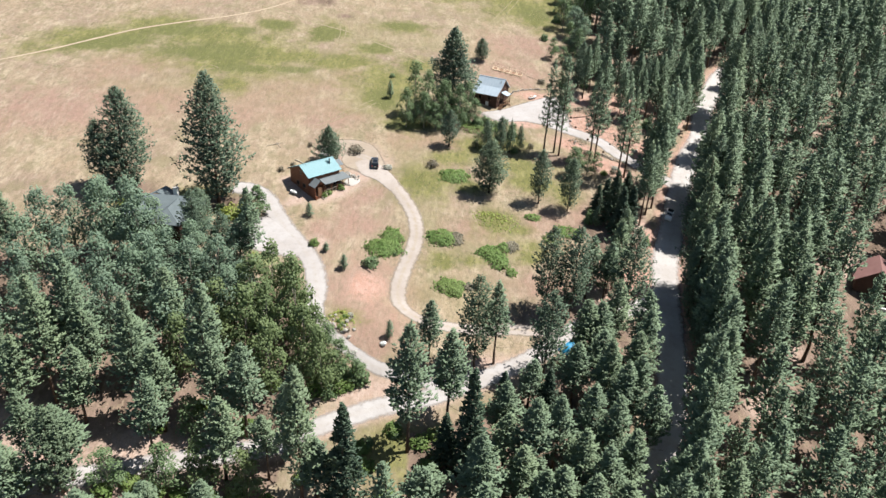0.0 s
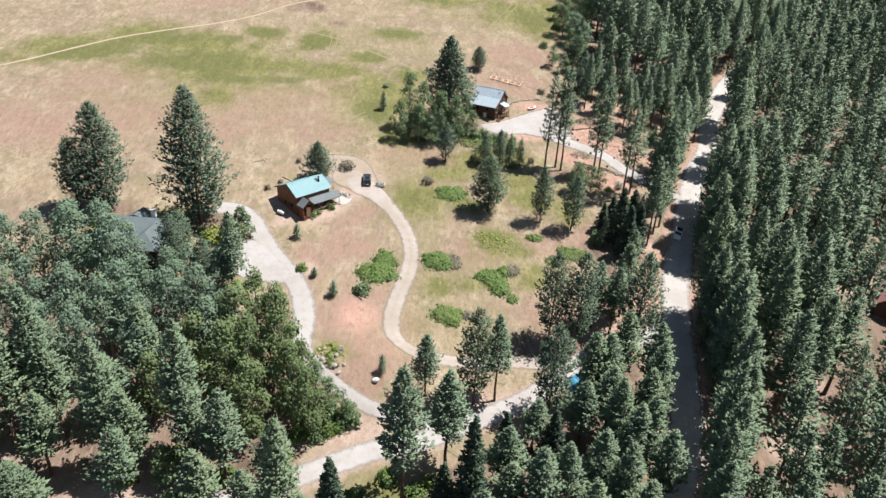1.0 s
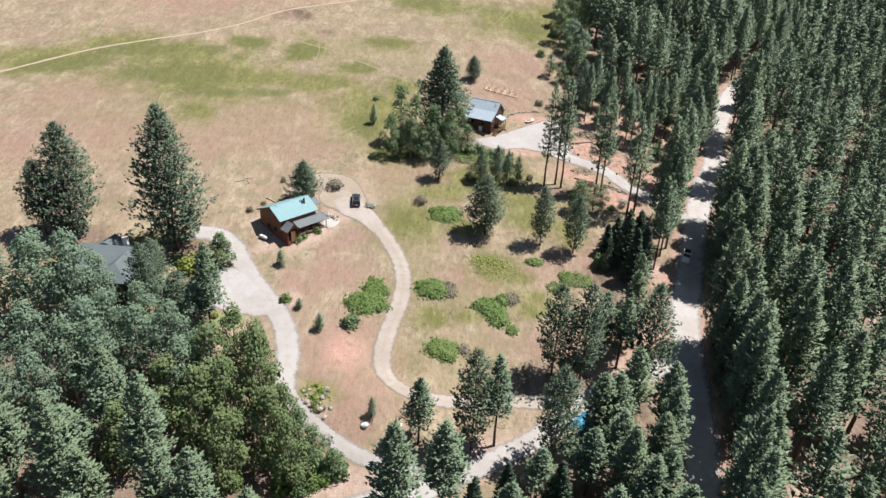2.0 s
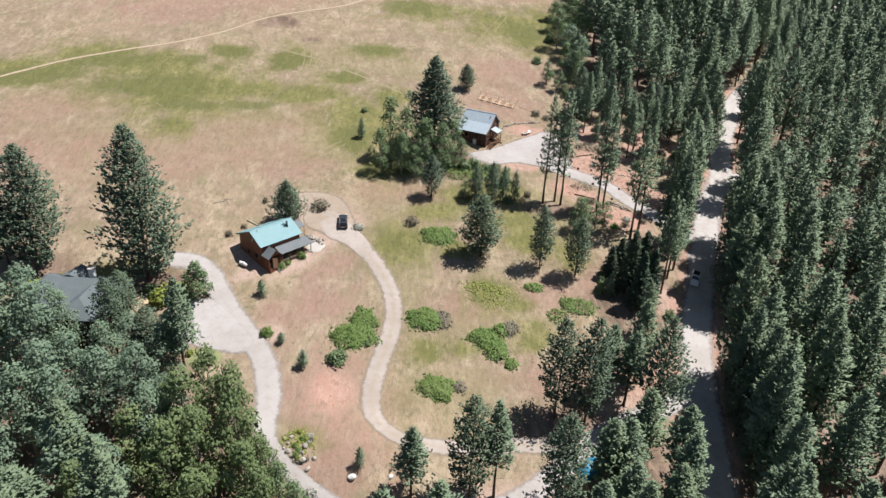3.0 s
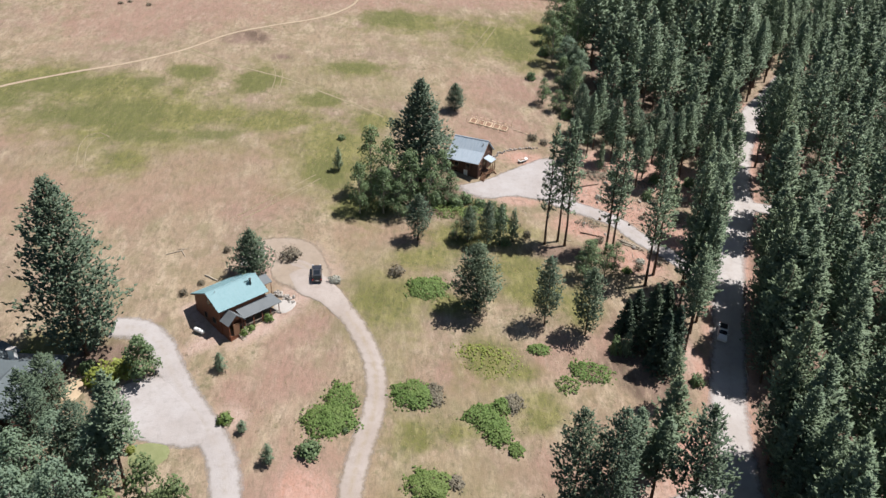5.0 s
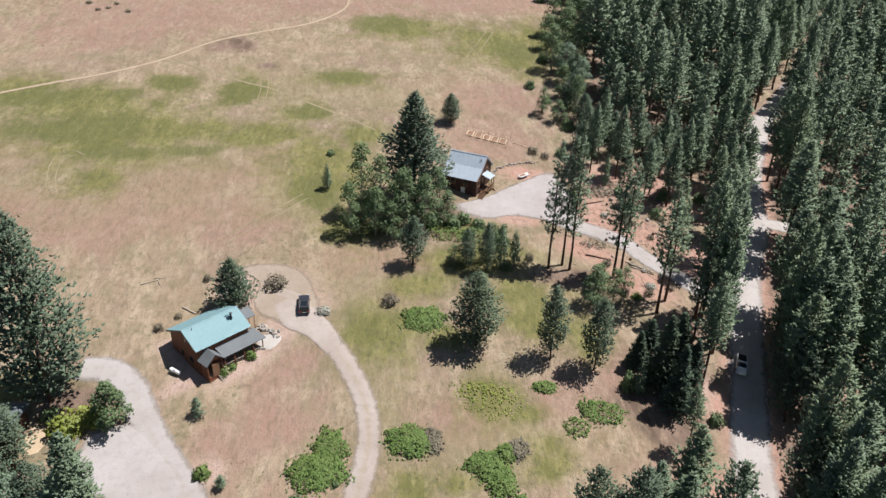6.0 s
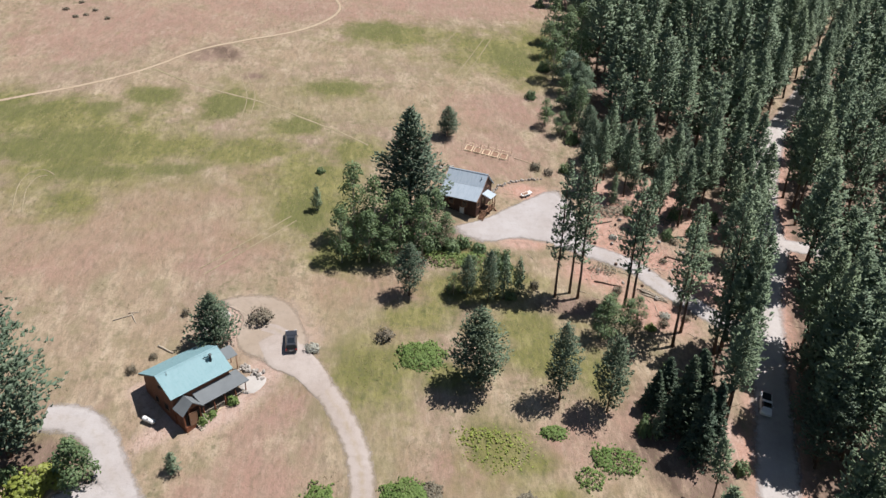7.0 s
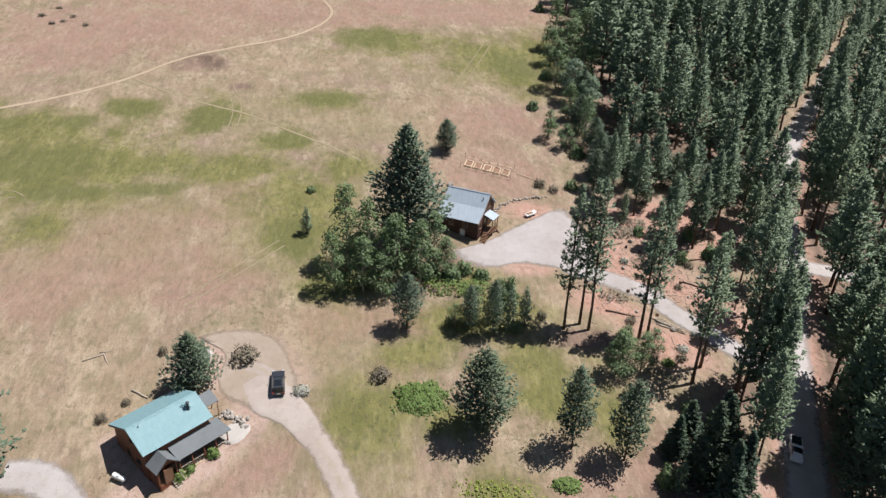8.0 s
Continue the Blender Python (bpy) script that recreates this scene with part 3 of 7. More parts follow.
def yard(name, outline, mat, label, lift=0.1, category="yard"):
    """A patch of made ground inside a smooth closed outline, its rim running out into the land."""
    ring = spline(outline + outline[:1], 1.2)[:-1]
    mid = ring.mean(0)
    verts, faces, n = [], [], len(ring)
    rings = [(1.1, -0.15), (1.0, 0.35), (0.86, 1.0), (0.7, 1.0), (0.45, 1.0), (0.2, 1.0)]
    for k, h in rings:
        for i, p in enumerate(ring):
            q = mid + (p - mid) * k * (1 + 0.02 * noise.noise((i * 0.5, k, 3.3)))
            verts.append((q[0], q[1], land_at(*q) + h * lift))
    for r in range(len(rings) - 1):
        faces += [(r * n + i, r * n + (i + 1) % n, (r + 1) * n + (i + 1) % n, (r + 1) * n + i) for i in range(n)]
    verts.append((mid[0], mid[1], land_at(*mid) + lift))
    me = bpy.data.meshes.new(name)
    r = len(rings) - 1
    me.from_pydata(verts, [], faces + [(r * n + i, r * n + (i + 1) % n, len(verts) - 1) for i in range(n)])
    me.materials.append(mat)
    me.polygons.foreach_set("use_smooth", [True] * len(me.polygons))
    marks = np.repeat([1.15, 0.9, 0.5, 0.42, 0.45, 0.45], n).tolist() + [0.45]
    me.attributes.new("across", "FLOAT", "POINT").data.foreach_set("value", np.array(marks, np.float32))
    return tagged(new(name, me), label, category, kind="structure")


ground()
road("road_main", MAIN_ROAD, [6.6 - 2.2 * min(1.0, max(0.0, (p[1] - 232) / 15)) for p in MAIN_ROAD], ROAD_DIRT, "pale gravel forest road climbing between dark pines", 0.09, 1)
road("road_lower", LOWER_ROAD, 4.0, GRAVEL, "pale sandy gravel lane past the pines", 0.08, 2)
road("driveway_cabin", CABIN_DRIVE, [3.8 - 0.7 * min(1.0, max(0.0, (122 - p[1]) / 8)) for p in CABIN_DRIVE], TWO_TRACK, "two-track gravel driveway curving up to the cabin", 0.1, 3, 0.07)
road("driveway_west", WEST_DRIVE, [2.7 + 2.0 * min(1.0, max(0.0, (p[1] - 108) / 12)) for p in WEST_DRIVE], GRAVEL, "pale gravel driveway to the grey-roofed house", 0.1, 4)
road("driveway_barn", BARN_DRIVE, 4.4, GRAVEL, "pale gravel driveway to the dark timber house", 0.1, 5)
road("driveway_branch", BRANCH_ROAD, 4.0, ROAD_DIRT, "gravel turn-off into the pine forest", 0.08, 6)
road("path_field", FIELD_PATH, 1.05, FIELD_DIRT, "narrow dirt path across the dry meadow", 0.06, 7, 0.35)
road("path_side", SIDE_PATH, 0.62, FLAT_GRASS, "faint trodden path across the meadow", 0.05, 8, 0.6)
for k, line in enumerate(WHEEL_TRACKS):
    road("wheel_track", line, 0.26, FLAT_GRASS, "faint line of grass flattened by wheels", 0.05, 20 + k, 0.6)
yard("yard_barn", [(11, 194), (17, 196.6), (22.5, 200.4), (27.5, 204), (33, 207), (35.8, 203), (37, 195), (36, 189.3), (29, 190.6), (23, 191.4), (16.7, 190), (12.5, 192)], GRAVEL, "pale gravel yard beside the dark timber house")
yard("yard_west", [(-43, 139), (-39, 141), (-36, 140), (-30, 134.5), (-27.5, 130.5), (-30.5, 129), (-36, 129.6), (-41.5, 131.2), (-43.5, 134)], GRAVEL, "pale gravel parking area beside the grey-roofed house", 0.13)
yard("yard_cabin", [(-29, 172.6), (-25.3, 174), (-21.1, 174.2), (-17.6, 172.4), (-15.3, 169), (-13.8, 164.5), (-14.6, 161), (-18.6, 160.4), (-23, 162.2), (-24.8, 164.8), (-24.6, 169.6)], YARD_SOIL, "gravel turning place beside the teal-roofed cabin", 0.09)
yard("apron_cabin", [(-21.8, 164.6), (-19.2, 159.9), (-15.1, 157.9), (-11.3, 154.3), (-9.0, 155.9), (-11.6, 161.0), (-15.9, 164.8), (-19.4, 166.3)], TWO_TRACK, "pale gravel apron between driveway and patio", 0.13)


# ---- trees ----
def tufts(rng, at, size, out, blades, wide=0.42, lift=0.35):
    """Clumps of needles or leaves: at each place some pointed blades that fan out and lie across the way out of the crown."""
    n = len(at)
    way = rng.normal(size=(n, blades, 3)) * 0.8 + out[:, None, :] * 0.75
    way[..., 2] += lift
    way /= np.linalg.norm(way, axis=-1, keepdims=True)
    face = out[:, None, :] + rng.normal(size=(n, blades, 3)) * 0.52
    face[..., 2] += 0.95
    side = np.cross(way, face)
    side /= np.linalg.norm(side, axis=-1, keepdims=True) + 1e-9
    long = size[:, None, None] * rng.uniform(0.7, 1.3, (n, blades, 1))
    base = at[:, None, :] - way * long * 0.3
    a, b = base + side * long * wide * 0.5, base - side * long * wide * 0.5
    tip = base + way * long * 1.15 + side * long * wide * rng.normal(size=(n, blades, 1)) * 0.3
    verts = np.stack([a, b, tip], 2).reshape(-1, 3)
    return verts, np.arange(len(verts)).reshape(-1, 3)


def puffs(rng, at, size, out, lift=0.55, tall=0.75, rim=5, slim=1.0):
    """Small ragged domes of needles or leaves, one at each place, their tops turned outwards and up."""
    n = len(at)
    way = out + rng.normal(size=(n, 3)) * 0.32
    way[:, 2] += lift
    way /= np.linalg.norm(way, axis=1, keepdims=True)
    u = np.cross(way, rng.normal(size=(n, 3)))
    u /= np.linalg.norm(u, axis=1, keepdims=True) + 1e-9
    w = np.cross(way, u)
    ang = (np.arange(rim) + rng.uniform(-0.3, 0.3, (n, rim))) * (math.tau / rim)
    reach = size[:, None] * rng.uniform(0.38, 0.78, (n, rim)) * slim
    drop = size[:, None] * rng.uniform(0.05, 0.55, (n, rim)) * tall
    ring = at[:, None] + (u[:, None] * np.cos(ang)[..., None] + w[:, None] * np.sin(ang)[..., None]) * reach[..., None] - way[:, None] * drop[..., None]
    top = at + way * (size * rng.uniform(0.25, 0.6, n) * tall)[:, None]
    verts = np.concatenate([top[:, None], ring], 1).reshape(-1, 3)
    first = np.arange(n)[:, None, None] * (rim + 1)
    k = np.arange(rim)
    fan = np.stack([np.zeros(rim, int), 1 + k, 1 + (k + 1) % rim], -1)
    return verts, (first + fan).reshape(-1, 3)


def pine_crown(rng, h, radius, start, boughs, per_bough, shape="pine", size=0.55):
    """Needle puffs on boughs that wind round the trunk; start: where the crown begins, as a share of h."""
    at, out = [], []
    lean = rng.normal(size=2) * 0.010 * h
    wobble = rng.uniform(0, 6, 3)
    for k in range(boughs):
        s = ((k + rng.uniform(0, 1)) / boughs) ** 0.92
        if shape == "pine":
            wide = radius * min(1.0, 0.5 + 2.4 * s) * (1 - s ** 1.6) ** 0.78
        elif shape == "broad":
            wide = radius * min(1.0, 0.55 + 1.7 * s) * (1 - s ** 2.6) ** 0.72
        else:
            wide = radius * min(1.0, 0.8 + 2 * s) * (1 - s) ** 0.82
        ang = k * 2.39996 + rng.normal() * 0.3
        # whole sides of a crown bulge or fall back
        wide *= 1 + 0.13 * math.sin(2 * ang + wobble[0] + 5 * s) + 0.1 * math.sin(3 * ang + wobble[1] - 9 * s)
        if s < 0.2 and rng.random() < 0.35:
            continue
        long = (wide + 0.25) * rng.uniform(0.72, 1.1)
        z = h * (start + (0.975 - start) * s) + rng.normal() * 0.2
        c, q = math.cos(ang), math.sin(ang)
        n = max(3, int(per_bough * (0.45 + 0.55 * long / radius)))
        for j in range(n):
            f = rng.uniform(0.42, 1.0) if j % 5 else rng.uniform(0.12, 0.5)
            r = long * f
            across = rng.normal() * 0.22 * (0.55 + 0.3 * long)
            rise = (0.30 * r * f if shape != "fir" else -0.26 * r) + rng.normal() * (0.26 if shape != "fir" else 0.13)
            at.append((r * c - across * q + lean[0] * s, r * q + across * c + lean[1] * s, z + rise - 0.12 * long))
            out.append((c * 0.75, q * 0.75, 0.0))
    at += [(lean[0], lean[1], h * 0.985), (lean[0], lean[1], h * 0.955), (lean[0] * .9, lean[1] * .9, h * 0.93)]
    out += [(0, 0, 1.0)] * 3
    at, out = np.array(at), np.array(out)
    sizes = size * rng.uniform(0.7, 1.3, len(at)) * (1 - 0.3 * (at[:, 2] / h) ** 3)
    return puffs(rng, at, sizes, out, 0.7 if shape != "fir" else 0.25, 1.3, 3, 0.66)


def trunk_shape(rng, h, r, top=0.97, bare=0.0, limbs=0, reach=2.0):
    s = Shape()
    bend = rng.normal(size=2) * 0.004 * h
    pts = [(bend[0] * math.sin(k * 1.3), bend[1] * math.sin(k * 1.7), h * top * k / 6 - (0.8 if k == 0 else 0)) for k in range(7)]
    s.tube(pts, [r * 1.35, r * 1.0, r * 0.86, r * 0.7, r * 0.5, r * 0.3, r * 0.08], 8)
    for k in range(limbs):
        z, a = h * rng.uniform(max(0.12, bare * 0.6), 0.8), rng.uniform(0, math.tau)
        long = reach * rng.uniform(0.5, 1.1) * (1.1 - z / h)
        s.tube([(0, 0, z), (long * 0.6 * math.cos(a), long * 0.6 * math.sin(a), z + long * 0.1), (long * math.cos(a), long * math.sin(a), z + long * 0.28)], [r * 0.2, r * 0.13, 0.02], 4)
    return s


def pine(seed, h, radius, start, label, dense=1.0, shape="pine", name="pine_tree", mat=None, size=0.52, group="pines"):
    rng = np.random.default_rng(seed)
    ob = thing(name, label, "tree", group)
    boughs = int((1 - start) * h * radius * 3.1 * dense * (0.55 / size) ** 1.5)
    v, f = pine_crown(rng, h, radius, start, boughs, 15, shape, size)
    part("trunk", trunk_shape(rng, h, 0.0065 * h + 0.05, bare=start, limbs=9, reach=radius), BARK, ob, smooth=True)
    part("crown", mesh_from("crown", v, f, mat or NEEDLES), mat or NEEDLES, ob)
    return ob


def leaf_tree(seed, h, radius, label, mat, name="cottonwood_tree", lobes=9, clumps=620, start=0.25, size=0.36, stems=1, group="leafy trees"):
    """A broad-leaved tree: limbs that carry rounded, uneven masses of leaves with gaps between them."""
    rng = np.random.default_rng(seed)
    ob = thing(name, label, "tree", group)
    centres, radii = [], []
    for k in range(lobes):
        s = (k + 0.5) / lobes
        a, z = k * 2.4 + rng.normal() * 0.3, h * (start + (0.9 - start) * s)
        off = radius * 0.62 * math.sin(math.pi * min(0.98, 0.22 + 0.75 * s)) * rng.uniform(0.6, 1.1)
        centres.append((off * math.cos(a), off * math.sin(a), z))
        radii.append(radius * rng.uniform(0.42, 0.62) * (1.0 - 0.35 * s))
    centres.append((0, 0, h * 0.88))
    radii.append(radius * 0.4)
    centres, radii = np.array(centres), np.array(radii)
    pick = rng.choice(len(centres), clumps, p=radii ** 2 / (radii ** 2).sum())
    way = rng.normal(size=(clumps, 3))
    way /= np.linalg.norm(way, axis=1)[:, None]
    way[:, 2] = np.where(way[:, 2] < -0.3, -way[:, 2], way[:, 2])
    at = centres[pick] + way * radii[pick][:, None] * rng.uniform(0.35, 1.15, (clumps, 1)) ** 0.6 * np.array([1, 1, 1.15])
    keep = at[:, 2] > 0.06 * h
    v, f = puffs(rng, at[keep], size * rng.uniform(0.6, 1.4, keep.sum()), way[keep], 0.35, 0.6, 4)
    s = Shape()
    for k in range(stems):
        dx, dy = (rng.normal(size=2) * 0.5 if stems > 1 else (0, 0))
        s.tube([(dx, dy, -0.6), (dx * 1.3, dy * 1.3, h * 0.3), (dx * 1.6, dy * 1.6, h * 0.62), (dx * 1.7, dy * 1.7, h * 0.86)], [0.014 * h + 0.04, 0.011 * h, 0.006 * h, 0.02], 7)
    for c in centres[:lobes]:
        z0 = max(0.15 * h, c[2] - 0.28 * h)
        s.tube([(0, 0, z0), (c[0] * 0.5, c[1] * 0.5, (z0 + c[2]) / 2 + 0.03 * h), tuple(c)], [0.006 * h, 0.004 * h, 0.02], 5)
    part("trunk", s, PALE_BARK, ob, smooth=True)
    part("crown", mesh_from("crown", v, f, mat), mat, ob)
    return ob


def shrub(seed, h, radius, label, mat, name="shrub", clumps=170, size=0.3, group="shrubs"):
    """A low bush: short stems and a rounded, uneven heap of leaf clumps."""
    rng = np.random.default_rng(seed)
    ob = thing(name, label, "shrub", group)
    way = rng.normal(size=(clumps, 3))
    way[:, 2] = np.abs(way[:, 2])
    way /= np.linalg.norm(way, axis=1)[:, None]
    swell = np.array([0.8 + 0.45 * noise.noise((a * 1.6 + seed, b * 1.6, c * 1.6)) for a, b, c in way])
    at = way * swell[:, None] * np.array([radius, radius, h * 0.95]) * rng.uniform(0.65, 1.05, (clumps, 1))
    v, f = puffs(rng, at, size * 1.15 * rng.uniform(0.6, 1.3, clumps), way, 0.3, 0.6)
    s = Shape()
    for k in range(6):
        a = k * math.tau / 6 + rng.normal() * 0.3
        s.tube([(0.1 * math.cos(a), 0.1 * math.sin(a), -0.2), (radius * 0.35 * math.cos(a), radius * 0.35 * math.sin(a), h * 0.4), (radius * 0.55 * math.cos(a), radius * 0.55 * math.sin(a), h * 0.75)], [0.05, 0.035, 0.012], 5)
    part("stems", s, BARK, ob, smooth=True)
    part("leaves", mesh_from("leaves", v, f, mat), mat, ob)
    return ob


def place(ob, x, y, turn=0.0, wide=1.0, tall=1.0, sink=0.0):
    return Matrix.LocRotScale((x, y, land_at(x, y) - sink), Euler((0, 0, turn)), (wide, wide, tall))


def planted(kinds, rows, rng):
    """Stands copies of the kinds (built for a height and a radius) at rows of x, y, height, crown width, kind."""
    first = set()
    for x, y, h, w, k in rows:
        ob, h0, r0 = kinds[k]
        m = place(ob, x, y, rng.uniform(0, math.tau), w / 2 / r0, h / h0)
        if k in first:
            copy_thing(ob, m).matrix_basis = m
        else:
            first.add(k)
            ob.matrix_basis = m
    return first


PINE_KINDS = {
    "a": (pine(11, 22, 3.0, 0.34, "tall ponderosa pine with dense dark green needles"), 22, 3.0),
    "b": (pine(12, 22, 3.0, 0.26, "tall ponderosa pine with dense dark green needles"), 22, 3.0),
    "c": (pine(13, 22, 3.0, 0.42, "tall ponderosa pine with dense dark green needles"), 22, 3.0),
    "d": (pine(14, 22, 3.0, 0.30, "tall ponderosa pine with dense dark green needles"), 22, 3.0),
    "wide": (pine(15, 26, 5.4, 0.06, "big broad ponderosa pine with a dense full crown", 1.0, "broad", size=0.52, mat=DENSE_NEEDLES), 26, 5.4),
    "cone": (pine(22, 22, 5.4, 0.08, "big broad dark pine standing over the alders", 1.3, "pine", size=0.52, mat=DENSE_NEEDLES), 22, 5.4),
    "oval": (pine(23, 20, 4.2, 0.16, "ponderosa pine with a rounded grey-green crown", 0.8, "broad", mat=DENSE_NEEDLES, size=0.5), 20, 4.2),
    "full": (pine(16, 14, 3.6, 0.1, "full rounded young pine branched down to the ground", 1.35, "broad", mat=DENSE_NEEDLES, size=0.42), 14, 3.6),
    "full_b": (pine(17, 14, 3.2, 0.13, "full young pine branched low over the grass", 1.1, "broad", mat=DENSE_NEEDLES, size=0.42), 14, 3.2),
    "pole": (pine(18, 26, 2.8, 0.27, "slender tall pine with a long bare trunk", 0.46), 26, 2.8),
    "pole_b": (pine(19, 26, 2.8, 0.33, "slender tall pine with a long bare trunk", 0.46), 26, 2.8),
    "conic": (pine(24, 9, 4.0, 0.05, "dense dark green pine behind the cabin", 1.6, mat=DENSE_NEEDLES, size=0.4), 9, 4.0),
    "young": (pine(20, 6, 1.6, 0.05, "small young pine in the dry grass", 1.0, size=0.36, name="young_pine", group="young pines"), 6, 1.6),
    "fir": (pine(21, 18, 3.6, 0.06, "dark fir with drooping boughs down to the ground", 1.1, "fir", "fir_tree", FIR, 0.58, "firs"), 18, 3.6),
}
# x, y, height, crown width, kind
SINGLE_PINES = [
    (-27.6, 163.4, 9.4, 8.4, "conic"), (-50.0, 144.6, 30.2, 14.4, "wide"), (-71.0, 146.4, 24.0, 12.4, "wide"), (-76.5, 146.5, 16.0, 7.5, "full_b"), (3.0, 194.6, 23.0, 15.4, "cone"),
    (12.0, 225.8, 7.2, 5.4, "full"), (-15.0, 197.0, 5.2, 2.6, "young"), (12.6, 157.2, 13.8, 8.6, "full"), (12.2, 175.4, 8.3, 3.6, "full_b"), (15.8, 174.4, 10.3, 3.8, "full_b"), (18.6, 175.4, 8.6, 3.0, "young"), (21.4, 176.6, 7.0, 2.8, "young"),
    (24.7, 154.9, 14.0, 5.6, "full_b"), (31.6, 153.0, 13.8, 6.0, "full_b"), (39.9, 174.5, 25.0, 5.8, "pole"), (41.4, 174.8, 24.0, 5.4, "pole_b"), (27.9, 176.3, 25.5, 5.4, "pole"), (30.7, 177.4, 26.0, 5.2, "pole_b"), (31.9, 176.2, 27.0, 5.4, "pole"),
    (45.9, 166.0, 26.0, 5.8, "pole_b"), (48.4, 169.2, 24.0, 5.6, "pole"), (52.6, 164.8, 26.5, 6.2, "pole"), (54.2, 165.6, 25.0, 6.0, "pole_b"), (55.6, 163.6, 24.0, 6.0, "c"), (51.0, 160.6, 19.0, 5.8, "a"),
    (2.3, 175.4, 10.2, 5.2, "full_b"), (37.9, 148.5, 5.4, 2.6, "young"), (41.5, 149.7, 14.2, 7.0, "fir"), (44.8, 152.8, 12.0, 6.4, "fir"), (42.6, 145.4, 13.0, 6.4, "fir"), (38.6, 153.6, 7.6, 4.8, "fir"), (45.4, 147.6, 12.0, 6.0, "fir"), (41.2, 155.8, 8.0, 5.4, "fir"), (46.6, 156.6, 9.0, 5.4, "fir"), (48.8, 150.4, 21.0, 5.6, "a"), (53.2, 157.4, 22.0, 6.2, "b"), (51.2, 154.6, 18.0, 5.4, "d"), 
    (8.4, 105.0, 20.0, 8.0, "oval"), (12.2, 106.2, 18.0, 6.0, "a"), (-0.2, 104.8, 13.5, 5.8, "b"), (-3.0, 87.0, 26.0, 8.4, "d"), (21.3, 103.4, 20.0, 8.4, "oval"), (23.2, 120.4, 19.6, 7.8, "oval"), (28.2, 119.8, 20.6, 8.2, "oval"), (37.0, 127.0, 13.5, 4.6, "b"), (39.4, 119.6, 22.0, 9.0, "oval"), (42.6, 138.8, 12.0, 3.8, "c"),
    (-37.4, 123.0, 19.5, 7.0, "d"), (-43.4, 125.3, 12.0, 6.6, "oval"), (-12.3, 76.6, 21.5, 8.4, "fir"), (-54.8, 75.2, 17.0, 8.6, "full_b"), (-7.8, 107.9, 3.8, 2.0, "young"), (-23.5, 131.8, 2.2, 1.9, "young"), (-29.0, 142.6, 3.2, 2.4, "young"), (-19.0, 127.0, 3.6, 2.4, "young"),
    (-78.5, 164.5, 2.2, 1.4, "young"),
    (54.4, 161.2, 25.0, 6.4, "c"), (56.6, 166.8, 26.0, 6.4, "pole"), 
    (57.0, 197.1, 16, 5, "b"), (60.4, 200.6, 18, 5.5, "b"), (64, 203, 18, 6, "d"), (54.4, 201.3, 13, 4.5, "a"), (51.9, 197.3, 15, 5, "b"), (66, 194.5, 16, 5.5, "d"), (48.2, 206.4, 17, 5, "b"), (45.1, 211.9, 18, 5, "a"), (42.6, 208.1, 16, 5, "b"), (44.9, 203.2, 7, 2.4, "young"), (69.5, 199, 17, 5.5, "b"), (70.4, 206.5, 19, 6, "d"), (63, 188.5, 12, 4.4, "b"), (66.8, 209.5, 18, 5.5, "a"), (58.6, 208, 16, 5.5, "b"), (53.2, 211.5, 17, 5.6, "d"), (62.4, 214, 12, 5.6, "full_b"), (49, 215.6, 11, 5.6, "full_b"), (56.6, 216, 9, 5, "full_b"), (43.6, 219, 10, 5.4, "full"), (70, 212.6, 10, 5.2, "full_b"), (47.6, 192.2, 5, 2.2, "young"), (46.4, 221.5, 8, 5, "full_b"), (52.6, 217.6, 7, 4.6, "full_b"), (59.6, 216.4, 8, 5, "full_b"), (66.2, 214.4, 8, 4.6, "full_b"), (73, 209.6, 9, 4.8, "full_b"), (73.4, 203.4, 8, 4.4, "full_b"), (41.8, 214.2, 9, 4.8, "full_b"), (44.6, 227, 9, 5.4, "full"), (43.4, 236.4, 9, 5.6, "full_b"), (46.4, 247, 10, 6, "full"), (50.6, 208.6, 7, 3.6, "full_b"), (64.6, 206.6, 8, 4, "full_b"), (59.4, 191.4, 6, 2.4, "young"),
    (61.5, 180.6, 21, 6.4, "c"), (66, 187, 20, 6.2, "a"), (58.6, 176.6, 22, 5.8, "pole"), (71.6, 195.4, 20, 6.6, "b"), (73.8, 204.6, 21, 6.6, "d"), (77.4, 215.6, 20, 6.4, "b"),
    # low dark firs standing in for the shaded hollow beside the road
    (56.4, 117.4, 11, 6.4, "fir"), (57.4, 127.2, 10, 6.2, "fir"), (60.4, 133.4, 11, 6, "fir"), (59.6, 122.6, 12, 6.4, "fir"), (58, 110.4, 12, 6.4, "fir"), (55.4, 121.6, 8, 5, "fir"),
    (65.4, 121.4, 25, 9, "b"), (73.4, 126.4, 25, 9, "a"), (62, 106, 25, 8.6, "d"), (65, 146, 24, 8.6, "b"), (66.4, 151, 25, 8.6, "d"), (69, 156.4, 24, 8.2, "a"), (71, 161.4, 24, 8.2, "b"), (72.4, 147.4, 24, 8.4, "d"), (75.4, 153.4, 24, 8.4, "a"), (70.4, 141, 23, 8.2, "b"), (63, 115.6, 26, 9, "b"), (66.4, 127.4, 26, 9, "d"), (64.4, 133, 24, 8.2, "b"), (70.6, 118.6, 26, 9, "d"), (68, 110, 25, 8.8, "b"),
]
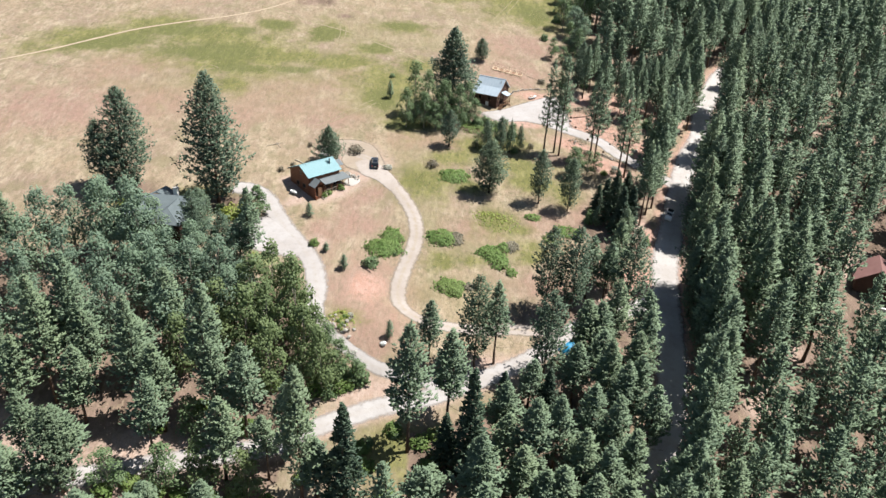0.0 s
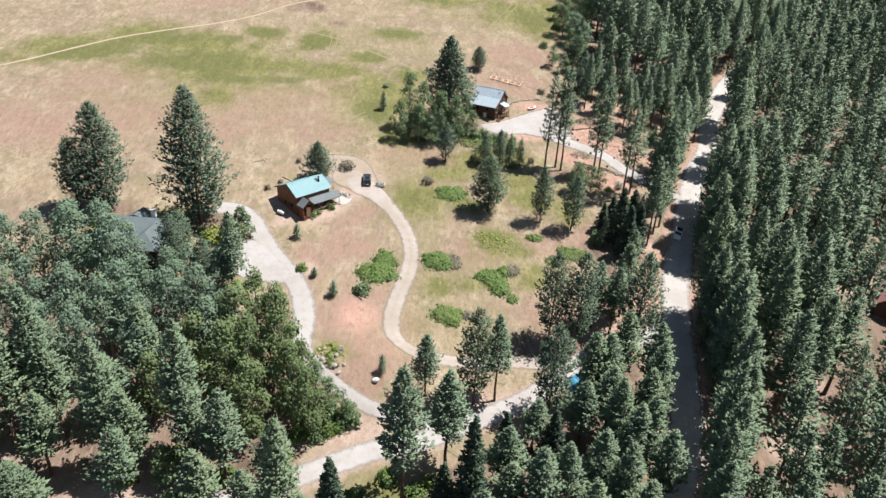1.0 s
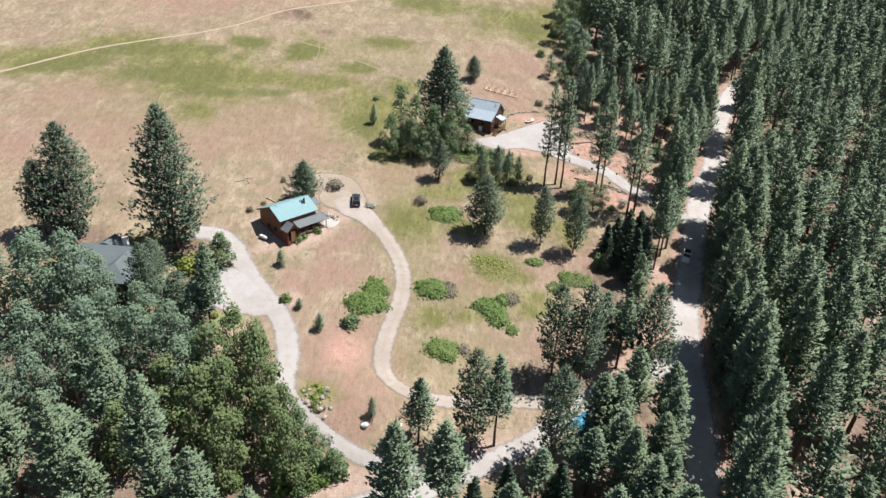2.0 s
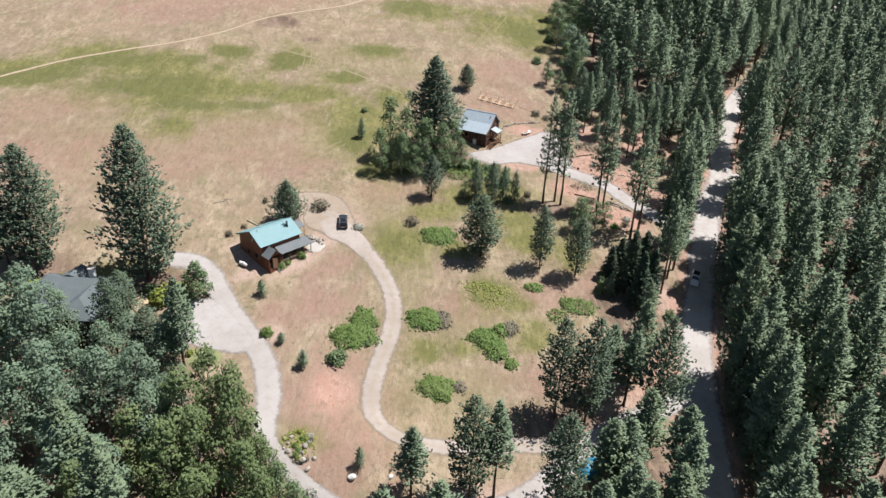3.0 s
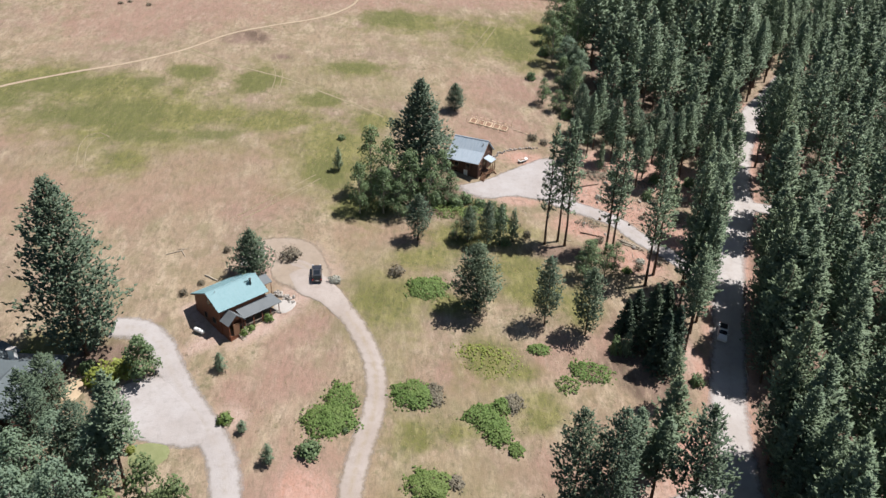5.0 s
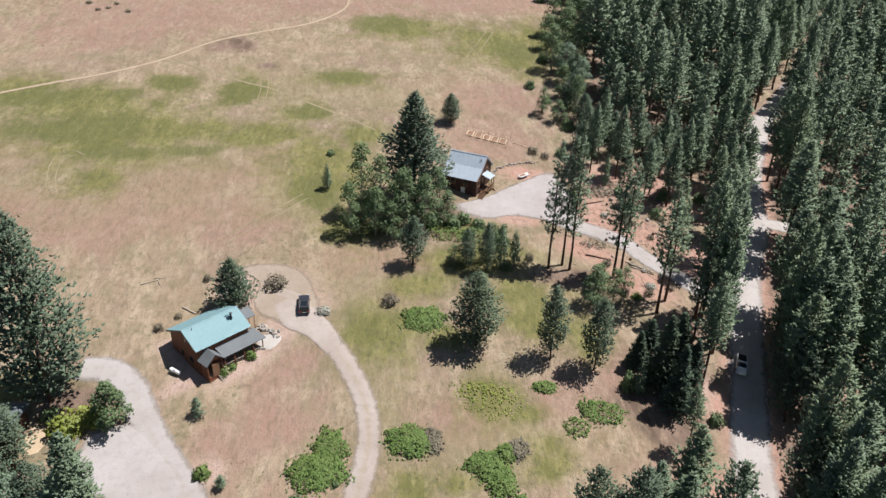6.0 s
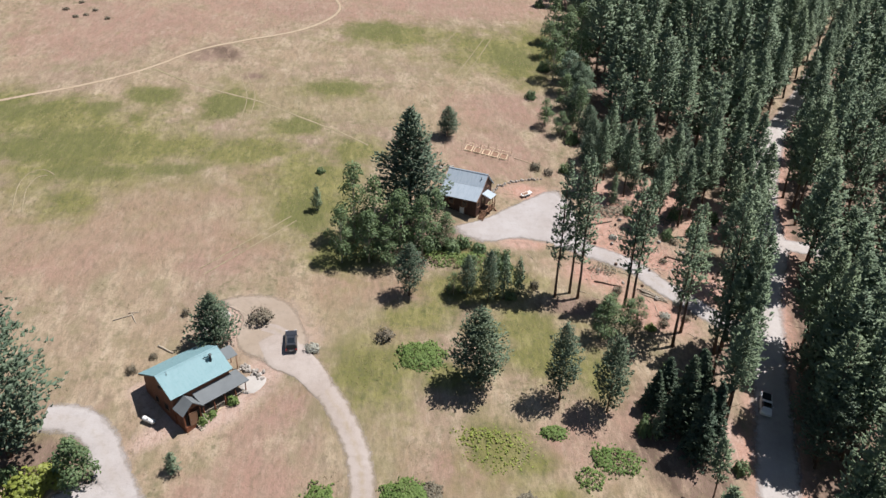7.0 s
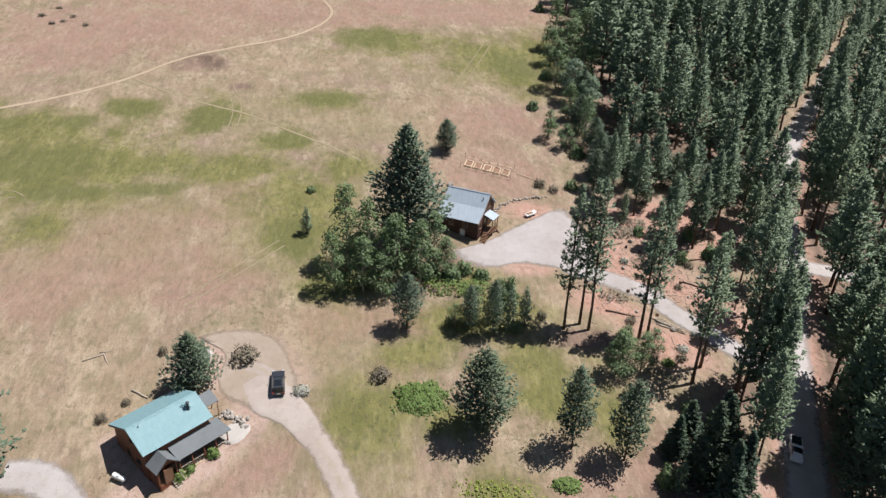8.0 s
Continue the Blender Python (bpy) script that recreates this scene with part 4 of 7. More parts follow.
# a tall row along the east side of the road
for k, y in enumerate(np.arange(60, 212, 3.9)):
    # gaps where the sun reaches the gravel
    if any(a < y < b for a, b in ((133.5, 142.5), (167, 177), (181, 185), (190, 198))):
        continue
    SINGLE_PINES.append((float(np.interp(y, MAIN_ROAD[:, 1], MAIN_ROAD[:, 0])) + (5.0 if y < 132 else 5.4 if y < 175 else 5.2) + (1.3 if k % 2 else 0) + 0.8 * math.sin(k * 2.3), float(y) + 0.8 * math.sin(k * 1.7), 24.5 + 2.5 * math.sin(k * 1.1), 7.9 + 0.8 * math.sin(k * 3.1), "abcd"[k % 4]))
# lower, fuller pines added between them close the wood's edge and shade the road
for k, y in enumerate((109.5, 114.5, 119, 124.5, 129.5, 144.5, 149.5, 156)):
    SINGLE_PINES.append((float(road_x(y)) + 5.2 + 0.6 * math.sin(k * 2.7), y, 16.0 + 2.0 * math.sin(k * 1.9), 7.4, "oval"))
rng = np.random.default_rng(5)
planted(PINE_KINDS, SINGLE_PINES, rng)


def scattered(rng, poly, gap, taken, keep):
    """Places spread over a polygon, no closer than gap to each other and to those taken."""
    xs, ys = [p[0] for p in poly], [p[1] for p in poly]
    out, tries = [], int((max(xs) - min(xs)) * (max(ys) - min(ys)) / gap ** 2 * 9)
    cells = {}
    for p in taken:
        cells.setdefault((int(p[0] // 6), int(p[1] // 6)), []).append((p[0], p[1]))
    px, py = rng.uniform(min(xs), max(xs), tries), rng.uniform(min(ys), max(ys), tries)
    good = inside(poly, px, py) & keep(px, py)
    for x, y in zip(px[good], py[good]):
        i, j = int(x // 6), int(y // 6)
        if all((x - a) ** 2 + (y - b) ** 2 > gap * gap for di in (-1, 0, 1) for dj in (-1, 0, 1) for a, b in cells.get((i + di, j + dj), ())):
            cells.setdefault((i, j), []).append((x, y))
            out.append((float(x), float(y)))
    return out


LINES = [(MAIN_ROAD, 4.6), (LOWER_ROAD, 3.6), (WEST_DRIVE, 3.6), (CABIN_DRIVE, 3.4), (BRANCH_ROAD, 3.6)]
CLEARINGS = [(61, 137.5, 7), (67, 136.5, 5), (72.5, 172, 5), (85, 197, 5), (98, 134, 11), (93, 126, 7), (89, 119, 6), (-57, 133, 8), (-3, 86, 6.5), (-53, 73, 7), (-36, 73, 6), (-29, 71, 6), (-65, 85, 6), (-20, 72, 5), (27.5, 111, 4), (-45, 78.5, 4), (66, 103, 5), (73, 119, 5), (93, 196, 5), (-12, 97, 6), (-46, 85, 5), (-67, 87, 5), (-61, 77, 5), (-52, 80, 4)]


def open_ground(x, y):
    ok = np.ones(x.shape, bool)
    for line, reach in LINES:
        ok &= near_line(line, x, y) > np.where((y > 242) & (reach > 4), 3.2, reach)
    for cx, cy, r in CLEARINGS:
        ok &= np.hypot(x - cx, y - cy) > r
    return ok


# the trees of the west wood and the south wood that stand out: x, y, height, crown width, kind
WOOD_EDGE = [
    (-54.2, 77.6, 15, 8, "a"), (-62.4, 90.4, 25, 7.6, "b"), (-59, 95.2, 25.8, 8, "d"), (-18.8, 77.2, 27, 7.4, "b"), (-27.6, 77.4, 9, 7.0, "maple"), (-24.6, 80.2, 14, 6, "c"), (-42.6, 80.6, 18, 6.8, "c"), (-63.9, 95.2, 17, 7, "a"), (-46.9, 88.2, 25, 7.6, "b"), (-43.1, 86.9, 18, 7, "d"), (-34.5, 88.4, 18, 7, "b"), (-29.7, 87.1, 19, 8, "d"), 
    (-16.6, 77.5, 13, 7, "b"), (-36.6, 91.5, 26, 8, "a"), (-46.2, 102.7, 18, 7, "b"), (-56.6, 93.1, 17, 7, "d"), (-48.4, 76.8, 8, 6.6, "ald_b"), (-38.4, 86.9, 8, 6, "ald"), 
    (-65.2, 87, 17, 7, "a"), (-56, 86.9, 16, 7, "b"), (-31.2, 79.6, 17, 7.2, "d"), (-34.6, 78.4, 9.5, 7, "maple"), (-22.2, 84.4, 15, 6.8, "b"), (-40, 77.4, 9, 7, "ald"), (-32.7, 72.6, 9, 5, "a"), (-40.9, 72.6, 8, 5, "b"), (-61, 79.2, 15, 6, "d"),
    (-76.9, 121, 17, 9, "cot"), (-72.3, 122.6, 17, 9, "cot_b"), (-65.1, 121.3, 20, 10, "cot"), (-57.9, 120.4, 19.4, 10, "cot_b"), (-76.1, 113, 17, 9, "cot"), (-68.2, 111, 17, 8, "cot_b"), (-61.4, 110.4, 17, 9, "cot"),
    (-51, 116, 15, 8, "cot_b"), (-54.7, 108.4, 17, 9, "cot"), (-46.1, 113.6, 15, 8, "cot"), (-74.4, 107, 16, 8, "cot_b"), (-37.5, 108.6, 14, 8, "cot"), (-62.9, 103, 16, 8, "cot_b"), (-56.9, 102.4, 16, 8, "cot"),
    (-39.2, 106.6, 12, 9, "maple"), (-33.3, 110.1, 15, 9.6, "maple"), (-27.4, 114.4, 12, 7.2, "maple"), (-25.0, 107.0, 16.5, 9.4, "maple"), (-32.8, 101.5, 16, 9, "maple"), (-22.2, 100.2, 14.5, 8.4, "maple"), (-27.5, 95.7, 15, 8.6, "maple"), (-18.8, 96.4, 13.5, 7.4, "maple"), (-43.6, 98.3, 12, 8, "maple"),
    (-47, 118.4, 15, 8, "cot_b"), (-41.1, 114.9, 15, 8, "cot"), (-50.3, 108.9, 16, 9, "cot_b"), (-36.3, 112.5, 12, 7, "cot"), (-31.4, 116.4, 13, 7.6, "maple"), (-46.8, 102, 15, 9, "cot"), (-41.2, 100.9, 14, 8, "cot_b"), (-29.6, 104.0, 15, 8.4, "maple"), (-53.6, 113.1, 16, 9, "cot"),
    (-50.5, 133.6, 11, 7, "oval"), (-40, 140.6, 7.5, 5.6, "round"), (-40, 121.5, 12, 7, "cot_b"), (-45.5, 124.5, 11, 7, "cot"),
    (28.9, 106.8, 16, 7.2, "b"), (31.1, 96.1, 18, 7.2, "b"), (33.2, 91.8, 18, 7.2, "d"), (6.9, 83.8, 22.5, 8.4, "fir"), (12.9, 89.7, 14, 7.2, "b"), (17.4, 83.2, 18.5, 7.7, "b"), (21.4, 85.2, 17, 7.2, "b"), (8.2, 75.6, 19.5, 8.4, "b"), (12.8, 83.9, 14, 7.2, "b"),
    (27.2, 87.8, 17, 7.2, "d"), (30.3, 85.2, 18, 7.2, "b"), (24.6, 80.6, 16, 7.2, "d"), (18.4, 76.1, 13, 7.2, "b"), (20.9, 76.4, 14, 7.2, "a"), (3.1, 85.6, 11, 6, "fir"), (15.1, 78.5, 14, 7.2, "b"), (39.2, 103.3, 18.5, 7.2, "b"), (35.7, 93.3, 18, 7.2, "b"),
    (37.5, 89, 17, 7.2, "d"), (39, 77.6, 17, 9.6, "b"), (28.6, 78.2, 16, 7.2, "a"), (32.6, 81.4, 16, 7.2, "b"), (25.8, 75.2, 14, 7.2, "b"), (30.9, 74.8, 14, 7.2, "d"), (38.5, 128.4, 17, 6.6, "b"), (35.6, 123.6, 15, 6.6, "d"), (32.2, 125, 15, 6.0, "b"),
    (35.1, 111.2, 17, 7.2, "b"), (31.3, 107.6, 15, 7.2, "d"), (39.8, 108.1, 18, 7.2, "a"), (36.6, 100.4, 16, 7.2, "b"), (31, 101.2, 15, 7.2, "d"), (21.3, 95.8, 11, 6, "fir"), (18.1, 97.4, 11, 6.0, "b"), (26, 99, 14, 7.2, "b"), (13.5, 96.5, 9, 5, "fir"),
    (-7.5, 189.4, 15, 8, "ald"), (-9.5, 182.9, 11, 6, "ald_b"), (-3.8, 187.5, 14, 7, "ald_b"), (0.7, 184.9, 13, 8, "ald"), (4.8, 185.2, 12, 7, "ald_b"), (7.3, 188.9, 11, 6, "ald"), (-1.6, 182.4, 8, 6, "ald_b"), (9.3, 188.1, 7, 5, "ald"), (-4.7, 183.2, 10, 7, "ald"),
    (46.8, 263.5, 15, 9.5, "ald"), (41.8, 256.1, 13, 8.5, "ald_b"), (44.6, 250, 11, 8, "cot"), (48.6, 256.6, 14, 8.5, "ald_b"), (46.8, 242, 11, 7.5, "cot"), (52.6, 272, 15, 9, "ald"), (49.4, 275, 13, 8, "ald_b"), (52.5, 263, 19, 7, "b"), (35.7, 232.6, 7, 5, "ald_b"), (42.2, 241.5, 9, 6, "ald"), (38.8, 228.9, 6, 5, "ald_b"), (43.6, 231.6, 11, 6, "ald"), (43.1, 270.2, 10, 7, "ald_b"), (46, 280, 14, 8, "ald"),
    (-16.0, 100.4, 8, 5.2, "ald_b"), (-20.8, 103.6, 11, 6, "maple"), (-18.4, 101.8, 9.4, 5.6, "ald"), (-13.0, 99.4, 5, 4.4, "ald_b"), (13.4, 177, 7, 3.6, "ald"), (17.2, 177.6, 8, 3.8, "ald_b"), (10, 176, 4.4, 3, "ald_b"), (34.4, 167.4, 8, 6, "ald"), (38.4, 168.2, 7, 5, "ald_b"), (36.2, 170.6, 6, 4.4, "ald"), (41.2, 171.4, 5, 4, "ald_b"), (-40.4, 126.6, 10.0, 6.6, "oval"), (-49.5, 126.7, 15.5, 6.6, "oval"), (-61.4, 125.4, 18, 9, "cot"), (-56.4, 124.6, 14.5, 7.6, "cot_b"), (-67, 126, 17, 9, "cot_b"),
]
EAST_WOOD = [(float(road_x(y)) + (6.5 if y < 240 else 4.5), float(y)) for y in range(62, 336, 12)] + [(215, 335), (190, 270), (150, 200), (112, 120), (86, 70), (70, 55), (38, 55)]
taken = [(r[0], r[1]) for r in SINGLE_PINES + WOOD_EDGE]
woods = []
# where the road runs on into the forest its trees close in on both sides
for k, y in enumerate(np.arange(243, 326, 4.4)):
    for side in (-5.2, 5.2):
        x = float(road_x(y)) + side + 1.0 * math.sin(k * 2.1 + side)
        taken.append((x, float(y)))
        woods.append((x, float(y), 21.0 + 2.5 * math.sin(k * 1.7 + side), 6.4, False))
for poly, gap, tall in ((EAST_WOOD, 5.5, 21.5), (SOUTH_WOOD, 5.6, 16.5), (NORTH_WOOD, 5.1, 21.5), (WEST_WOOD, 6.4, 16.5)):
    for x, y in scattered(rng, poly, gap, taken, open_ground):
        taken.append((x, y))
        woods.append((x, y, tall * (rng.uniform(0.75, 1.15) if poly is EAST_WOOD else rng.uniform(0.55, 1.25)), rng.uniform(5.4, 9.4), poly is WEST_WOOD))

LEAF_KINDS = {
    "cot": (leaf_tree(31, 15, 4.2, "tall grey-green cottonwood with loose airy foliage", LEAVES, lobes=11, clumps=1900, size=0.32), 15, 4.2),
    "cot_b": (leaf_tree(32, 15, 4.2, "tall grey-green cottonwood with loose airy foliage", LEAVES, lobes=10, clumps=1800, start=0.2, size=0.32), 15, 4.2),
    "ald": (leaf_tree(35, 15, 4.2, "slender green alder with loose foliage beside the timber house", ALDER, "alder_tree", lobes=12, clumps=1700, start=0.12, size=0.33), 15, 4.2),
    "ald_b": (leaf_tree(36, 15, 4.2, "slender green alder with loose foliage", ALDER, "alder_tree", lobes=10, clumps=1600, start=0.14, size=0.33), 15, 4.2),
    "maple": (leaf_tree(33, 10, 4.0, "spreading broad-leaved tree with bright green foliage", MAPLE, "broadleaf_tree", 9, 1500, 0.12, 0.34), 10, 4.0),
    "round": (leaf_tree(34, 7, 2.9, "dense rounded green tree beside the gravel parking area", ALDER, "broadleaf_tree", 9, 1300, 0.1, 0.32), 7, 2.9),
}
KINDS = {**PINE_KINDS, **LEAF_KINDS}
firsts = set(LEAF_KINDS)
for x, y, h, w, k in WOOD_EDGE:
    ob, h0, r0 = KINDS[k]
    m = place(ob, x, y, rng.uniform(0, math.tau), w / 2 / r0, h / h0)
    if k in firsts:
        firsts.discard(k)
        ob.matrix_basis = m
    else:
        copy_thing(ob, m).matrix_basis = m
for i, (x, y, h, w, west) in enumerate(woods):
    if west:
        k = ("cot", "a", "cot_b", "b")[i % 4] if y > 97 else "abdb"[i % 4]
        ob, h0, r0 = KINDS[k]
        m = place(ob, x, y, rng.uniform(0, math.tau), (w + 1) / 2 / r0, h / h0)
        copy_thing(ob, m).matrix_basis = m


# ---- shrubs and brush ----
SHRUB_KINDS = {
    "dry": (shrub(41, 2.2, 2.0, "grey-brown half-dry shrub in the grass", SAGE, clumps=250, size=0.24), 2.2, 2.0),
    "green": (shrub(42, 1.5, 1.2, "round green garden shrub beside the cabin", BRUSH, clumps=330, size=0.19), 1.5, 1.2),
    "dark": (shrub(43, 2.2, 2.0, "dark green rounded bush in the dry grass", ALDER, clumps=430, size=0.27), 2.2, 2.0),
    "yellow": (shrub(44, 3.0, 2.0, "yellow-green leafy bush beside the grey-roofed house", YELLOW, clumps=460, size=0.32), 3.0, 2.0),
    "undergrowth": (shrub(46, 2.6, 2.0, "light green undergrowth bush below the pines", BRUSH, clumps=420, size=0.28), 2.6, 2.0),
    "pale": (shrub(45, 1.2, 1.4, "pale silvery shrub at the edge of the driveway", SILVER, clumps=260, size=0.2), 1.2, 1.4),
}
# x, y, height, width, kind
SHRUBS = [
    (-19.6, 98.4, 3.4, 4.4, "undergrowth"), (-5.6, 90.6, 2.0, 4.0, "undergrowth"), (-1, 88.6, 2.2, 4.4, "undergrowth"), (0.9, 84.8, 2.2, 4.6, "undergrowth"), (-10.9, 86.5, 2.2, 4.0, "undergrowth"), (-14.4, 104, 1.4, 2.4, "pale"),
    (-62, 75.6, 3.2, 4.8, "undergrowth"), (-49, 75.4, 3.0, 4.6, "undergrowth"), (-45.4, 77.4, 2.6, 4.0, "undergrowth"), (-41.4, 75.6, 3.4, 5.2, "undergrowth"), (-37.4, 76, 2.8, 4.4, "undergrowth"), (-33.4, 75, 3.2, 5.0, "undergrowth"), (-29, 76, 3.0, 4.6, "undergrowth"), (-24, 75.4, 3.4, 5.0, "undergrowth"), (-57.4, 76, 2.4, 3.8, "dry"), (-43.4, 79.2, 2.0, 3.4, "dry"), (-16, 97.4, 2.4, 3.4, "undergrowth"), (-17.6, 96.2, 2.8, 3.6, "dark"), (-14.2, 98, 2.2, 3.0, "undergrowth"), (-13, 101, 2.6, 3.2, "undergrowth"), (-20.4, 96.4, 3.0, 4.0, "undergrowth"), (-30.2, 88.6, 3.0, 4.0, "undergrowth"), (-22.4, 92.6, 2.8, 3.8, "undergrowth"), (-27.6, 97.2, 3.4, 4.6, "undergrowth"), (-38.4, 91.6, 2.6, 3.6, "undergrowth"), (-14.2, 84.4, 2.6, 4.2, "undergrowth"), (-9.6, 83.4, 2.4, 4.0, "undergrowth"), (-33.2, 76.4, 2.4, 3.6, "undergrowth"), (1.6, 90.2, 2.2, 3.6, "undergrowth"), (-19.4, 80.6, 2.6, 3.8, "undergrowth"), (-44.6, 87.2, 2.8, 4.0, "undergrowth"), (-6.4, 79.2, 2.2, 4.0, "undergrowth"), (-26.2, 109.4, 2.8, 3.6, "undergrowth"),
    (-1.7, 166.0, 2.5, 4.0, "dry"), (-21.6, 169.0, 2.8, 5.4, "dry"), (-12.9, 163.2, 1.4, 3.0, "pale"), (-26.8, 150.2, 1.5, 2.5, "green"), (-25.7, 151.2, 1.0, 1.9, "green"), (-23.3, 153.3, 1.5, 2.3, "green"), (-38.6, 158.2, 1.8, 2.0, "dry"), (-36.2, 160.8, 1.3, 1.6, "dry"),
    (-33.4, 169.5, 1.8, 1.7, "dry"), (36.3, 149.6, 4.0, 3.0, "dark"), (-13.5, 129.0, 2.3, 4.6, "dark"), (-26.4, 133.6, 1.8, 3.0, "green"), (-8.6, 132.4, 1.0, 1.2, "dark"),
    (-46.0, 139.6, 3.8, 5.4, "yellow"), (-43.8, 141.0, 3.8, 4.8, "yellow"), (-53.8, 131.0, 2.4, 2.6, "yellow"), (-38.3, 128.2, 1.4, 1.6, "yellow"), (-48.6, 141.2, 2.8, 3.4, "dark"), (-16.1, 99.8, 3.6, 5.0, "dark"), (-12.3, 99.4, 3.4, 4.4, "dark"), (-19.2, 98.2, 3.2, 4.2, "dark"),
    (6.4, 187.4, 3.6, 5.0, "dark"), (10.2, 186.8, 3.0, 4.4, "dark"), (19.8, 183.2, 4.6, 3.6, "dark"), (12.6, 188.6, 2.6, 4.0, "dark"), (15.6, 187.2, 2.2, 3.8, "dark"), (9.5, 176.8, 2.2, 2.6, "dry"), (19.8, 175.6, 2.4, 2.6, "dark"), (24.6, 178.4, 2.0, 2.4, "dry"),
    (30.6, 214.8, 2.2, 3.4, "dry"), (33.2, 213.2, 1.8, 3.0, "dry"), (37.0, 214.4, 2.4, 3.4, "dark"), (34.4, 246.0, 2.6, 3.6, "dark"), (37.6, 238.6, 2.2, 3.0, "dark"), (40.2, 262.0, 3.0, 4.0, "dark"), (46.8, 158.6, 3.2, 3.6, "dark"), (43.4, 160.8, 2.4, 2.8, "dark"), (46.6, 172.4, 1.2, 2.6, "pale"), (43.2, 169.6, 1.4, 2.4, "green"), (49.8, 175.6, 1.0, 2.0, "pale"), (53.6, 181.4, 1.2, 2.2, "pale"), (57.8, 176.6, 1.2, 2.2, "dry"), (42.4, 192.6, 1.2, 2.2, "pale"), (50.6, 186.4, 1.1, 2.0, "dry"), (62.2, 193.6, 1.4, 2.2, "pale"), (55.6, 204, 1.4, 2.4, "dry"), (37.4, 199.4, 1.2, 2.0, "green"), (40.6, 205.6, 1.4, 2.2, "pale"), (48.8, 143.8, 2.4, 3.0, "dark"),
    (-15.5, 209.5, 1.4, 2.4, "dark"), (4.5, 88.6, 1.6, 3.0, "dark"), (-5.2, 89.6, 1.4, 2.6, "dark"), (-9.8, 87.6, 1.8, 3.2, "dark"), (-1.2, 82.4, 1.8, 3.2, "dark"), (45.8, 170.6, 1.6, 2.4, "dry"), (50.2, 172.0, 1.4, 2.2, "dry"), (39.6, 178.0, 1.5, 2.4, "dry"), (58.2, 186.0, 1.8, 2.6, "dry"), (54.4, 192.0, 1.6, 2.4, "dry"), (61.8, 200.2, 1.8, 2.6, "dry"), (-89.6, 276.8, 1.0, 2.4, "dry"), (-85.8, 272.9, 0.9, 2.2, "dry"), (-83.6, 274.4, 0.8, 1.8, "dry"), (-82.1, 277.5, 0.9, 2.0, "dry"), (-77.7, 273.3, 0.9, 2.2, "dry"), (-87, 281.6, 0.9, 2.0, "dry"), (46.6, 306.8, 3.0, 4.0, "dark"), (52.9, 306.5, 3.4, 4.4, "dark"), (57.3, 199.8, 3.0, 3.6, "dark"), (59.5, 194.8, 3.4, 4.0, "dark"), (53.6, 193.4, 2.6, 3.0, "dark"), (47.4, 200.6, 2.2, 3.0, "dark"), (65, 199.4, 2.6, 3.4, "dark"), (44, 215.4, 3.0, 4.2, "dark"), (51.4, 219, 3.0, 4.0, "dark"), (41, 226.4, 3.4, 4.4, "dark"),
]
firsts = set(SHRUB_KINDS)
for x, y, h, w, k in SHRUBS:
    ob, h0, r0 = SHRUB_KINDS[k]
    m = place(ob, x, y, rng.uniform(0, math.tau), w / 2 / r0, h / h0)
    if k in firsts:
        firsts.discard(k)
        ob.matrix_basis = m
    else:
        copy_thing(ob, m).matrix_basis = m


def brush_patch(seed, ovals, h, label, mat, tight=48.0):
    """A low thicket over some overlapping ovals (x, y, half sizes): stems and a bumpy carpet of leaves."""
    r = np.random.default_rng(seed)
    cx, cy = ovals[0][:2]
    ob = thing("brush_patch", label, "brush", "brush patches", m=Matrix.Translation((cx, cy, land_at(cx, cy))))
    at, out, stems = [], [], Shape()
    for x, y, a, b in ovals:
        n = int(a * b * math.pi * tight)
        for k in range(n):
            # some leaf clumps stray over the rim, low in the grass
            stray = k % 9 == 0
            d, t = r.uniform(0.8, 1.3) if stray else math.sqrt(r.random()), r.uniform(0, math.tau)
            ragged = 1 + 0.34 * noise.noise((math.cos(t) * 1.7 + seed, math.sin(t) * 1.7, 1.0)) + 0.2 * noise.noise((math.cos(t) * 5 + seed, math.sin(t) * 5, 4.0))
            px, py = x + a * d * ragged * math.cos(t), y + b * d * ragged * math.sin(t)
            top = h * (0.25 if stray else math.sqrt(max(0.06, 1 - d ** 4))) * (0.8 + 0.5 * noise.noise((px * 0.9, py * 0.9, seed)))
            at.append((px - cx, py - cy, land_at(px, py) - land_at(cx, cy) + top * r.uniform(0.75, 1.0)))
            out.append((0.5 * d * math.cos(t), 0.5 * d * math.sin(t), 0.8))
            if r.random() < 0.04:
                z = at[-1][2] - top
                stems.tube([(px - cx, py - cy, z - 0.15), (px - cx + r.normal() * 0.15, py - cy + r.normal() * 0.15, z + top * 0.8)], [0.035, 0.012], 4)
    at, out = np.array(at), np.array(out)
    v, f = puffs(r, at, 0.34 * r.uniform(0.6, 1.4, len(at)), out, 0.5, 0.8, 4, 0.8)
    part("stems", stems, BARK, ob)["kind"] = "stuff"
    part("leaves", mesh_from("leaves", v, f, mat), mat, ob)
    return ob


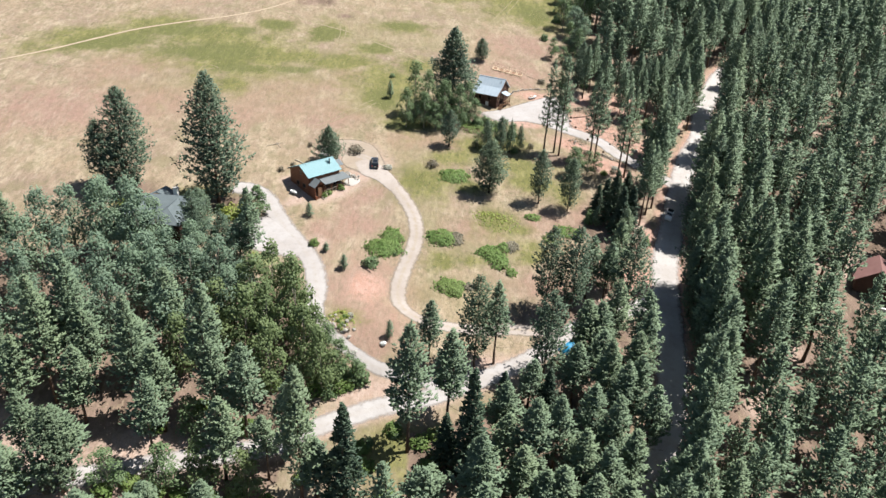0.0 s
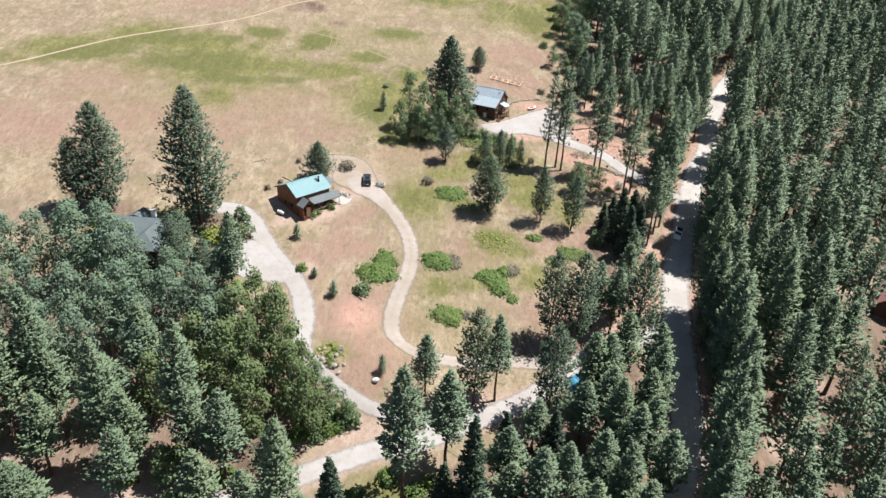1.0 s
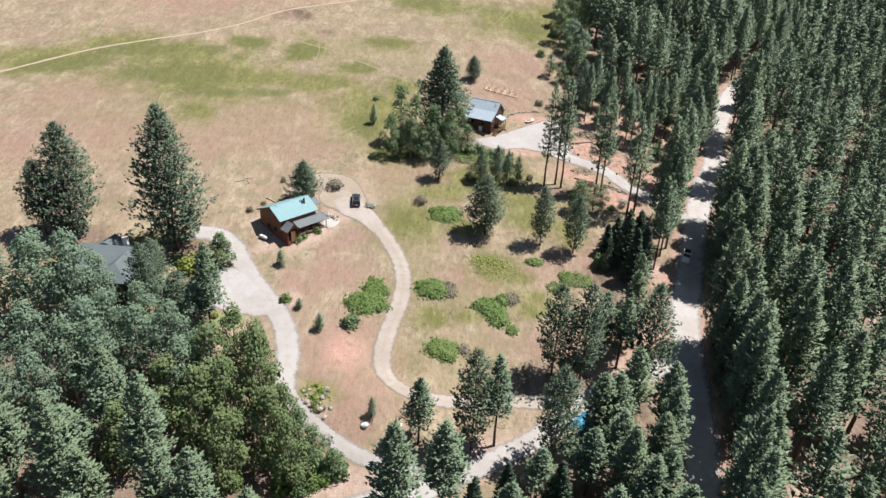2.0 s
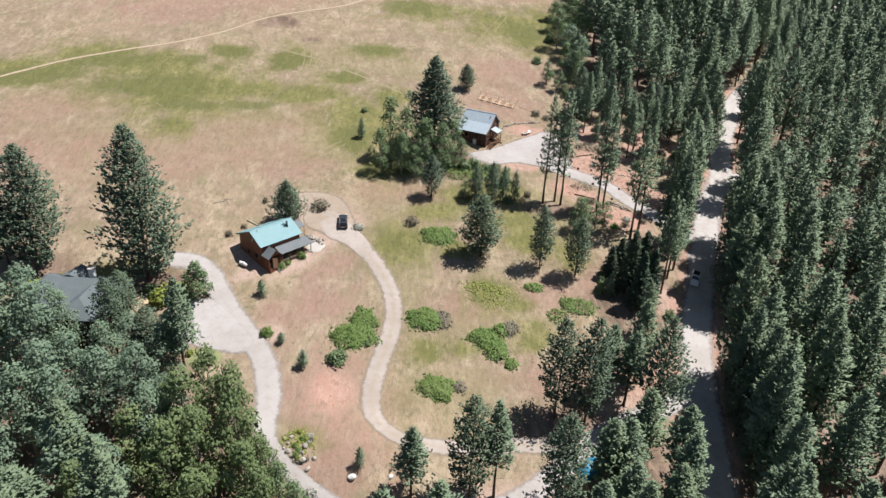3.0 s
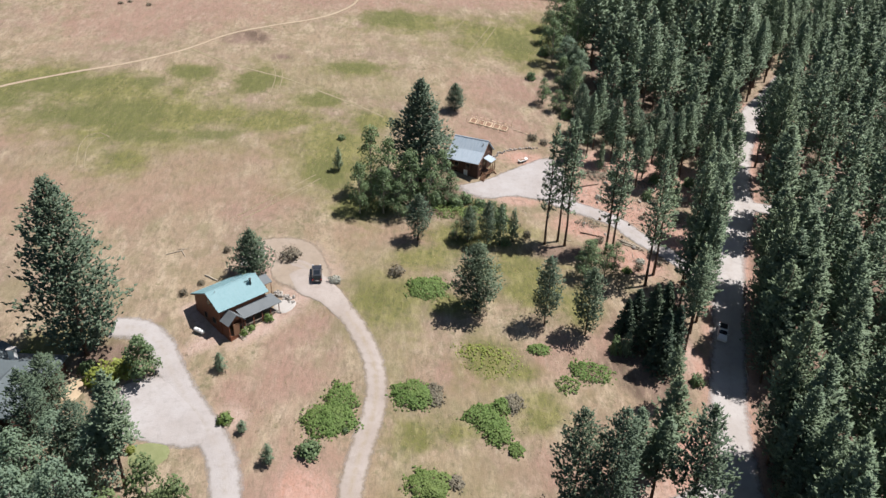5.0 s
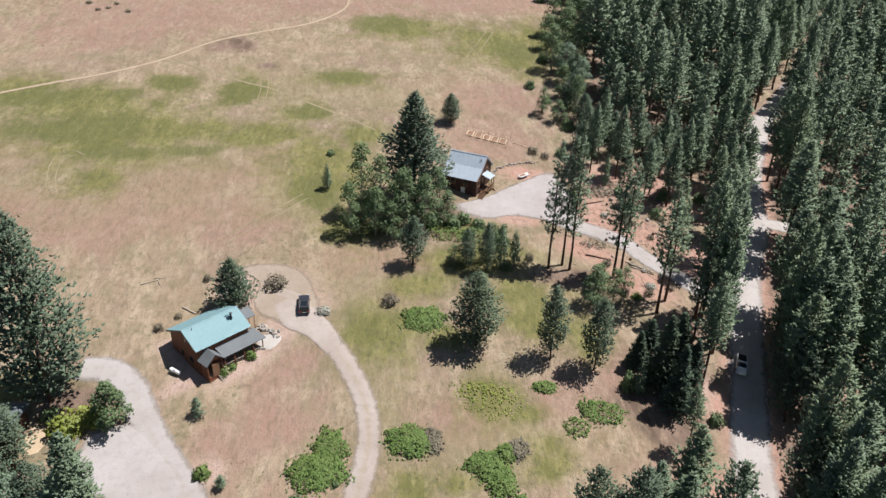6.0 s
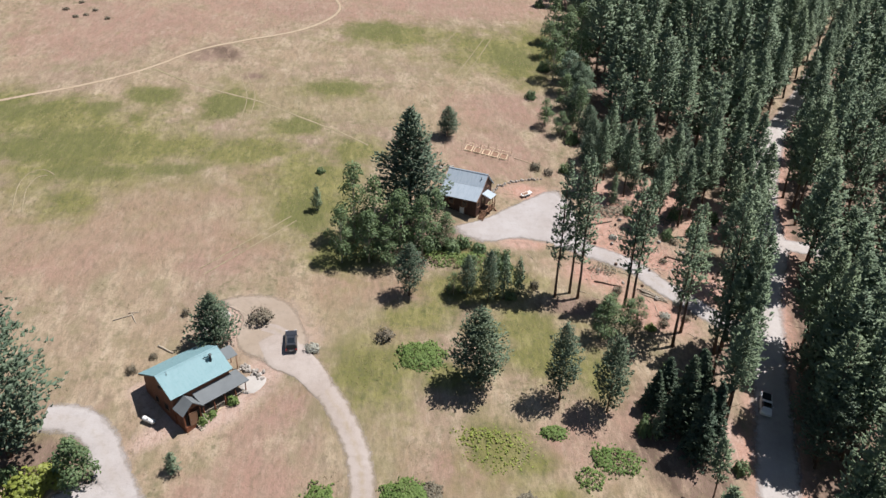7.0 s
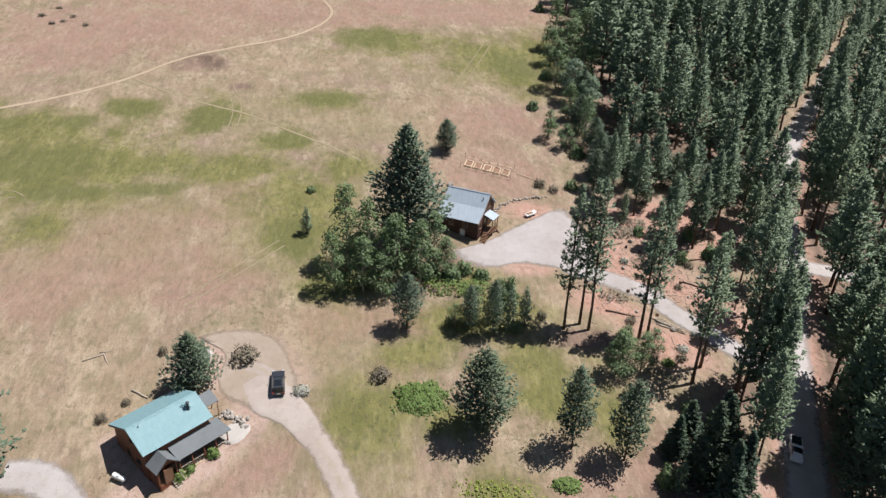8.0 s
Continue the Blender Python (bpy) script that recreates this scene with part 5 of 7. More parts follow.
brush_patch(51, [(-11.4, 134.2, 3.7, 2.5), (-9.7, 138.0, 2.3, 2.7), (-10.0, 134.8, 2.6, 2.6)], 1.3, "bright green thicket of low brush beside the driveway", BRUSH)
brush_patch(52, [(1.2, 139.4, 3.2, 2.4), (2.6, 138.6, 2.2, 2.0)], 1.2, "bright green oval thicket of low brush in dry grass", BRUSH)
brush_patch(53, [(4.9, 139.4, 1.3, 2.2)], 0.9, "purple-brown dead brush at the edge of a thicket", SAGE)
brush_patch(54, [(11.9, 136.0, 2.5, 1.9), (14.3, 133.2, 1.9, 2.7), (13.2, 134.8, 2.0, 2.0), (15.2, 137.6, 1.6, 1.5)], 1.2, "bright green angled thicket of low brush", BRUSH)
brush_patch(55, [(17.2, 138.4, 1.5, 1.6)], 1.0, "grey-brown half-dead brush beside a green thicket", SAGE)
brush_patch(56, [(16.9, 130.2, 1.1, 1.2)], 1.0, "small round clump of green brush", BRUSH)
brush_patch(57, [(26.9, 142.2, 1.9, 1.8), (31.6, 144.9, 3.3, 2.2), (29.4, 145.6, 1.9, 1.8)], 0.8, "light green low brush thinning into dry grass", BRUSH, 20.0)
brush_patch(58, [(22.9, 149.2, 1.9, 1.2)], 0.9, "small flat clump of green brush", BRUSH)
brush_patch(59, [(3.6, 124.5, 3.1, 2.3), (4.6, 123.4, 1.8, 1.8)], 1.2, "yellowish-green thicket of low brush", BRUSH)
brush_patch(60, [(7.6, 124.9, 1.2, 1.2)], 0.8, "small half-dry clump of brush", SAGE)
brush_patch(61, [(4.0, 162.4, 3.5, 2.7)], 1.1, "rounded green thicket of low brush under the pine", BRUSH)
brush_patch(63, [(43.5, 200.6, 4.6, 1.6), (47.4, 203.2, 2.6, 1.4)], 1.2, "heap of cut grey-brown brush on cleared soil", SAGE, 14.0)
brush_patch(64, [(53.4, 198.6, 3.2, 1.3)], 1.0, "heap of cut grey-brown brush on cleared soil", SAGE, 14.0)
brush_patch(65, [(38.4, 183.6, 2.6, 1.2)], 0.8, "low dry brush beside the gravel driveway", SAGE, 12.0)
brush_patch(66, [(9.4, 184.4, 4.6, 1.8), (14.4, 184.6, 3.0, 1.4)], 1.3, "light green low brush below the alders", BRUSH, 18.0)
brush_patch(68, [(-17.8, 112.0, 2.6, 2.2), (-16.8, 110.4, 2.4, 1.6)], 0.3, "low yellow-green weeds round rockery stones", YELLOW, 7.0)
brush_patch(67, [(14.3, 146.6, 4.8, 3.4), (11.6, 148.2, 3.0, 2.0)], 0.3, "low yellow-green weeds spreading through dry grass", YELLOW, 6.0)
brush_patch(62, [(-61, 143.5, 5.0, 1.1), (-68, 141.5, 4.0, 1.2)], 0.9, "green hedge-like border of plants behind the grey-roofed house", YELLOW)


# ---- houses ----
def roof_slope(a, b, c, d, thick=0.12):
    """A roof plane from the eave (a to b) up to the ridge (d to c)."""
    return Shape().slab(a, b, c, d, thick)


def seams(slope, mat, a, b, c, d, ribs=0.42):
    """The raised seams of a metal roof plane, each a piece of its own."""
    a, b, c, d = (Vector(p) for p in (a, b, c, d))
    n = max(2, int((b - a).length / ribs))
    up = (b - a).cross(d - a).normalized() * 0.008
    w = (b - a).normalized() * 0.009
    for i in range(n + 1):
        p, q = a.lerp(b, i / n), d.lerp(c, i / n)
        part("seam", Shape().slab(p - w + up, p + w + up, q + w + up, q - w + up, 0.012), mat, slope)


def metal_slope(house, mat, a, b, c, d, thick=0.13):
    slope = part("roof_slope", roof_slope(a, b, c, d, thick), mat, house)
    seams(slope, mat, a, b, c, d)
    return slope


def log_wall(x0, x1, z0, z1, thick=0.2, course=0.22, top=None):
    """A wall along x of rounded courses; top(z) gives the share of the length left at a height, for gables."""
    n = max(1, round((z1 - z0) / course))
    step, t = (z1 - z0) / n, thick / 2
    verts = []
    for i in range(2 * n + 1):
        z, d = z0 + i * step / 2, t * (1.0 if i % 2 else 0.8)
        a0, a1 = top(z) if top else (x0, x1)
        verts += [(a0, -d, z), (a1, -d, z), (a1, d, z), (a0, d, z)]
    faces = [(3, 2, 1, 0), tuple(8 * n + k for k in range(4))]
    faces += [(4 * i + k, 4 * i + (k + 1) % 4, 4 * i + 4 + (k + 1) % 4, 4 * i + 4 + k) for i in range(2 * n) for k in range(4)]
    s = Shape().add(verts, faces)
    return s


def turned(s, m):
    s.v = [tuple(m @ Vector(p)) for p in s.v]
    return s


def window(house, m, w, h, frame_mat=TRIM, bars=1):
    """A window at m (its middle on the wall's face, y out of the wall): frame, sill and panes."""
    f = Shape()
    t = 0.08
    for x0, x1, z0, z1 in ((-w / 2 - t, -w / 2, -h / 2 - t, h / 2 + t), (w / 2, w / 2 + t, -h / 2 - t, h / 2 + t), (-w / 2, w / 2, h / 2, h / 2 + t), (-w / 2, w / 2, -h / 2 - t, -h / 2)):
        f.box(x0, x1, -0.02, 0.06, z0, z1, m)
    ob = part("window", f, frame_mat, house)
    n = bars + 1
    for i in range(n):
        part("pane", Shape().box(-w / 2 + w * i / n + 0.02, -w / 2 + w * (i + 1) / n - 0.02, 0.0, 0.025, -h / 2, h / 2, m), GLASS_DARK, ob)
    part("sill", Shape().box(-w / 2 - 0.12, w / 2 + 0.12, 0.0, 0.12, -h / 2 - t - 0.05, -h / 2 - t, m), frame_mat, ob)
    return ob


def door(house, m, w=0.95, h=2.05, mat=TRIM):
    f = Shape()
    for x0, x1, z0, z1 in ((-w / 2 - 0.1, -w / 2, 0, h + 0.1), (w / 2, w / 2 + 0.1, 0, h + 0.1), (-w / 2, w / 2, h, h + 0.1)):
        f.box(x0, x1, -0.02, 0.07, z0, z1, m)
    ob = part("door", Shape().box(-w / 2, w / 2, 0.0, 0.045, 0, h, m), mat, house)
    part("door_frame", f, TRIM, ob)
    part("door_handle", Shape().box(w / 2 - 0.14, w / 2 - 0.06, 0.045, 0.1, 0.98, 1.04, m), METAL, ob)
    return ob


def teal_cabin():
    ang = 46
    m0 = pose(-29.3, 155.0, 1.0, 0, 0, ang)
    house = thing("cabin", "small red-brown log cabin with a teal metal roof", "house", m=m0)
    L, W, B, eave, ridge, low = 4.35, 3.05, 4.4, 4.1, 5.95, -2.4

    def gable(z):
        s = max(0.02, min(1.0, (ridge - z) / (ridge - eave)))
        return (-W * s, B * s)
    part("wall", turned(log_wall(-L, L, low, eave), Matrix.Translation((0, -W, 0))), LOG_STAIN, house)
    part("wall", turned(log_wall(-L, L, low, eave), Matrix.Translation((0, B, 0))), LOG_STAIN, house)
    for x in (-L, L):
        m = Matrix.Translation((x, 0, 0)) @ pose(0, 0, 0, 0, 0, 90)
        part("wall", turned(log_wall(-W, B, low, ridge - 0.02, top=gable), m), LOG_STAIN, house)
    e, o = 0.55, 0.5
    r0 = ridge + 0.16
    z0, z1 = eave - e * (ridge - eave) / W + 0.16, eave - e * (ridge - eave) / B + 0.16
    metal_slope(house, TEAL, (-L - o, -W - e, z0), (L + o, -W - e, z0), (L + o, 0, r0), (-L - o, 0, r0))
    metal_slope(house, TEAL, (L + o, B + e, z1), (-L - o, B + e, z1), (-L - o, 0, r0), (L + o, 0, r0))
    part("ridge_cap", Shape().prism([(0, -0.16, r0 - 0.05), (0, 0, r0 + 0.05), (0, 0.16, r0 - 0.03)], (-L - o - 0.03, 0, 0), (L + o + 0.03, 0, 0)), TEAL, house)
    for x in (-L - o, L + o):
        for y, z in ((-W - e, z0), (B + e, z1)):
            q = [(x - 0.03, y, z - 0.14), (x + 0.03, y, z - 0.14), (x + 0.03, 0, r0 - 0.14), (x - 0.03, 0, r0 - 0.14)]
            part("bargeboard", Shape().slab(*(q if y < 0 else q[::-1]), 0.16), TRIM, house)
    # covered porch along the front, running past the east end
    px0, px1, pd = -1.6, L + 1.7, 2.5
    zt, zb = 3.0, 2.2
    part("porch_roof", roof_slope((px0, -W - pd, zb), (px1, -W - pd, zb), (px1 - 0.4, -W + 0.1, zt), (px0, -W + 0.1, zt), 0.12), GREY_ROOF, house, "grey composition porch roof")
    part("porch_deck", Shape().box(px0, px1 - 0.3, -W - pd + 0.25, -W - 0.12, -0.45, -0.25), TIMBER, house)
    for i in range(5):
        x = px0 + 0.3 + (px1 - px0 - 0.8) * i / 4
        part("porch_post", Shape().tube([(x, -W - pd + 0.35, -1.9), (x, -W - pd + 0.35, zb + 0.02)], [0.1, 0.085], 8), LOG_STAIN, house, smooth=True)
        if i < 4:
            x1 = px0 + 0.3 + (px1 - px0 - 0.8) * (i + 1) / 4
            rail = Shape().tube([(x + 0.1, -W - pd + 0.35, 0.6), (x1 - 0.1, -W - pd + 0.35, 0.6)], [0.045, 0.045], 6)
            for k in range(6):
                q = x + 0.25 + (x1 - x - 0.5) * k / 5
                rail.tube([(q, -W - pd + 0.35, -0.25), (q, -W - pd + 0.35, 0.6)], [0.025, 0.025], 5)
            part("porch_railing", rail, DEAD_WOOD, house)
    # gabled entry at the west end of the front
    ex0, ex1, ey, ez, er = -L + 0.15, -1.75, -W - 2.15, 2.35, 3.45
    xm = (ex0 + ex1) / 2
    side = Matrix.Translation((ex0, 0, 0)) @ pose(0, 0, 0, 0, 0, 90)
    part("entry_wall", turned(log_wall(ey, -W - 0.12, low, ez), side), LOG_STAIN, house)
    # the front of the entry is open: a gable board on posts, a low wall and steps
    part("entry_gable", Shape().prism([(ex0, ey, ez), (ex1, ey, ez), (xm, ey, er)], (0, -0.06, 0), (0, 0.06, 0)), LOG_STAIN, house)
    part("entry_base", turned(log_wall(ex0, ex1, low, -0.3), Matrix.Translation((0, ey, 0))), LOG_STAIN, house)
    part("entry_floor", Shape().box(ex0 + 0.1, ex1, ey + 0.1, -W - 0.12, -0.42, -0.28), TIMBER, house)
    for x in (ex0 + 0.75, ex1 - 0.08):
        part("entry_post", Shape().box(x - 0.08, x + 0.08, ey - 0.07, ey + 0.07, -0.3, ez), LOG_STAIN, house)
    for k in range(4):
        part("entry_step", Shape().box(ex1 - 1.0, ex1 + 0.15, ey - 0.35 - 0.28 * k, ey - 0.1 - 0.28 * k, -0.6 - 0.19 * k, -0.48 - 0.19 * k), DEAD_WOOD, house)
    part("entry_handrail", Shape().tube([(ex1 + 0.15, ey, 0.55), (ex1 + 0.15, ey - 1.3, -0.25)], [0.045, 0.045], 6), DEAD_WOOD, house)
    oe = 0.45
    dz = oe * (er - ez) / (ex1 - xm)
    part("entry_roof_slope", roof_slope((ex0 - oe, -W + 0.05, ez - dz + 0.14), (ex0 - oe, ey - 0.45, ez - dz + 0.14), (xm, ey - 0.45, er + 0.14), (xm, -W + 0.05, er + 0.14), 0.12), GREY_ROOF, house, "grey composition entry roof")
    part("entry_roof_slope", roof_slope((ex1 + oe, ey - 0.45, ez - dz + 0.14), (ex1 + oe, -W + 0.05, ez - dz + 0.14), (xm, -W + 0.05, er + 0.14), (xm, ey - 0.45, er + 0.14), 0.12), GREY_ROOF, house, "grey composition entry roof")
    # little roof over the back of the east gable
    part("side_porch_roof", roof_slope((L + 0.6, -1.3, 3.95), (L + 2.9, -1.3, 3.95), (L + 2.9, 0.6, 4.8), (L + 0.6, 0.6, 4.8), 0.1), GREY_ROOF, house, "grey side porch roof")
    for y, z in ((-1.15, 4.0), (0.45, 4.7)):
        part("porch_post", Shape().tube([(L + 2.7, y, -1.6), (L + 2.7, y, z)], [0.08, 0.07], 8), TRIM, house, smooth=True)
    # flue with its cricket on the front slope
    fx, fy = L - 1.55, -1.45
    fz = r0 - (ridge - eave) / W * 1.45
    flue = part("flue", Shape().tube([(fx, fy, fz - 0.2), (fx, fy, fz + 1.1)], [0.15, 0.15], 10), FLUE, house, "dark metal flue", smooth=True)
    part("flue_cap", Shape().tube([(fx, fy, fz + 1.1), (fx, fy, fz + 1.16), (fx, fy, fz + 1.3)], [0.26, 0.26, 0.05], 10), FLUE, flue)
    part("flue_brace", Shape().tube([(fx - 0.75, fy + 0.75, fz + 0.45), (fx - 0.04, fy, fz + 0.95)], [0.05, 0.05], 6), FLUE, flue)
    part("roof_cricket", Shape().add([(fx - 0.5, fy + 0.9, fz + 0.62), (fx - 0.45, fy + 0.1, fz + 0.12), (fx + 0.45, fy + 0.1, fz + 0.12), (fx, fy + 0.15, fz + 0.55), (fx, fy + 1.0, fz + 0.75)], [(0, 1, 3, 4), (1, 2, 3), (2, 4, 3), (0, 4, 2, 1)]), TEAL, house)
    part("vent_pipe", Shape().tube([(-L + 0.9, -0.55, r0 - 0.45), (-L + 0.9, -0.55, r0 + 0.1)], [0.05, 0.05], 8), METAL, house)
    west = Matrix.Translation((-L - 0.1, 0, 0)) @ pose(0, 0, 0, 0, 0, 90)
    for y, z, w, h in ((0.0, 4.3, 0.8, 0.95), (1.2, 1.3, 1.1, 1.0), (-1.3, 1.3, 0.9, 1.0)):
        window(house, west @ Matrix.Translation((-y, 0, z)) @ pose(0, 0, 0), w, h)
    front = pose(0, -W - 0.1, 0, 0, 0, 180)
    for x in (0.3, 3.2):
        window(house, front @ Matrix.Translation((-x, 0, 1.0)), 1.2, 1.1)
    door(house, front @ Matrix.Translation((-1.75, 0, -0.25)))
    door(house, pose(xm, ey - 0.1, -0.4, 0, 0, 180))
    window(house, pose(L + 0.1, -1.2, 1.2, 0, 0, -90), 1.0, 1.0)
    door(house, pose(L + 0.1, 1.6, -0.1, 0, 0, -90))
    part("foundation", Shape().box(-L + 0.1, L - 0.1, -W + 0.1, B - 0.1, -3.0, -0.5), CONCRETE, house)
    return house


def timber_house():
    m0 = pose(12.39, 198.87, 9.8, 0, 0, -30)
    house = thing("timber_house", "two-storey dark brown timber house with a blue-grey metal roof", "house", m=m0)
    X, D, eave, kink, ridge, back = 3.8, 7.4, 4.2, 5.75, 7.85, 5.2
    yk, yr = 2.2, 4.38
    part("wall", log_wall(-X, X, -1.5, eave - 0.02), DARK_LOG, house)
    part("wall", turned(log_wall(-X, X, -1.0, back - 0.02), Matrix.Translation((0, D, 0))), DARK_LOG, house)
    for x in (-X, X):
        s = Shape().prism([(x - 0.1, y, z) for y, z in ((0, -1.5), (D, -1.5), (D, back), (yr, ridge), (yk, kink), (0, eave))], (0, 0, 0), (0.2, 0, 0))
        part("wall", s, DARK_LOG, house)
    o = 0.45
    metal_slope(house, BLUE_GREY, (-X - o, -0.75, eave - 0.2), (X + o, -0.75, eave - 0.2), (X + o, yk, kink + 0.13), (-X - o, yk, kink + 0.13))
    metal_slope(house, BLUE_GREY, (-X - o, yk, kink + 0.14), (X + o, yk, kink + 0.14), (X + o, yr, ridge + 0.14), (-X - o, yr, ridge + 0.14))
    metal_slope(house, BLUE_GREY, (X + o, D + 0.5, back - 0.25), (-X - o, D + 0.5, back - 0.25), (-X - o, yr, ridge + 0.14), (X + o, yr, ridge + 0.14))
    part("ridge_cap", Shape().prism([(0, yr - 0.16, ridge + 0.1), (0, yr, ridge + 0.22), (0, yr + 0.16, ridge + 0.1)], (-X - o - 0.03, 0, 0), (X + o + 0.03, 0, 0)), BLUE_GREY, house)
    part("bargeboard", Shape().slab((X + o, -0.78, eave - 0.34), (X + o + 0.05, -0.78, eave - 0.34), (X + o + 0.05, yk, kink + 0.0), (X + o, yk, kink + 0.0), 0.2), TRIM, house)
    part("bargeboard", Shape().slab((X + o, yk, kink), (X + o + 0.05, yk, kink), (X + o + 0.05, yr, ridge), (X + o, yr, ridge), 0.2), TRIM, house)
    part("roof_vent", Shape().tube([(X - 0.5, 3.4, 6.7), (X - 0.5, 3.4, 7.5)], [0.1, 0.1], 8), METAL, house)
    # side awning with posts
    part("side_awning", roof_slope((X + 2.05, 2.6, 3.75), (X + 2.05, 5.4, 3.75), (X + 0.05, 5.4, 4.5), (X + 0.05, 2.6, 4.5), 0.1), BLUE_GREY, house, "blue-grey metal awning over the side entry")
    for y in (2.7, 4.0, 5.2):
        part("awning_post", Shape().box(X + 1.78, X + 1.92, y - 0.07, y + 0.07, -1.0, 3.7), TRIM, house)
    part("balcony", Shape().box(X + 0.1, X + 1.95, 1.6, 4.9, 1.25, 1.4), TRIM, house)
    rail = Shape()
    for k in range(12):
        y = 1.65 + k * 0.29
        rail.box(X + 1.88, X + 1.93, y, y + 0.05, 1.4, 2.3)
    rail.box(X + 1.86, X + 1.96, 1.6, 4.9, 2.3, 2.38)
    part("balcony_railing", rail, TRIM, house)
    stair = Shape()
    for k in range(7):
        stair.box(X + 0.5 + 0.0, X + 1.7, 1.6 - 0.28 * (k + 1), 1.6 - 0.28 * k, 1.2 - 0.19 * (k + 1), 1.2 - 0.19 * k)
    part("stair", stair, TRIM, house)
    wing = Shape().prism([(X + 2.0, 4.4, -0.9), (X + 4.4, 4.1, -0.9), (X + 2.0, 4.4, 1.4)], (0, 0, 0), (0.05, 0.22, 0))
    part("wing_wall", wing, TRIM, house, "sloping brown timber wing wall")
    front = pose(0, -0.1, 0, 0, 0, 180)
    for x, z in ((-1.5, 2.9), (1.4, 2.9), (-1.6, 0.9)):
        window(house, front @ Matrix.Translation((-x, 0, z)), 1.0, 1.1)
    door(house, front @ Matrix.Translation((-0.9, 0, -0.1)), mat=WHITE)
    for y, z in ((1.0, 2.9), (3.2, 3.1), (5.2, 4.6)):
        window(house, pose(X + 0.1, y, z, 0, 0, -90), 0.9, 1.0)
    part("foundation", Shape().box(-X + 0.1, X - 0.1, 0.1, D - 0.1, -2.4, -0.1), CONCRETE, house)
    return house


def grey_house():
    m0 = pose(-59.5, 137.0, -2.2, 0, 0, -3)
    house = thing("ranch_house", "long low house with a slate-grey hipped roof and white chimney", "house", m=m0)
    X, yf, yb, eave, ridge = 8.2, -7.2, 5.0, 4.2, 6.7
    for y in (yf + 0.6, yb - 0.6):
        part("wall", turned(log_wall(-X + 0.6, X - 0.6, -4.5, eave, 0.2, 0.3), Matrix.Translation((0, y, 0))), DARK_LOG, house)
    for x in (-X + 0.6, X - 0.6):
        m = Matrix.Translation((x, 0, 0)) @ pose(0, 0, 0, 0, 0, 90)
        part("wall", turned(log_wall(yf + 0.7, yb - 0.7, -4.5, eave, 0.2, 0.3), m), DARK_LOG, house)
    h = 3.2
    part("roof_slope", roof_slope((-X, yf, eave), (X, yf, eave), (X - h, 0, ridge), (-X + h, 0, ridge), 0.14), SLATE_ROOF, house)
    part("roof_slope", roof_slope((X, yb, eave), (-X, yb, eave), (-X + h, 0, ridge), (X - h, 0, ridge), 0.14), SLATE_ROOF, house)
    for sgn in (-1, 1):
        a, b, c = (sgn * X, yf, eave), (sgn * X, yb, eave), (sgn * (X - h), 0, ridge)
        s = Shape().add([a, b, c, (a[0], a[1], eave - 0.14), (b[0], b[1], eave - 0.14), (c[0], c[1], ridge - 0.14)], [(0, 1, 2), (5, 4, 3), (0, 3, 4, 1), (1, 4, 5, 2), (2, 5, 3, 0)])
        part("roof_hip", s, SLATE_ROOF, house)
    # front wing with its own hipped roof, and a gablet behind the ridge
    wx0, wx1, wy = 0.2, 7.4, -9.6
    xm = (wx0 + wx1) / 2
    part("wing_wall", turned(log_wall(wx0 + 0.5, wx1 - 0.5, -5.0, eave, 0.2, 0.3), Matrix.Translation((0, wy + 0.5, 0))), DARK_LOG, house)
    for x in (wx0 + 0.5, wx1 - 0.5):
        m = Matrix.Translation((x, 0, 0)) @ pose(0, 0, 0, 0, 0, 90)
        part("wing_wall", turned(log_wall(wy + 0.6, -6.5, -5.0, eave, 0.2, 0.3), m), DARK_LOG, house)
    top = ridge - 0.25
    part("wing_roof_slope", roof_slope((wx0, 0.0, eave + 0.05), (wx0, wy, eave + 0.05), (xm, wy + 3.4, top), (xm, 0.2, top), 0.12), SLATE_ROOF, house)
    part("wing_roof_slope", roof_slope((wx1, wy, eave + 0.05), (wx1, 0.0, eave + 0.05), (xm, 0.2, top), (xm, wy + 3.4, top), 0.12), SLATE_ROOF, house)
    s = Shape().add([(wx0, wy, eave + 0.05), (wx1, wy, eave + 0.05), (xm, wy + 3.4, top), (wx0, wy, eave - 0.1), (wx1, wy, eave - 0.1), (xm, wy + 3.4, top - 0.15)], [(0, 1, 2), (5, 4, 3), (0, 3, 4, 1), (1, 4, 5, 2), (2, 5, 3, 0)])
    part("wing_roof_hip", s, SLATE_ROOF, house)
    part("gablet_roof", roof_slope((-3.6, 4.9, eave + 0.7), (-3.6, 0.1, ridge - 0.4), (-1.2, 0.1, ridge + 0.35), (-1.2, 4.6, ridge + 0.1), 0.12), SLATE_ROOF, house)
    part("gablet_roof", roof_slope((1.2, 0.1, ridge - 0.4), (1.2, 4.9, eave + 0.7), (-1.2, 4.6, ridge + 0.1), (-1.2, 0.1, ridge + 0.35), 0.12), SLATE_ROOF, house)
    chim = part("chimney", Shape().box(2.3, 3.2, 0.35, 1.1, 5.0, 8.1), WHITE, house, "white rendered chimney", bevel=0.03)
    part("chimney_cap", Shape().box(2.2, 3.3, 0.25, 1.2, 8.1, 8.25), CONCRETE, chim, bevel=0.03)
    front = pose(0, yf + 0.5, 0, 0, 0, 180)
    for x in (-5.5, -2.5):
        window(house, front @ Matrix.Translation((-x, 0, 2.4)), 1.4, 1.1)
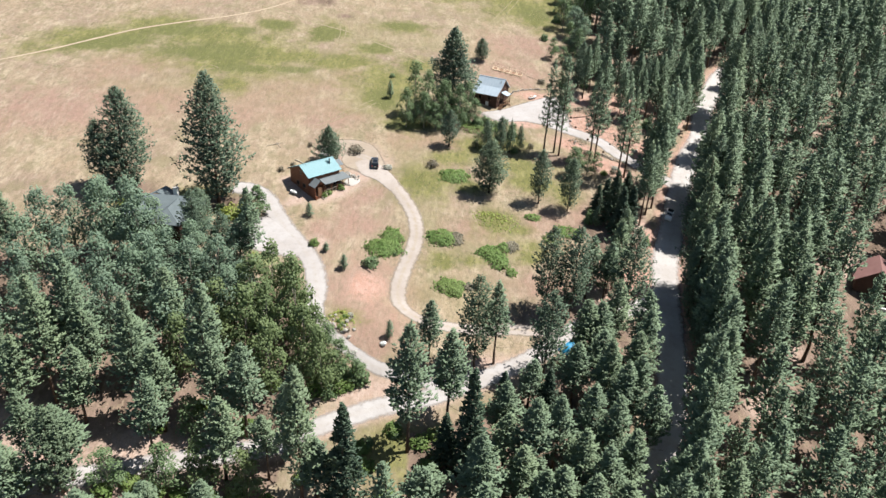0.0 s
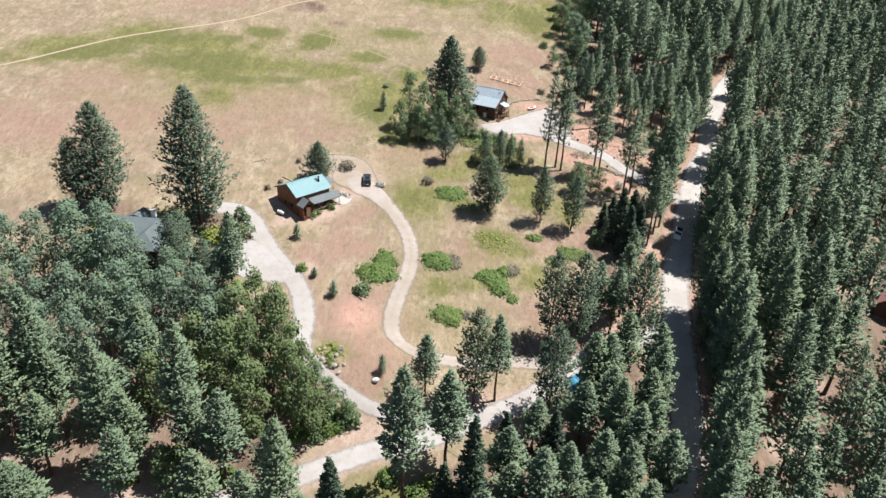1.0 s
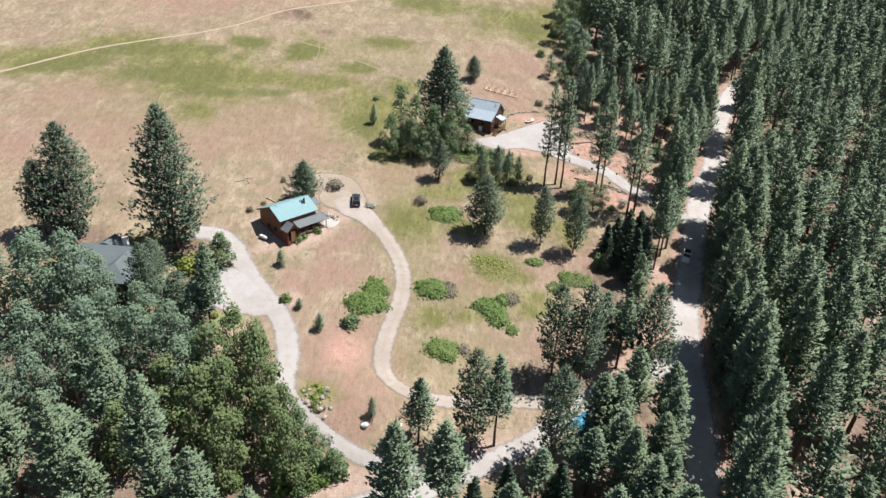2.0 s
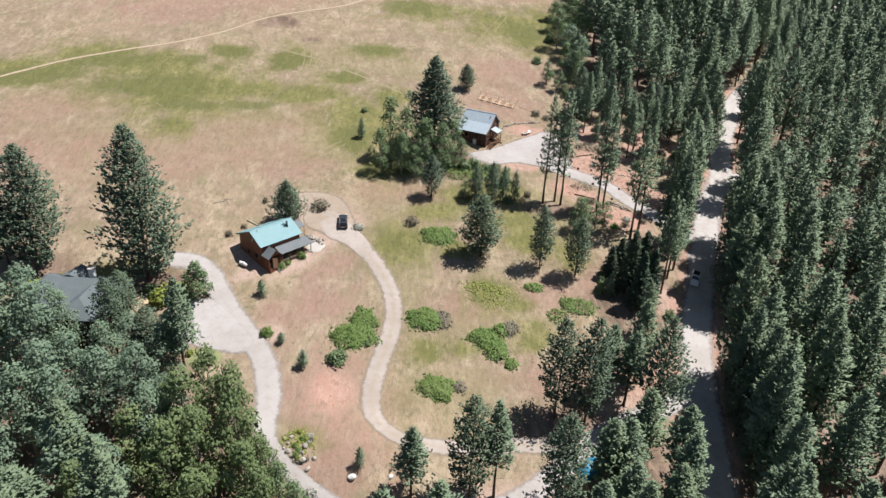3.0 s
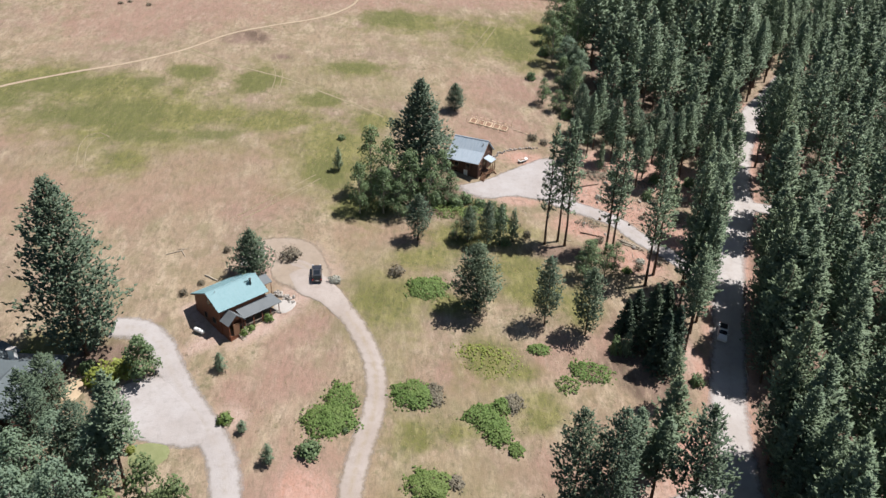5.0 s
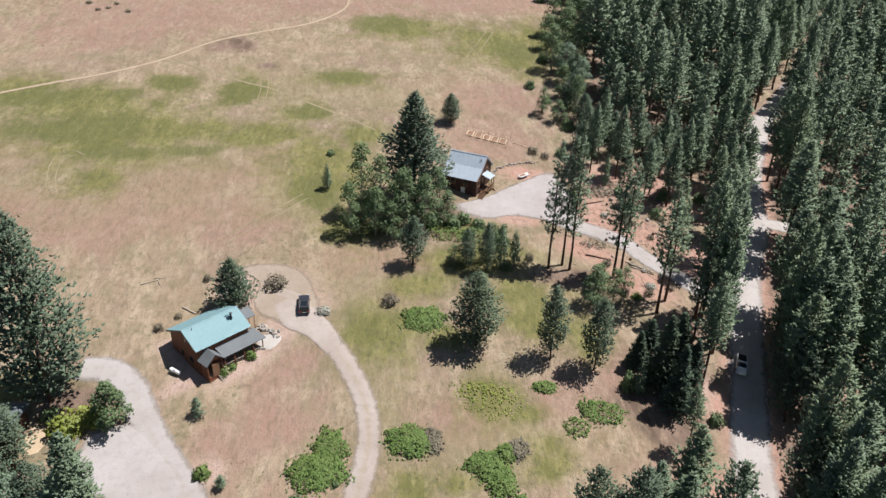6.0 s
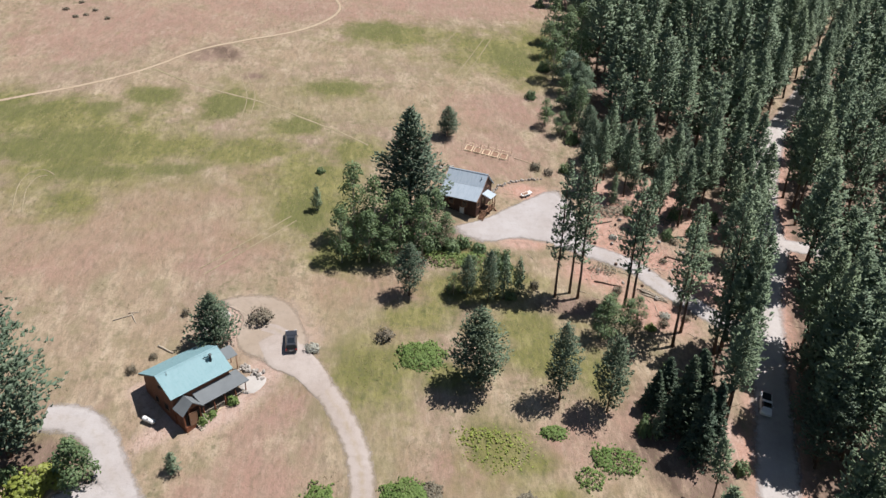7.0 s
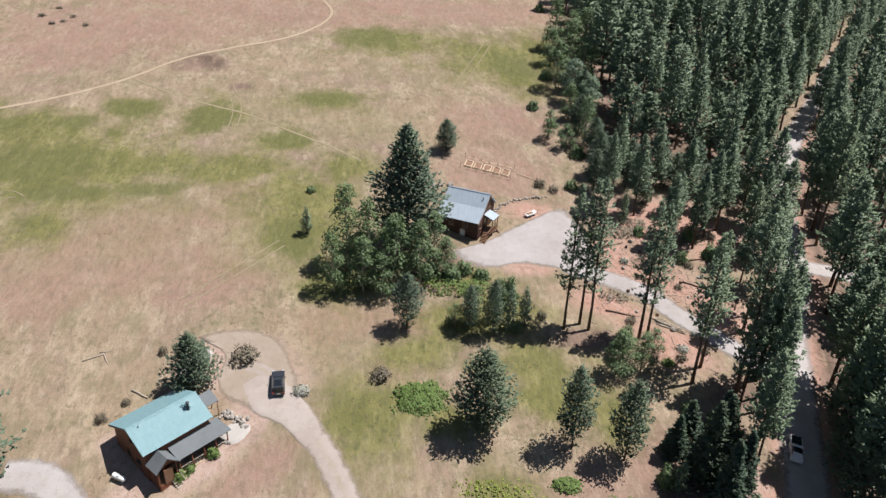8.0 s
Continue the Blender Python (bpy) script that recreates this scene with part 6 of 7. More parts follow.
    for y in (-2.0, 2.0):
        window(house, pose(X - 0.5, y, 2.4, 0, 0, -90), 1.2, 1.1)
    window(house, pose(xm, wy + 0.4, 2.4, 0, 0, 180), 1.8, 1.2)
    door(house, front @ Matrix.Translation((-0.2 + 0.9, 0, 0.2)))
    return house


def red_house():
    m0 = pose(100.6, 137.4, -10.6, 0, 0, -25)
    house = thing("red_roofed_house", "dark house with a dull red roof among the pines", "house", m=m0)
    X, Y, eave, ridge = 4.2, 4.0, 3.6, 6.6

    def gable(z):
        s = max(0.02, min(1.0, (ridge - z) / (ridge - eave)))
        return (-X * s, X * s)
    for y in (-Y, Y):
        part("wall", turned(log_wall(-X, X, -2.5, ridge - 0.02, top=gable), Matrix.Translation((0, y, 0))), DARK_LOG, house)
    for x in (-X, X):
        part("wall", turned(log_wall(-Y, Y, -2.5, eave), Matrix.Translation((x, 0, 0)) @ pose(0, 0, 0, 0, 0, 90)), DARK_LOG, house)
    e, o = 0.6, 0.6
    dz = e * (ridge - eave) / X
    part("roof_slope", roof_slope((-X - e, Y + o, eave - dz + 0.15), (-X - e, -Y - o, eave - dz + 0.15), (0, -Y - o, ridge + 0.15), (0, Y + o, ridge + 0.15), 0.14), RED_ROOF, house)
    part("roof_slope", roof_slope((X + e, -Y - o, eave - dz + 0.15), (X + e, Y + o, eave - dz + 0.15), (0, Y + o, ridge + 0.15), (0, -Y - o, ridge + 0.15), 0.14), RED_ROOF, house)
    part("side_roof", roof_slope((X + 4.2, -2.5, 2.6), (X + 4.2, 3.0, 2.6), (X - 0.1, 3.0, 4.0), (X - 0.1, -2.5, 4.0), 0.12), RED_ROOF, house)
    for y in (-2.2, 2.7):
        part("post", Shape().box(X + 3.9, X + 4.05, y, y + 0.15, -2.0, 2.65), TRIM, house)
    part("white_bench", Shape().box(1.2, 5.4, -Y - 3.4, -Y - 2.8, -1.2, -0.7), WHITE, house, "white-painted deck rail")
    window(house, pose(0, -Y - 0.1, 1.6, 0, 0, 180), 1.4, 1.2)
    return house


teal_cabin()
timber_house()
grey_house()
red_house()


# ---- vehicles ----
def vehicle(name, label, m, paint, roof_rack=True, length=4.75, width=1.9, height=1.72, pickup=False):
    ob = thing(name, label, "car", m=m)
    h, w, front, rear = height, width / 2, length / 2, -length / 2
    # lower body: outline seen from the side, x forward
    side = [(rear, 0.42), (rear + 0.05, 0.95), (rear + 0.1, 1.02), (front - 1.35, 1.05), (front - 0.2, 0.92), (front, 0.72), (front, 0.4), (front - 0.25, 0.28), (rear + 0.2, 0.28)]
    body = part("body", Shape().prism([(x, -w, z) for x, z in side], (0, 0, 0), (0, 2 * w, 0)), paint, ob, bevel=0.06)
    back = rear + (1.9 if pickup else 0.12)
    top = [(back, 1.0), (back + (0.12 if pickup else 0.28), h - 0.06), (back + 0.5, h), (front - 2.15, h), (front - 1.95, h - 0.06), (front - 1.25, 1.03)]
    s = Shape()
    n = len(top)
    low = [(x, -w * (0.97 if z < 1.1 else 0.8), z) for x, z in top]
    high = [(x, w * (0.97 if z < 1.1 else 0.8), z) for x, z in top]
    s.add(low + high, [tuple(range(n))[::-1], tuple(range(n, 2 * n)), *[(i, (i + 1) % n, (i + 1) % n + n, i + n) for i in range(n)]])
    cab = part("cabin", s, paint, ob, bevel=0.04)
    a, b = Vector((front - 1.27, 0, 1.06)), Vector((front - 1.9, 0, h - 0.09))
    part("windscreen", Shape().slab((a.x + 0.03, -w * 0.86, a.z), (a.x + 0.03, w * 0.86, a.z), (b.x + 0.04, w * 0.72, b.z), (b.x + 0.04, -w * 0.72, b.z), 0.02), GLASS_DARK, ob)
    part("rear_window", Shape().slab((back - 0.01, w * 0.84, 1.08), (back - 0.01, -w * 0.84, 1.08), (back + 0.24, -w * 0.72, h - 0.12), (back + 0.24, w * 0.72, h - 0.12), 0.02), GLASS_DARK, ob)
    for sgn in (-1, 1):
        for x0, x1 in ((back + 0.3, back + 1.2), (back + 1.28, back + 2.1), (back + 2.16, front - 1.75)):
            if x1 - x0 < 0.2:
                continue
            y0, y1 = sgn * w * 0.955, sgn * w * 0.83
            q = [(x0, y0, 1.1), (x1, y0, 1.1), (min(x1, front - 2.0), y1, h - 0.14), (x0 + 0.05, y1, h - 0.14)]
            part("side_window", Shape().slab(*(q if sgn < 0 else q[::-1]), 0.02), GLASS_DARK, cab)
        part("mirror", Shape().box(front - 1.62, front - 1.5, sgn * (w + 0.02), sgn * (w + 0.2), 1.02, 1.16), paint, ob, bevel=0.02)
        part("headlight", Shape().box(front - 0.12, front + 0.015, sgn * w * 0.6, sgn * w * 0.93, 0.66, 0.8), LAMP_CLEAR, ob)
        part("tail_light", Shape().box(rear - 0.015, rear + 0.08, sgn * w * 0.72, sgn * w * 0.95, 0.78, 1.0), LAMP_RED, ob)
        for x in (front - 0.92, rear + 0.95):
            wheel = part("wheel", Shape().tube([(x, sgn * (w - 0.24), 0.36), (x, sgn * (w - 0.2), 0.36), (x, sgn * (w - 0.03), 0.36), (x, sgn * (w + 0.01), 0.36)], [0.33, 0.37, 0.37, 0.33], 18), RUBBER, ob)
            part("rim", Shape().tube([(x, sgn * (w - 0.02), 0.36), (x, sgn * (w + 0.02), 0.36)], [0.24, 0.2], 14), METAL, wheel)
        if roof_rack and not pickup:
            part("roof_rail", Shape().tube([(back + 0.55, sgn * w * 0.7, h + 0.05), (front - 2.3, sgn * w * 0.7, h + 0.05)], [0.025, 0.025], 6), METAL, ob)
    if not pickup:
        part("roof_glass", Shape().box(front - 3.4, front - 2.35, -w * 0.55, w * 0.55, h + 0.003, h + 0.02), GLASS_DARK, ob)
    else:
        part("load_bed", Shape().box(rear + 0.15, back - 0.1, -w * 0.85, w * 0.85, 1.03, 1.05), RUBBER, ob)
    part("number_plate", Shape().box(rear - 0.02, rear + 0.01, -0.26, 0.26, 0.6, 0.74), WHITE, ob)
    return ob


def on_slope(x, y, turn, lift=0.0):
    """A pose that stands on the land and leans with it; local x points along turn."""
    e = 0.5
    n = Vector((-(land_at(x + e, y) - land_at(x - e, y)), -(land_at(x, y + e) - land_at(x, y - e)), 2 * e)).normalized()
    fwd = Vector((math.cos(radians(turn)), math.sin(radians(turn)), 0))
    side = n.cross(fwd).normalized()
    fwd = side.cross(n)
    m = Matrix((fwd, side, n)).transposed().to_4x4()
    m.translation = (x, y, land_at(x, y) + lift)
    return m


vehicle("suv", "dark grey sport utility car parked on the gravel", on_slope(-16.2, 164.2, 97, 0.11), CAR_DARK, length=4.1, width=1.78, height=1.62)
vehicle("pickup_truck", "white pickup truck on the gravel forest road", on_slope(57.0, 154.6, -112, 0.1), CAR_WHITE, pickup=True, length=4.3, width=1.65, height=1.55)


# ---- things round the cabin ----
def propane_tank():
    ob = thing("propane_tank", "white horizontal propane tank beside the cabin", "gas tank", m=on_slope(-33.9, 149.9, -25) @ Matrix.Scale(0.74, 4))
    r, l = 0.48, 1.0
    pts = [(-l - 0.32 * math.cos(k * math.pi / 8), 0, 0.75) for k in range(5)] + [(l + 0.32 * math.sin(k * math.pi / 8), 0, 0.75) for k in range(5)]
    rad = [max(0.03, r * math.sin(k * math.pi / 8)) for k in range(5)] + [max(0.03, r * math.cos(k * math.pi / 8)) for k in range(5)]
    part("tank", Shape().tube(pts, rad, 18), WHITE, ob, smooth=True)
    part("dome", Shape().tube([(0, 0, 1.18), (0, 0, 1.34), (0, 0, 1.4)], [0.2, 0.2, 0.12], 12), WHITE, ob)
    for x in (-0.75, 0.75):
        part("foot", Shape().box(x - 0.08, x + 0.08, -0.4, 0.4, -0.1, 0.36), CONCRETE, ob)
    return ob


propane_tank()


def rock(seed, size):
    r = np.random.default_rng(seed)
    bm = bmesh.new()
    bmesh.ops.create_icosphere(bm, subdivisions=2, radius=size / 2)
    for v in bm.verts:
        k = 1 + 0.35 * noise.noise(v.co * (2.2 / size) + Vector((seed, 0, 0)))
        v.co = Vector((v.co.x * k, v.co.y * k * 0.85, v.co.z * k * 0.62))
    me = bpy.data.meshes.new("boulder")
    bm.to_mesh(me)
    bm.free()
    me.materials.append(STONE)
    return me


ROCKS = [rock(80 + k, 1.0) for k in range(6)]


def boulder(x, y, size, i, label, group):
    ob = tagged(new("boulder", ROCKS[i % 6]), label, "rock", group)
    ob.matrix_world = Matrix.LocRotScale((x, y, land_at(x, y) + size * 0.12), Euler((0.1 * i, 0.2 * i, i * 1.3)), (size, size, size))
    return ob


# a rockery among weeds beside the west drive
for i, (x, y, size) in enumerate(((-18.6, 112.5, 0.8), (-16.2, 110.7, 1.1), (-16.3, 108.5, 1.4), (-15.4, 107.2, 1.0), (-14.6, 108.7, 0.8), (-18.6, 109.9, 1.0), (-16.9, 109.9, 0.9), (-19.6, 112.2, 0.7), (-19.4, 110.5, 0.6), (-18.9, 111.2, 0.6), (-18.0, 109.2, 0.8), (-16.4, 109.6, 0.6))):
    boulder(x, y, size, i, "rough stone in a weedy rockery beside the driveway", "rockery stones")
r6 = np.random.default_rng(66)
for i in range(30):
    f = i / 29
    boulder(-23.3 + 3.7 * f + r6.normal() * 0.2, 159.3 - 1.7 * f + 0.35 * math.sin(3 * f) + r6.normal() * 0.32, r6.uniform(0.45, 0.95), i, "pale grey landscaping boulder by the cabin patio", "patio boulders")
for i in range(12):
    boulder(-22.0 + r6.normal() * 0.55, 155.1 + r6.normal() * 0.22, r6.uniform(0.3, 0.65), i, "pale grey landscaping boulder by the cabin patio", "patio boulders")
for i in range(9):
    boulder(10.6 + r6.normal() * 1.0, 213.4 + r6.normal() * 0.45, r6.uniform(0.6, 1.1), i, "pale stone in a heap behind the timber house", "stone heap")
for i in range(26):
    a = i / 25
    x, y = np.array([19.6, 204.6]) * (1 - a) ** 2 + 2 * a * (1 - a) * np.array([22.5, 210.3]) + a * a * np.array([31.0, 210.8])
    boulder(x + r6.normal() * 0.12, y + r6.normal() * 0.12, r6.uniform(0.5, 0.85), i, "boulder in the curved retaining row above the yard", "retaining boulders")
for k, (x, y, size) in enumerate(((-8.8, 106.4, 1.5), (-3.2, 107.1, 0.9))):
    pale = boulder(x, y, size, 2 + k, "white boulder on bare reddish ground", "pale boulders")
    pale.data = pale.data.copy()
    pale.data.materials[0] = WHITE
for i, (x, y) in enumerate(((46, 195), (50, 191), (55, 189), (52, 184), (42, 181), (47, 176), (38, 194), (58, 178), (60, 187), (44, 199), (36, 184), (53, 197), (64, 199), (41, 190), (49, 202))):
    boulder(x + r6.normal(), y + r6.normal(), r6.uniform(0.5, 1.1), i, "loose pale boulder on bare orange soil", "loose boulders")
yard("patio", [(-22.8, 156.3), (-21.9, 157.8), (-20.6, 157.9), (-19.3, 157.7), (-19.4, 156.6), (-20.6, 155.1), (-22.1, 155.2)], CONCRETE, "pale concrete patio at the end of the porch", 0.16, "patio")
yard("slab_back", [(-30.5, 166.5), (-29.4, 169.6), (-27.2, 170.6), (-26.4, 168.6), (-28.4, 166.2)], CONCRETE, "pale bare pad behind the cabin's pine", 0.08, "slab")


def log_piece(x, y, turn, length, r, label, group, up=0.0, mat=DEAD_WOOD):
    s = Shape().tube([(-length / 2, 0, r * 0.8), (-length / 6, r * 0.3, r * 0.95), (length / 6, -r * 0.2, r * 0.9), (length / 2, 0, r * 0.7)], [r * 1.05, r, r * 0.9, r * 0.7], 8)
    ob = tagged(new("log", s.mesh("log", mat, True)), label, "log", group)
    ob.matrix_world = on_slope(x, y, turn, up)
    return ob


log_piece(-42.8, 168.6, 30, 3.2, 0.08, "grey weathered log lying in the dry grass", "fallen logs")
log_piece(-41.2, 168.4, -58, 2.4, 0.07, "grey weathered log lying in the dry grass", "fallen logs")
log_piece(-41.6, 169.6, 12, 1.6, 0.06, "grey weathered log lying in the dry grass", "fallen logs")
log_piece(-34.8, 162.4, -28, 2.8, 0.16, "brown weathered log behind the cabin", "fallen logs")
for i in range(7):
    log_piece(45.6 + 0.5 * (i % 4) * 0.5, 177.9 - 0.42 * (i % 4), -30 + r6.normal() * 3, 4.4 + r6.normal() * 0.5, 0.12, "felled log in a pile beside the driveway", "log pile", 0.22 * (i // 4), DEAD_WOOD)
for x, y, t in ((41, 197, 20), (49, 196, -40), (57, 194, 10), (38, 180, -15), (60, 183, 60), (54, 187, -25)):
    log_piece(x, y, t, 4.0 + r6.normal() * 0.8, 0.13, "thin felled log on bare orange soil", "felled logs", 0, BARK)


def stump(x, y, r):
    s = Shape().tube([(0, 0, -0.1), (0, 0, 0.15), (0, 0, 0.42), (0, 0, 0.44)], [r * 1.3, r * 1.05, r, r * 0.9], 9)
    ob = tagged(new("stump", s.mesh("stump", BARK, False)), "cut tree stump on bare orange soil", "stump", "stumps")
    ob.matrix_world = Matrix.Translation((x, y, land_at(x, y)))


for k in range(18):
    stump(r6.uniform(36, 66), r6.uniform(176, 202), r6.uniform(0.18, 0.3))


def litter(count, seed):
    """Twigs and chips left by felling, strewn over the cleared orange soil."""
    r = np.random.default_rng(seed)
    x, y = r.normal(50, 9, count), r.normal(191, 9, count)
    ok = (near_line(BARN_DRIVE, x, y) > 2.4) & (near_line(MAIN_ROAD, x, y) > 3.6) & ~inside([(11, 194), (33, 208), (38, 200), (37, 189), (16, 189)], x, y) & (y > 168)
    s = Shape()
    for a, b in zip(x[ok], y[ok]):
        t, long, w = r.uniform(0, math.tau), r.uniform(0.3, 1.5), r.uniform(0.02, 0.06)
        dx, dy = long / 2 * math.cos(t), long / 2 * math.sin(t)
        s.tube([(a - dx, b - dy, land_at(a - dx, b - dy) + w), (a + dx, b + dy, land_at(a + dx, b + dy) + w + r.uniform(0, 0.15))], [w, w * 0.6], 4)
    return tagged(new("felling_litter", s.mesh("felling_litter", DEAD_WOOD)), "grey-brown twigs and chips strewn over cleared soil", "litter", kind="stuff")


litter(900, 93)


# ---- behind the timber house ----
def garden():
    ob = thing("garden_frame", "row of raised timber garden beds inside thin stakes", "garden bed", m=on_slope(20.2, 219.9, -21))
    for i in range(5):
        x = -4.0 + i * 2.0
        s = Shape()
        for x0, x1, y0, y1 in ((x - 0.8, x + 0.8, -1.1, -0.95), (x - 0.8, x + 0.8, 0.95, 1.1), (x - 0.8, x - 0.65, -0.95, 0.95), (x + 0.65, x + 0.8, -0.95, 0.95)):
            s.box(x0, x1, y0, y1, -0.1, 0.35)
        bed = part("raised_bed", s, TIMBER, ob)
        part("soil", Shape().box(x - 0.65, x + 0.65, -0.95, 0.95, 0.0, 0.24), TRIM, bed, "dark bed soil")
    for i in range(7):
        for y in (-1.8, 1.8):
            part("stake", Shape().tube([(-5.4 + i * 1.8, y, -0.2), (-5.4 + i * 1.8, y, 1.6)], [0.05, 0.04], 6), TIMBER, ob)
    for y in (-1.8, 1.8):
        part("rail", Shape().box(-5.4, 5.4, y - 0.03, y + 0.03, 0.5, 0.58), TIMBER, ob)
    return ob


garden()
log_piece(28.6, 217.4, -28, 5.0, 0.07, "pale timber pole lying on bare ground", "felled logs", 0.02, TIMBER)


def trailer():
    ob = thing("utility_trailer", "small white boat on a trailer at the edge of the yard", "boat", m=on_slope(26.9, 204.9, 32, 0.05) @ Matrix.Scale(0.62, 4))
    side = [(-1.9, 0.95), (1.2, 0.95), (2.2, 1.15), (1.6, 0.6), (-1.8, 0.5)]
    part("hull", Shape().prism([(x, -0.75, z) for x, z in side], (0, 0, 0), (0, 1.5, 0)), WHITE, ob, bevel=0.1)
    part("cockpit", Shape().box(-1.5, 0.9, -0.5, 0.5, 0.96, 1.0), TRIM, ob, "brown seats")
    part("drawbar", Shape().box(-2.2, 3.1, -0.06, 0.06, 0.4, 0.5), METAL, ob)
    for s in (-1, 1):
        part("wheel", Shape().tube([(-0.5, s * 0.85, 0.3), (-0.5, s * 1.02, 0.3)], [0.3, 0.3], 14), RUBBER, ob)
    return ob


trailer()


# ---- beside the grey-roofed house, and under the pines by the lane ----
def fence():
    ob = thing("fence", "short weathered board fence beside the parking area", "fence", m=pose(-43.6, 135.6, land_at(-43.6, 135.6), 0, 0, 98))
    for i in range(4):
        part("post", Shape().box(-2.6 + i * 1.7, -2.48 + i * 1.7, -0.06, 0.06, -1.2, 1.75), DEAD_WOOD, ob)
    for i in range(17):
        x = -2.6 + i * 0.31
        part("board", Shape().box(x, x + 0.27, 0.06, 0.09, -0.9, 1.6 + 0.04 * math.sin(i * 2.1)), DEAD_WOOD, ob)
    return ob


fence()
# a flat tan patch laid in place of the wooden deck
yard("deck_straw", [(-51.5, 137.2), (-50.6, 140.6), (-49.2, 141.0), (-48.2, 138.8), (-48.8, 136.6), (-50.4, 136.2)], DECK_TAN, "flat tan patch for the wooden deck beside the grey-roofed house", 0.14, "mulch")
yard("lawn", [(-38.2, 129.0), (-36.0, 129.6), (-33.6, 129.3), (-33.2, 127.4), (-35.2, 125.8), (-38.0, 126.4)], LAWN, "small bright green watered lawn", 0.1, "lawn")
for k in range(15):
    x, y = -17.2 + r6.uniform(-2.2, 2.2), 110.8 + r6.uniform(-2.6, 2.6)
    kind = ("green", "dry", "yellow", "pale")[k % 4]
    ob, h0, r0 = SHRUB_KINDS[kind]
    w = r6.uniform(0.7, 1.5)
    m = place(ob, x, y, r6.uniform(0, 6), w / 2 / r0, w * 0.6 / h0)
    copy_thing(ob, m).matrix_basis = m


def tarp(x, y, turn, a, b, h, mat, name, label):
    """A sheet thrown over a heap, with folds and a drooping rim."""
    n = 14
    verts, faces = [], []
    for i in range(n):
        for j in range(n):
            u, v = i / (n - 1) * 2 - 1, j / (n - 1) * 2 - 1
            z = h * (1 - max(abs(u), abs(v)) ** 3) + 0.12 * noise.noise((u * 3, v * 3, x))
            verts.append((u * a, v * b, max(0.03, z)))
    faces = np.array([(i * n + j, (i + 1) * n + j, (i + 1) * n + j + 1, i * n + j + 1) for i in range(n - 1) for j in range(n - 1)])
    ob = tagged(new(name, mesh_from(name, np.array(verts), faces, mat, True)), label, "tarpaulin")
    s = ob.modifiers.new("thickness", "SOLIDIFY")
    s.thickness = 0.02
    ob.matrix_world = on_slope(x, y, turn)
    return ob


tarp(27.6, 111.4, 40, 2.4, 1.5, 1.5, BLUE_TARP, "blue_tarp", "bright blue tarpaulin over a heap under the pines")
tarp(25.4, 108.6, 20, 1.5, 1.1, 1.1, TAN_TARP, "tan_tarp", "tan canvas cover over a heap under the pines")


# ---- dry grass over the open meadow ----
def grass(count, seed):
    r = np.random.default_rng(seed)
    x, y = r.uniform(-112, 46, count), r.uniform(100, 300, count)
    ok = np.ones(count, bool)
    for line, reach in ((MAIN_ROAD, 4), (LOWER_ROAD, 3), (WEST_DRIVE, 2.6), (CABIN_DRIVE, 2.2), (BARN_DRIVE, 2.4), (FIELD_PATH, 1.1)):
        ok &= near_line(line, x, y) > reach
    for poly in (WEST_WOOD, SOUTH_WOOD, NORTH_WOOD, [(-20, 104), (-21, 130), (-8, 130), (-8, 104)], [(10, 193), (28, 206), (36, 208), (38, 188), (16, 189)], [(-45, 142), (-36, 141), (-27, 130), (-44, 129)], [(-33, 148), (-21, 160), (-15, 160), (-14, 170), (-30, 172), (-38, 154)]):
        ok &= ~inside(poly, x, y)
    clump = np.array([noise.noise((a * 0.13, b * 0.13, 5.0)) + 0.7 * noise.noise((a * 0.5, b * 0.5, 2.0)) for a, b in zip(x, y)])
    ok &= clump + r.normal(size=count) * 0.2 > 0.2
    x, y = x[ok], y[ok]
    at = np.stack([x, y, land(x, y) + 0.02], -1)
    out = np.tile(np.array([-0.2, 0.1, 0.9]), (len(x), 1))
    v, f = tufts(r, at, r.uniform(0.16, 0.3, len(x)), out, 4, 0.16, 0.5)
    ob = tagged(new("dry_grass", mesh_from("dry_grass", v, f, STRAW)), "tufts of tall dry yellow grass over the meadow", "grass", kind="stuff")
    return ob


grass(110000, 91)



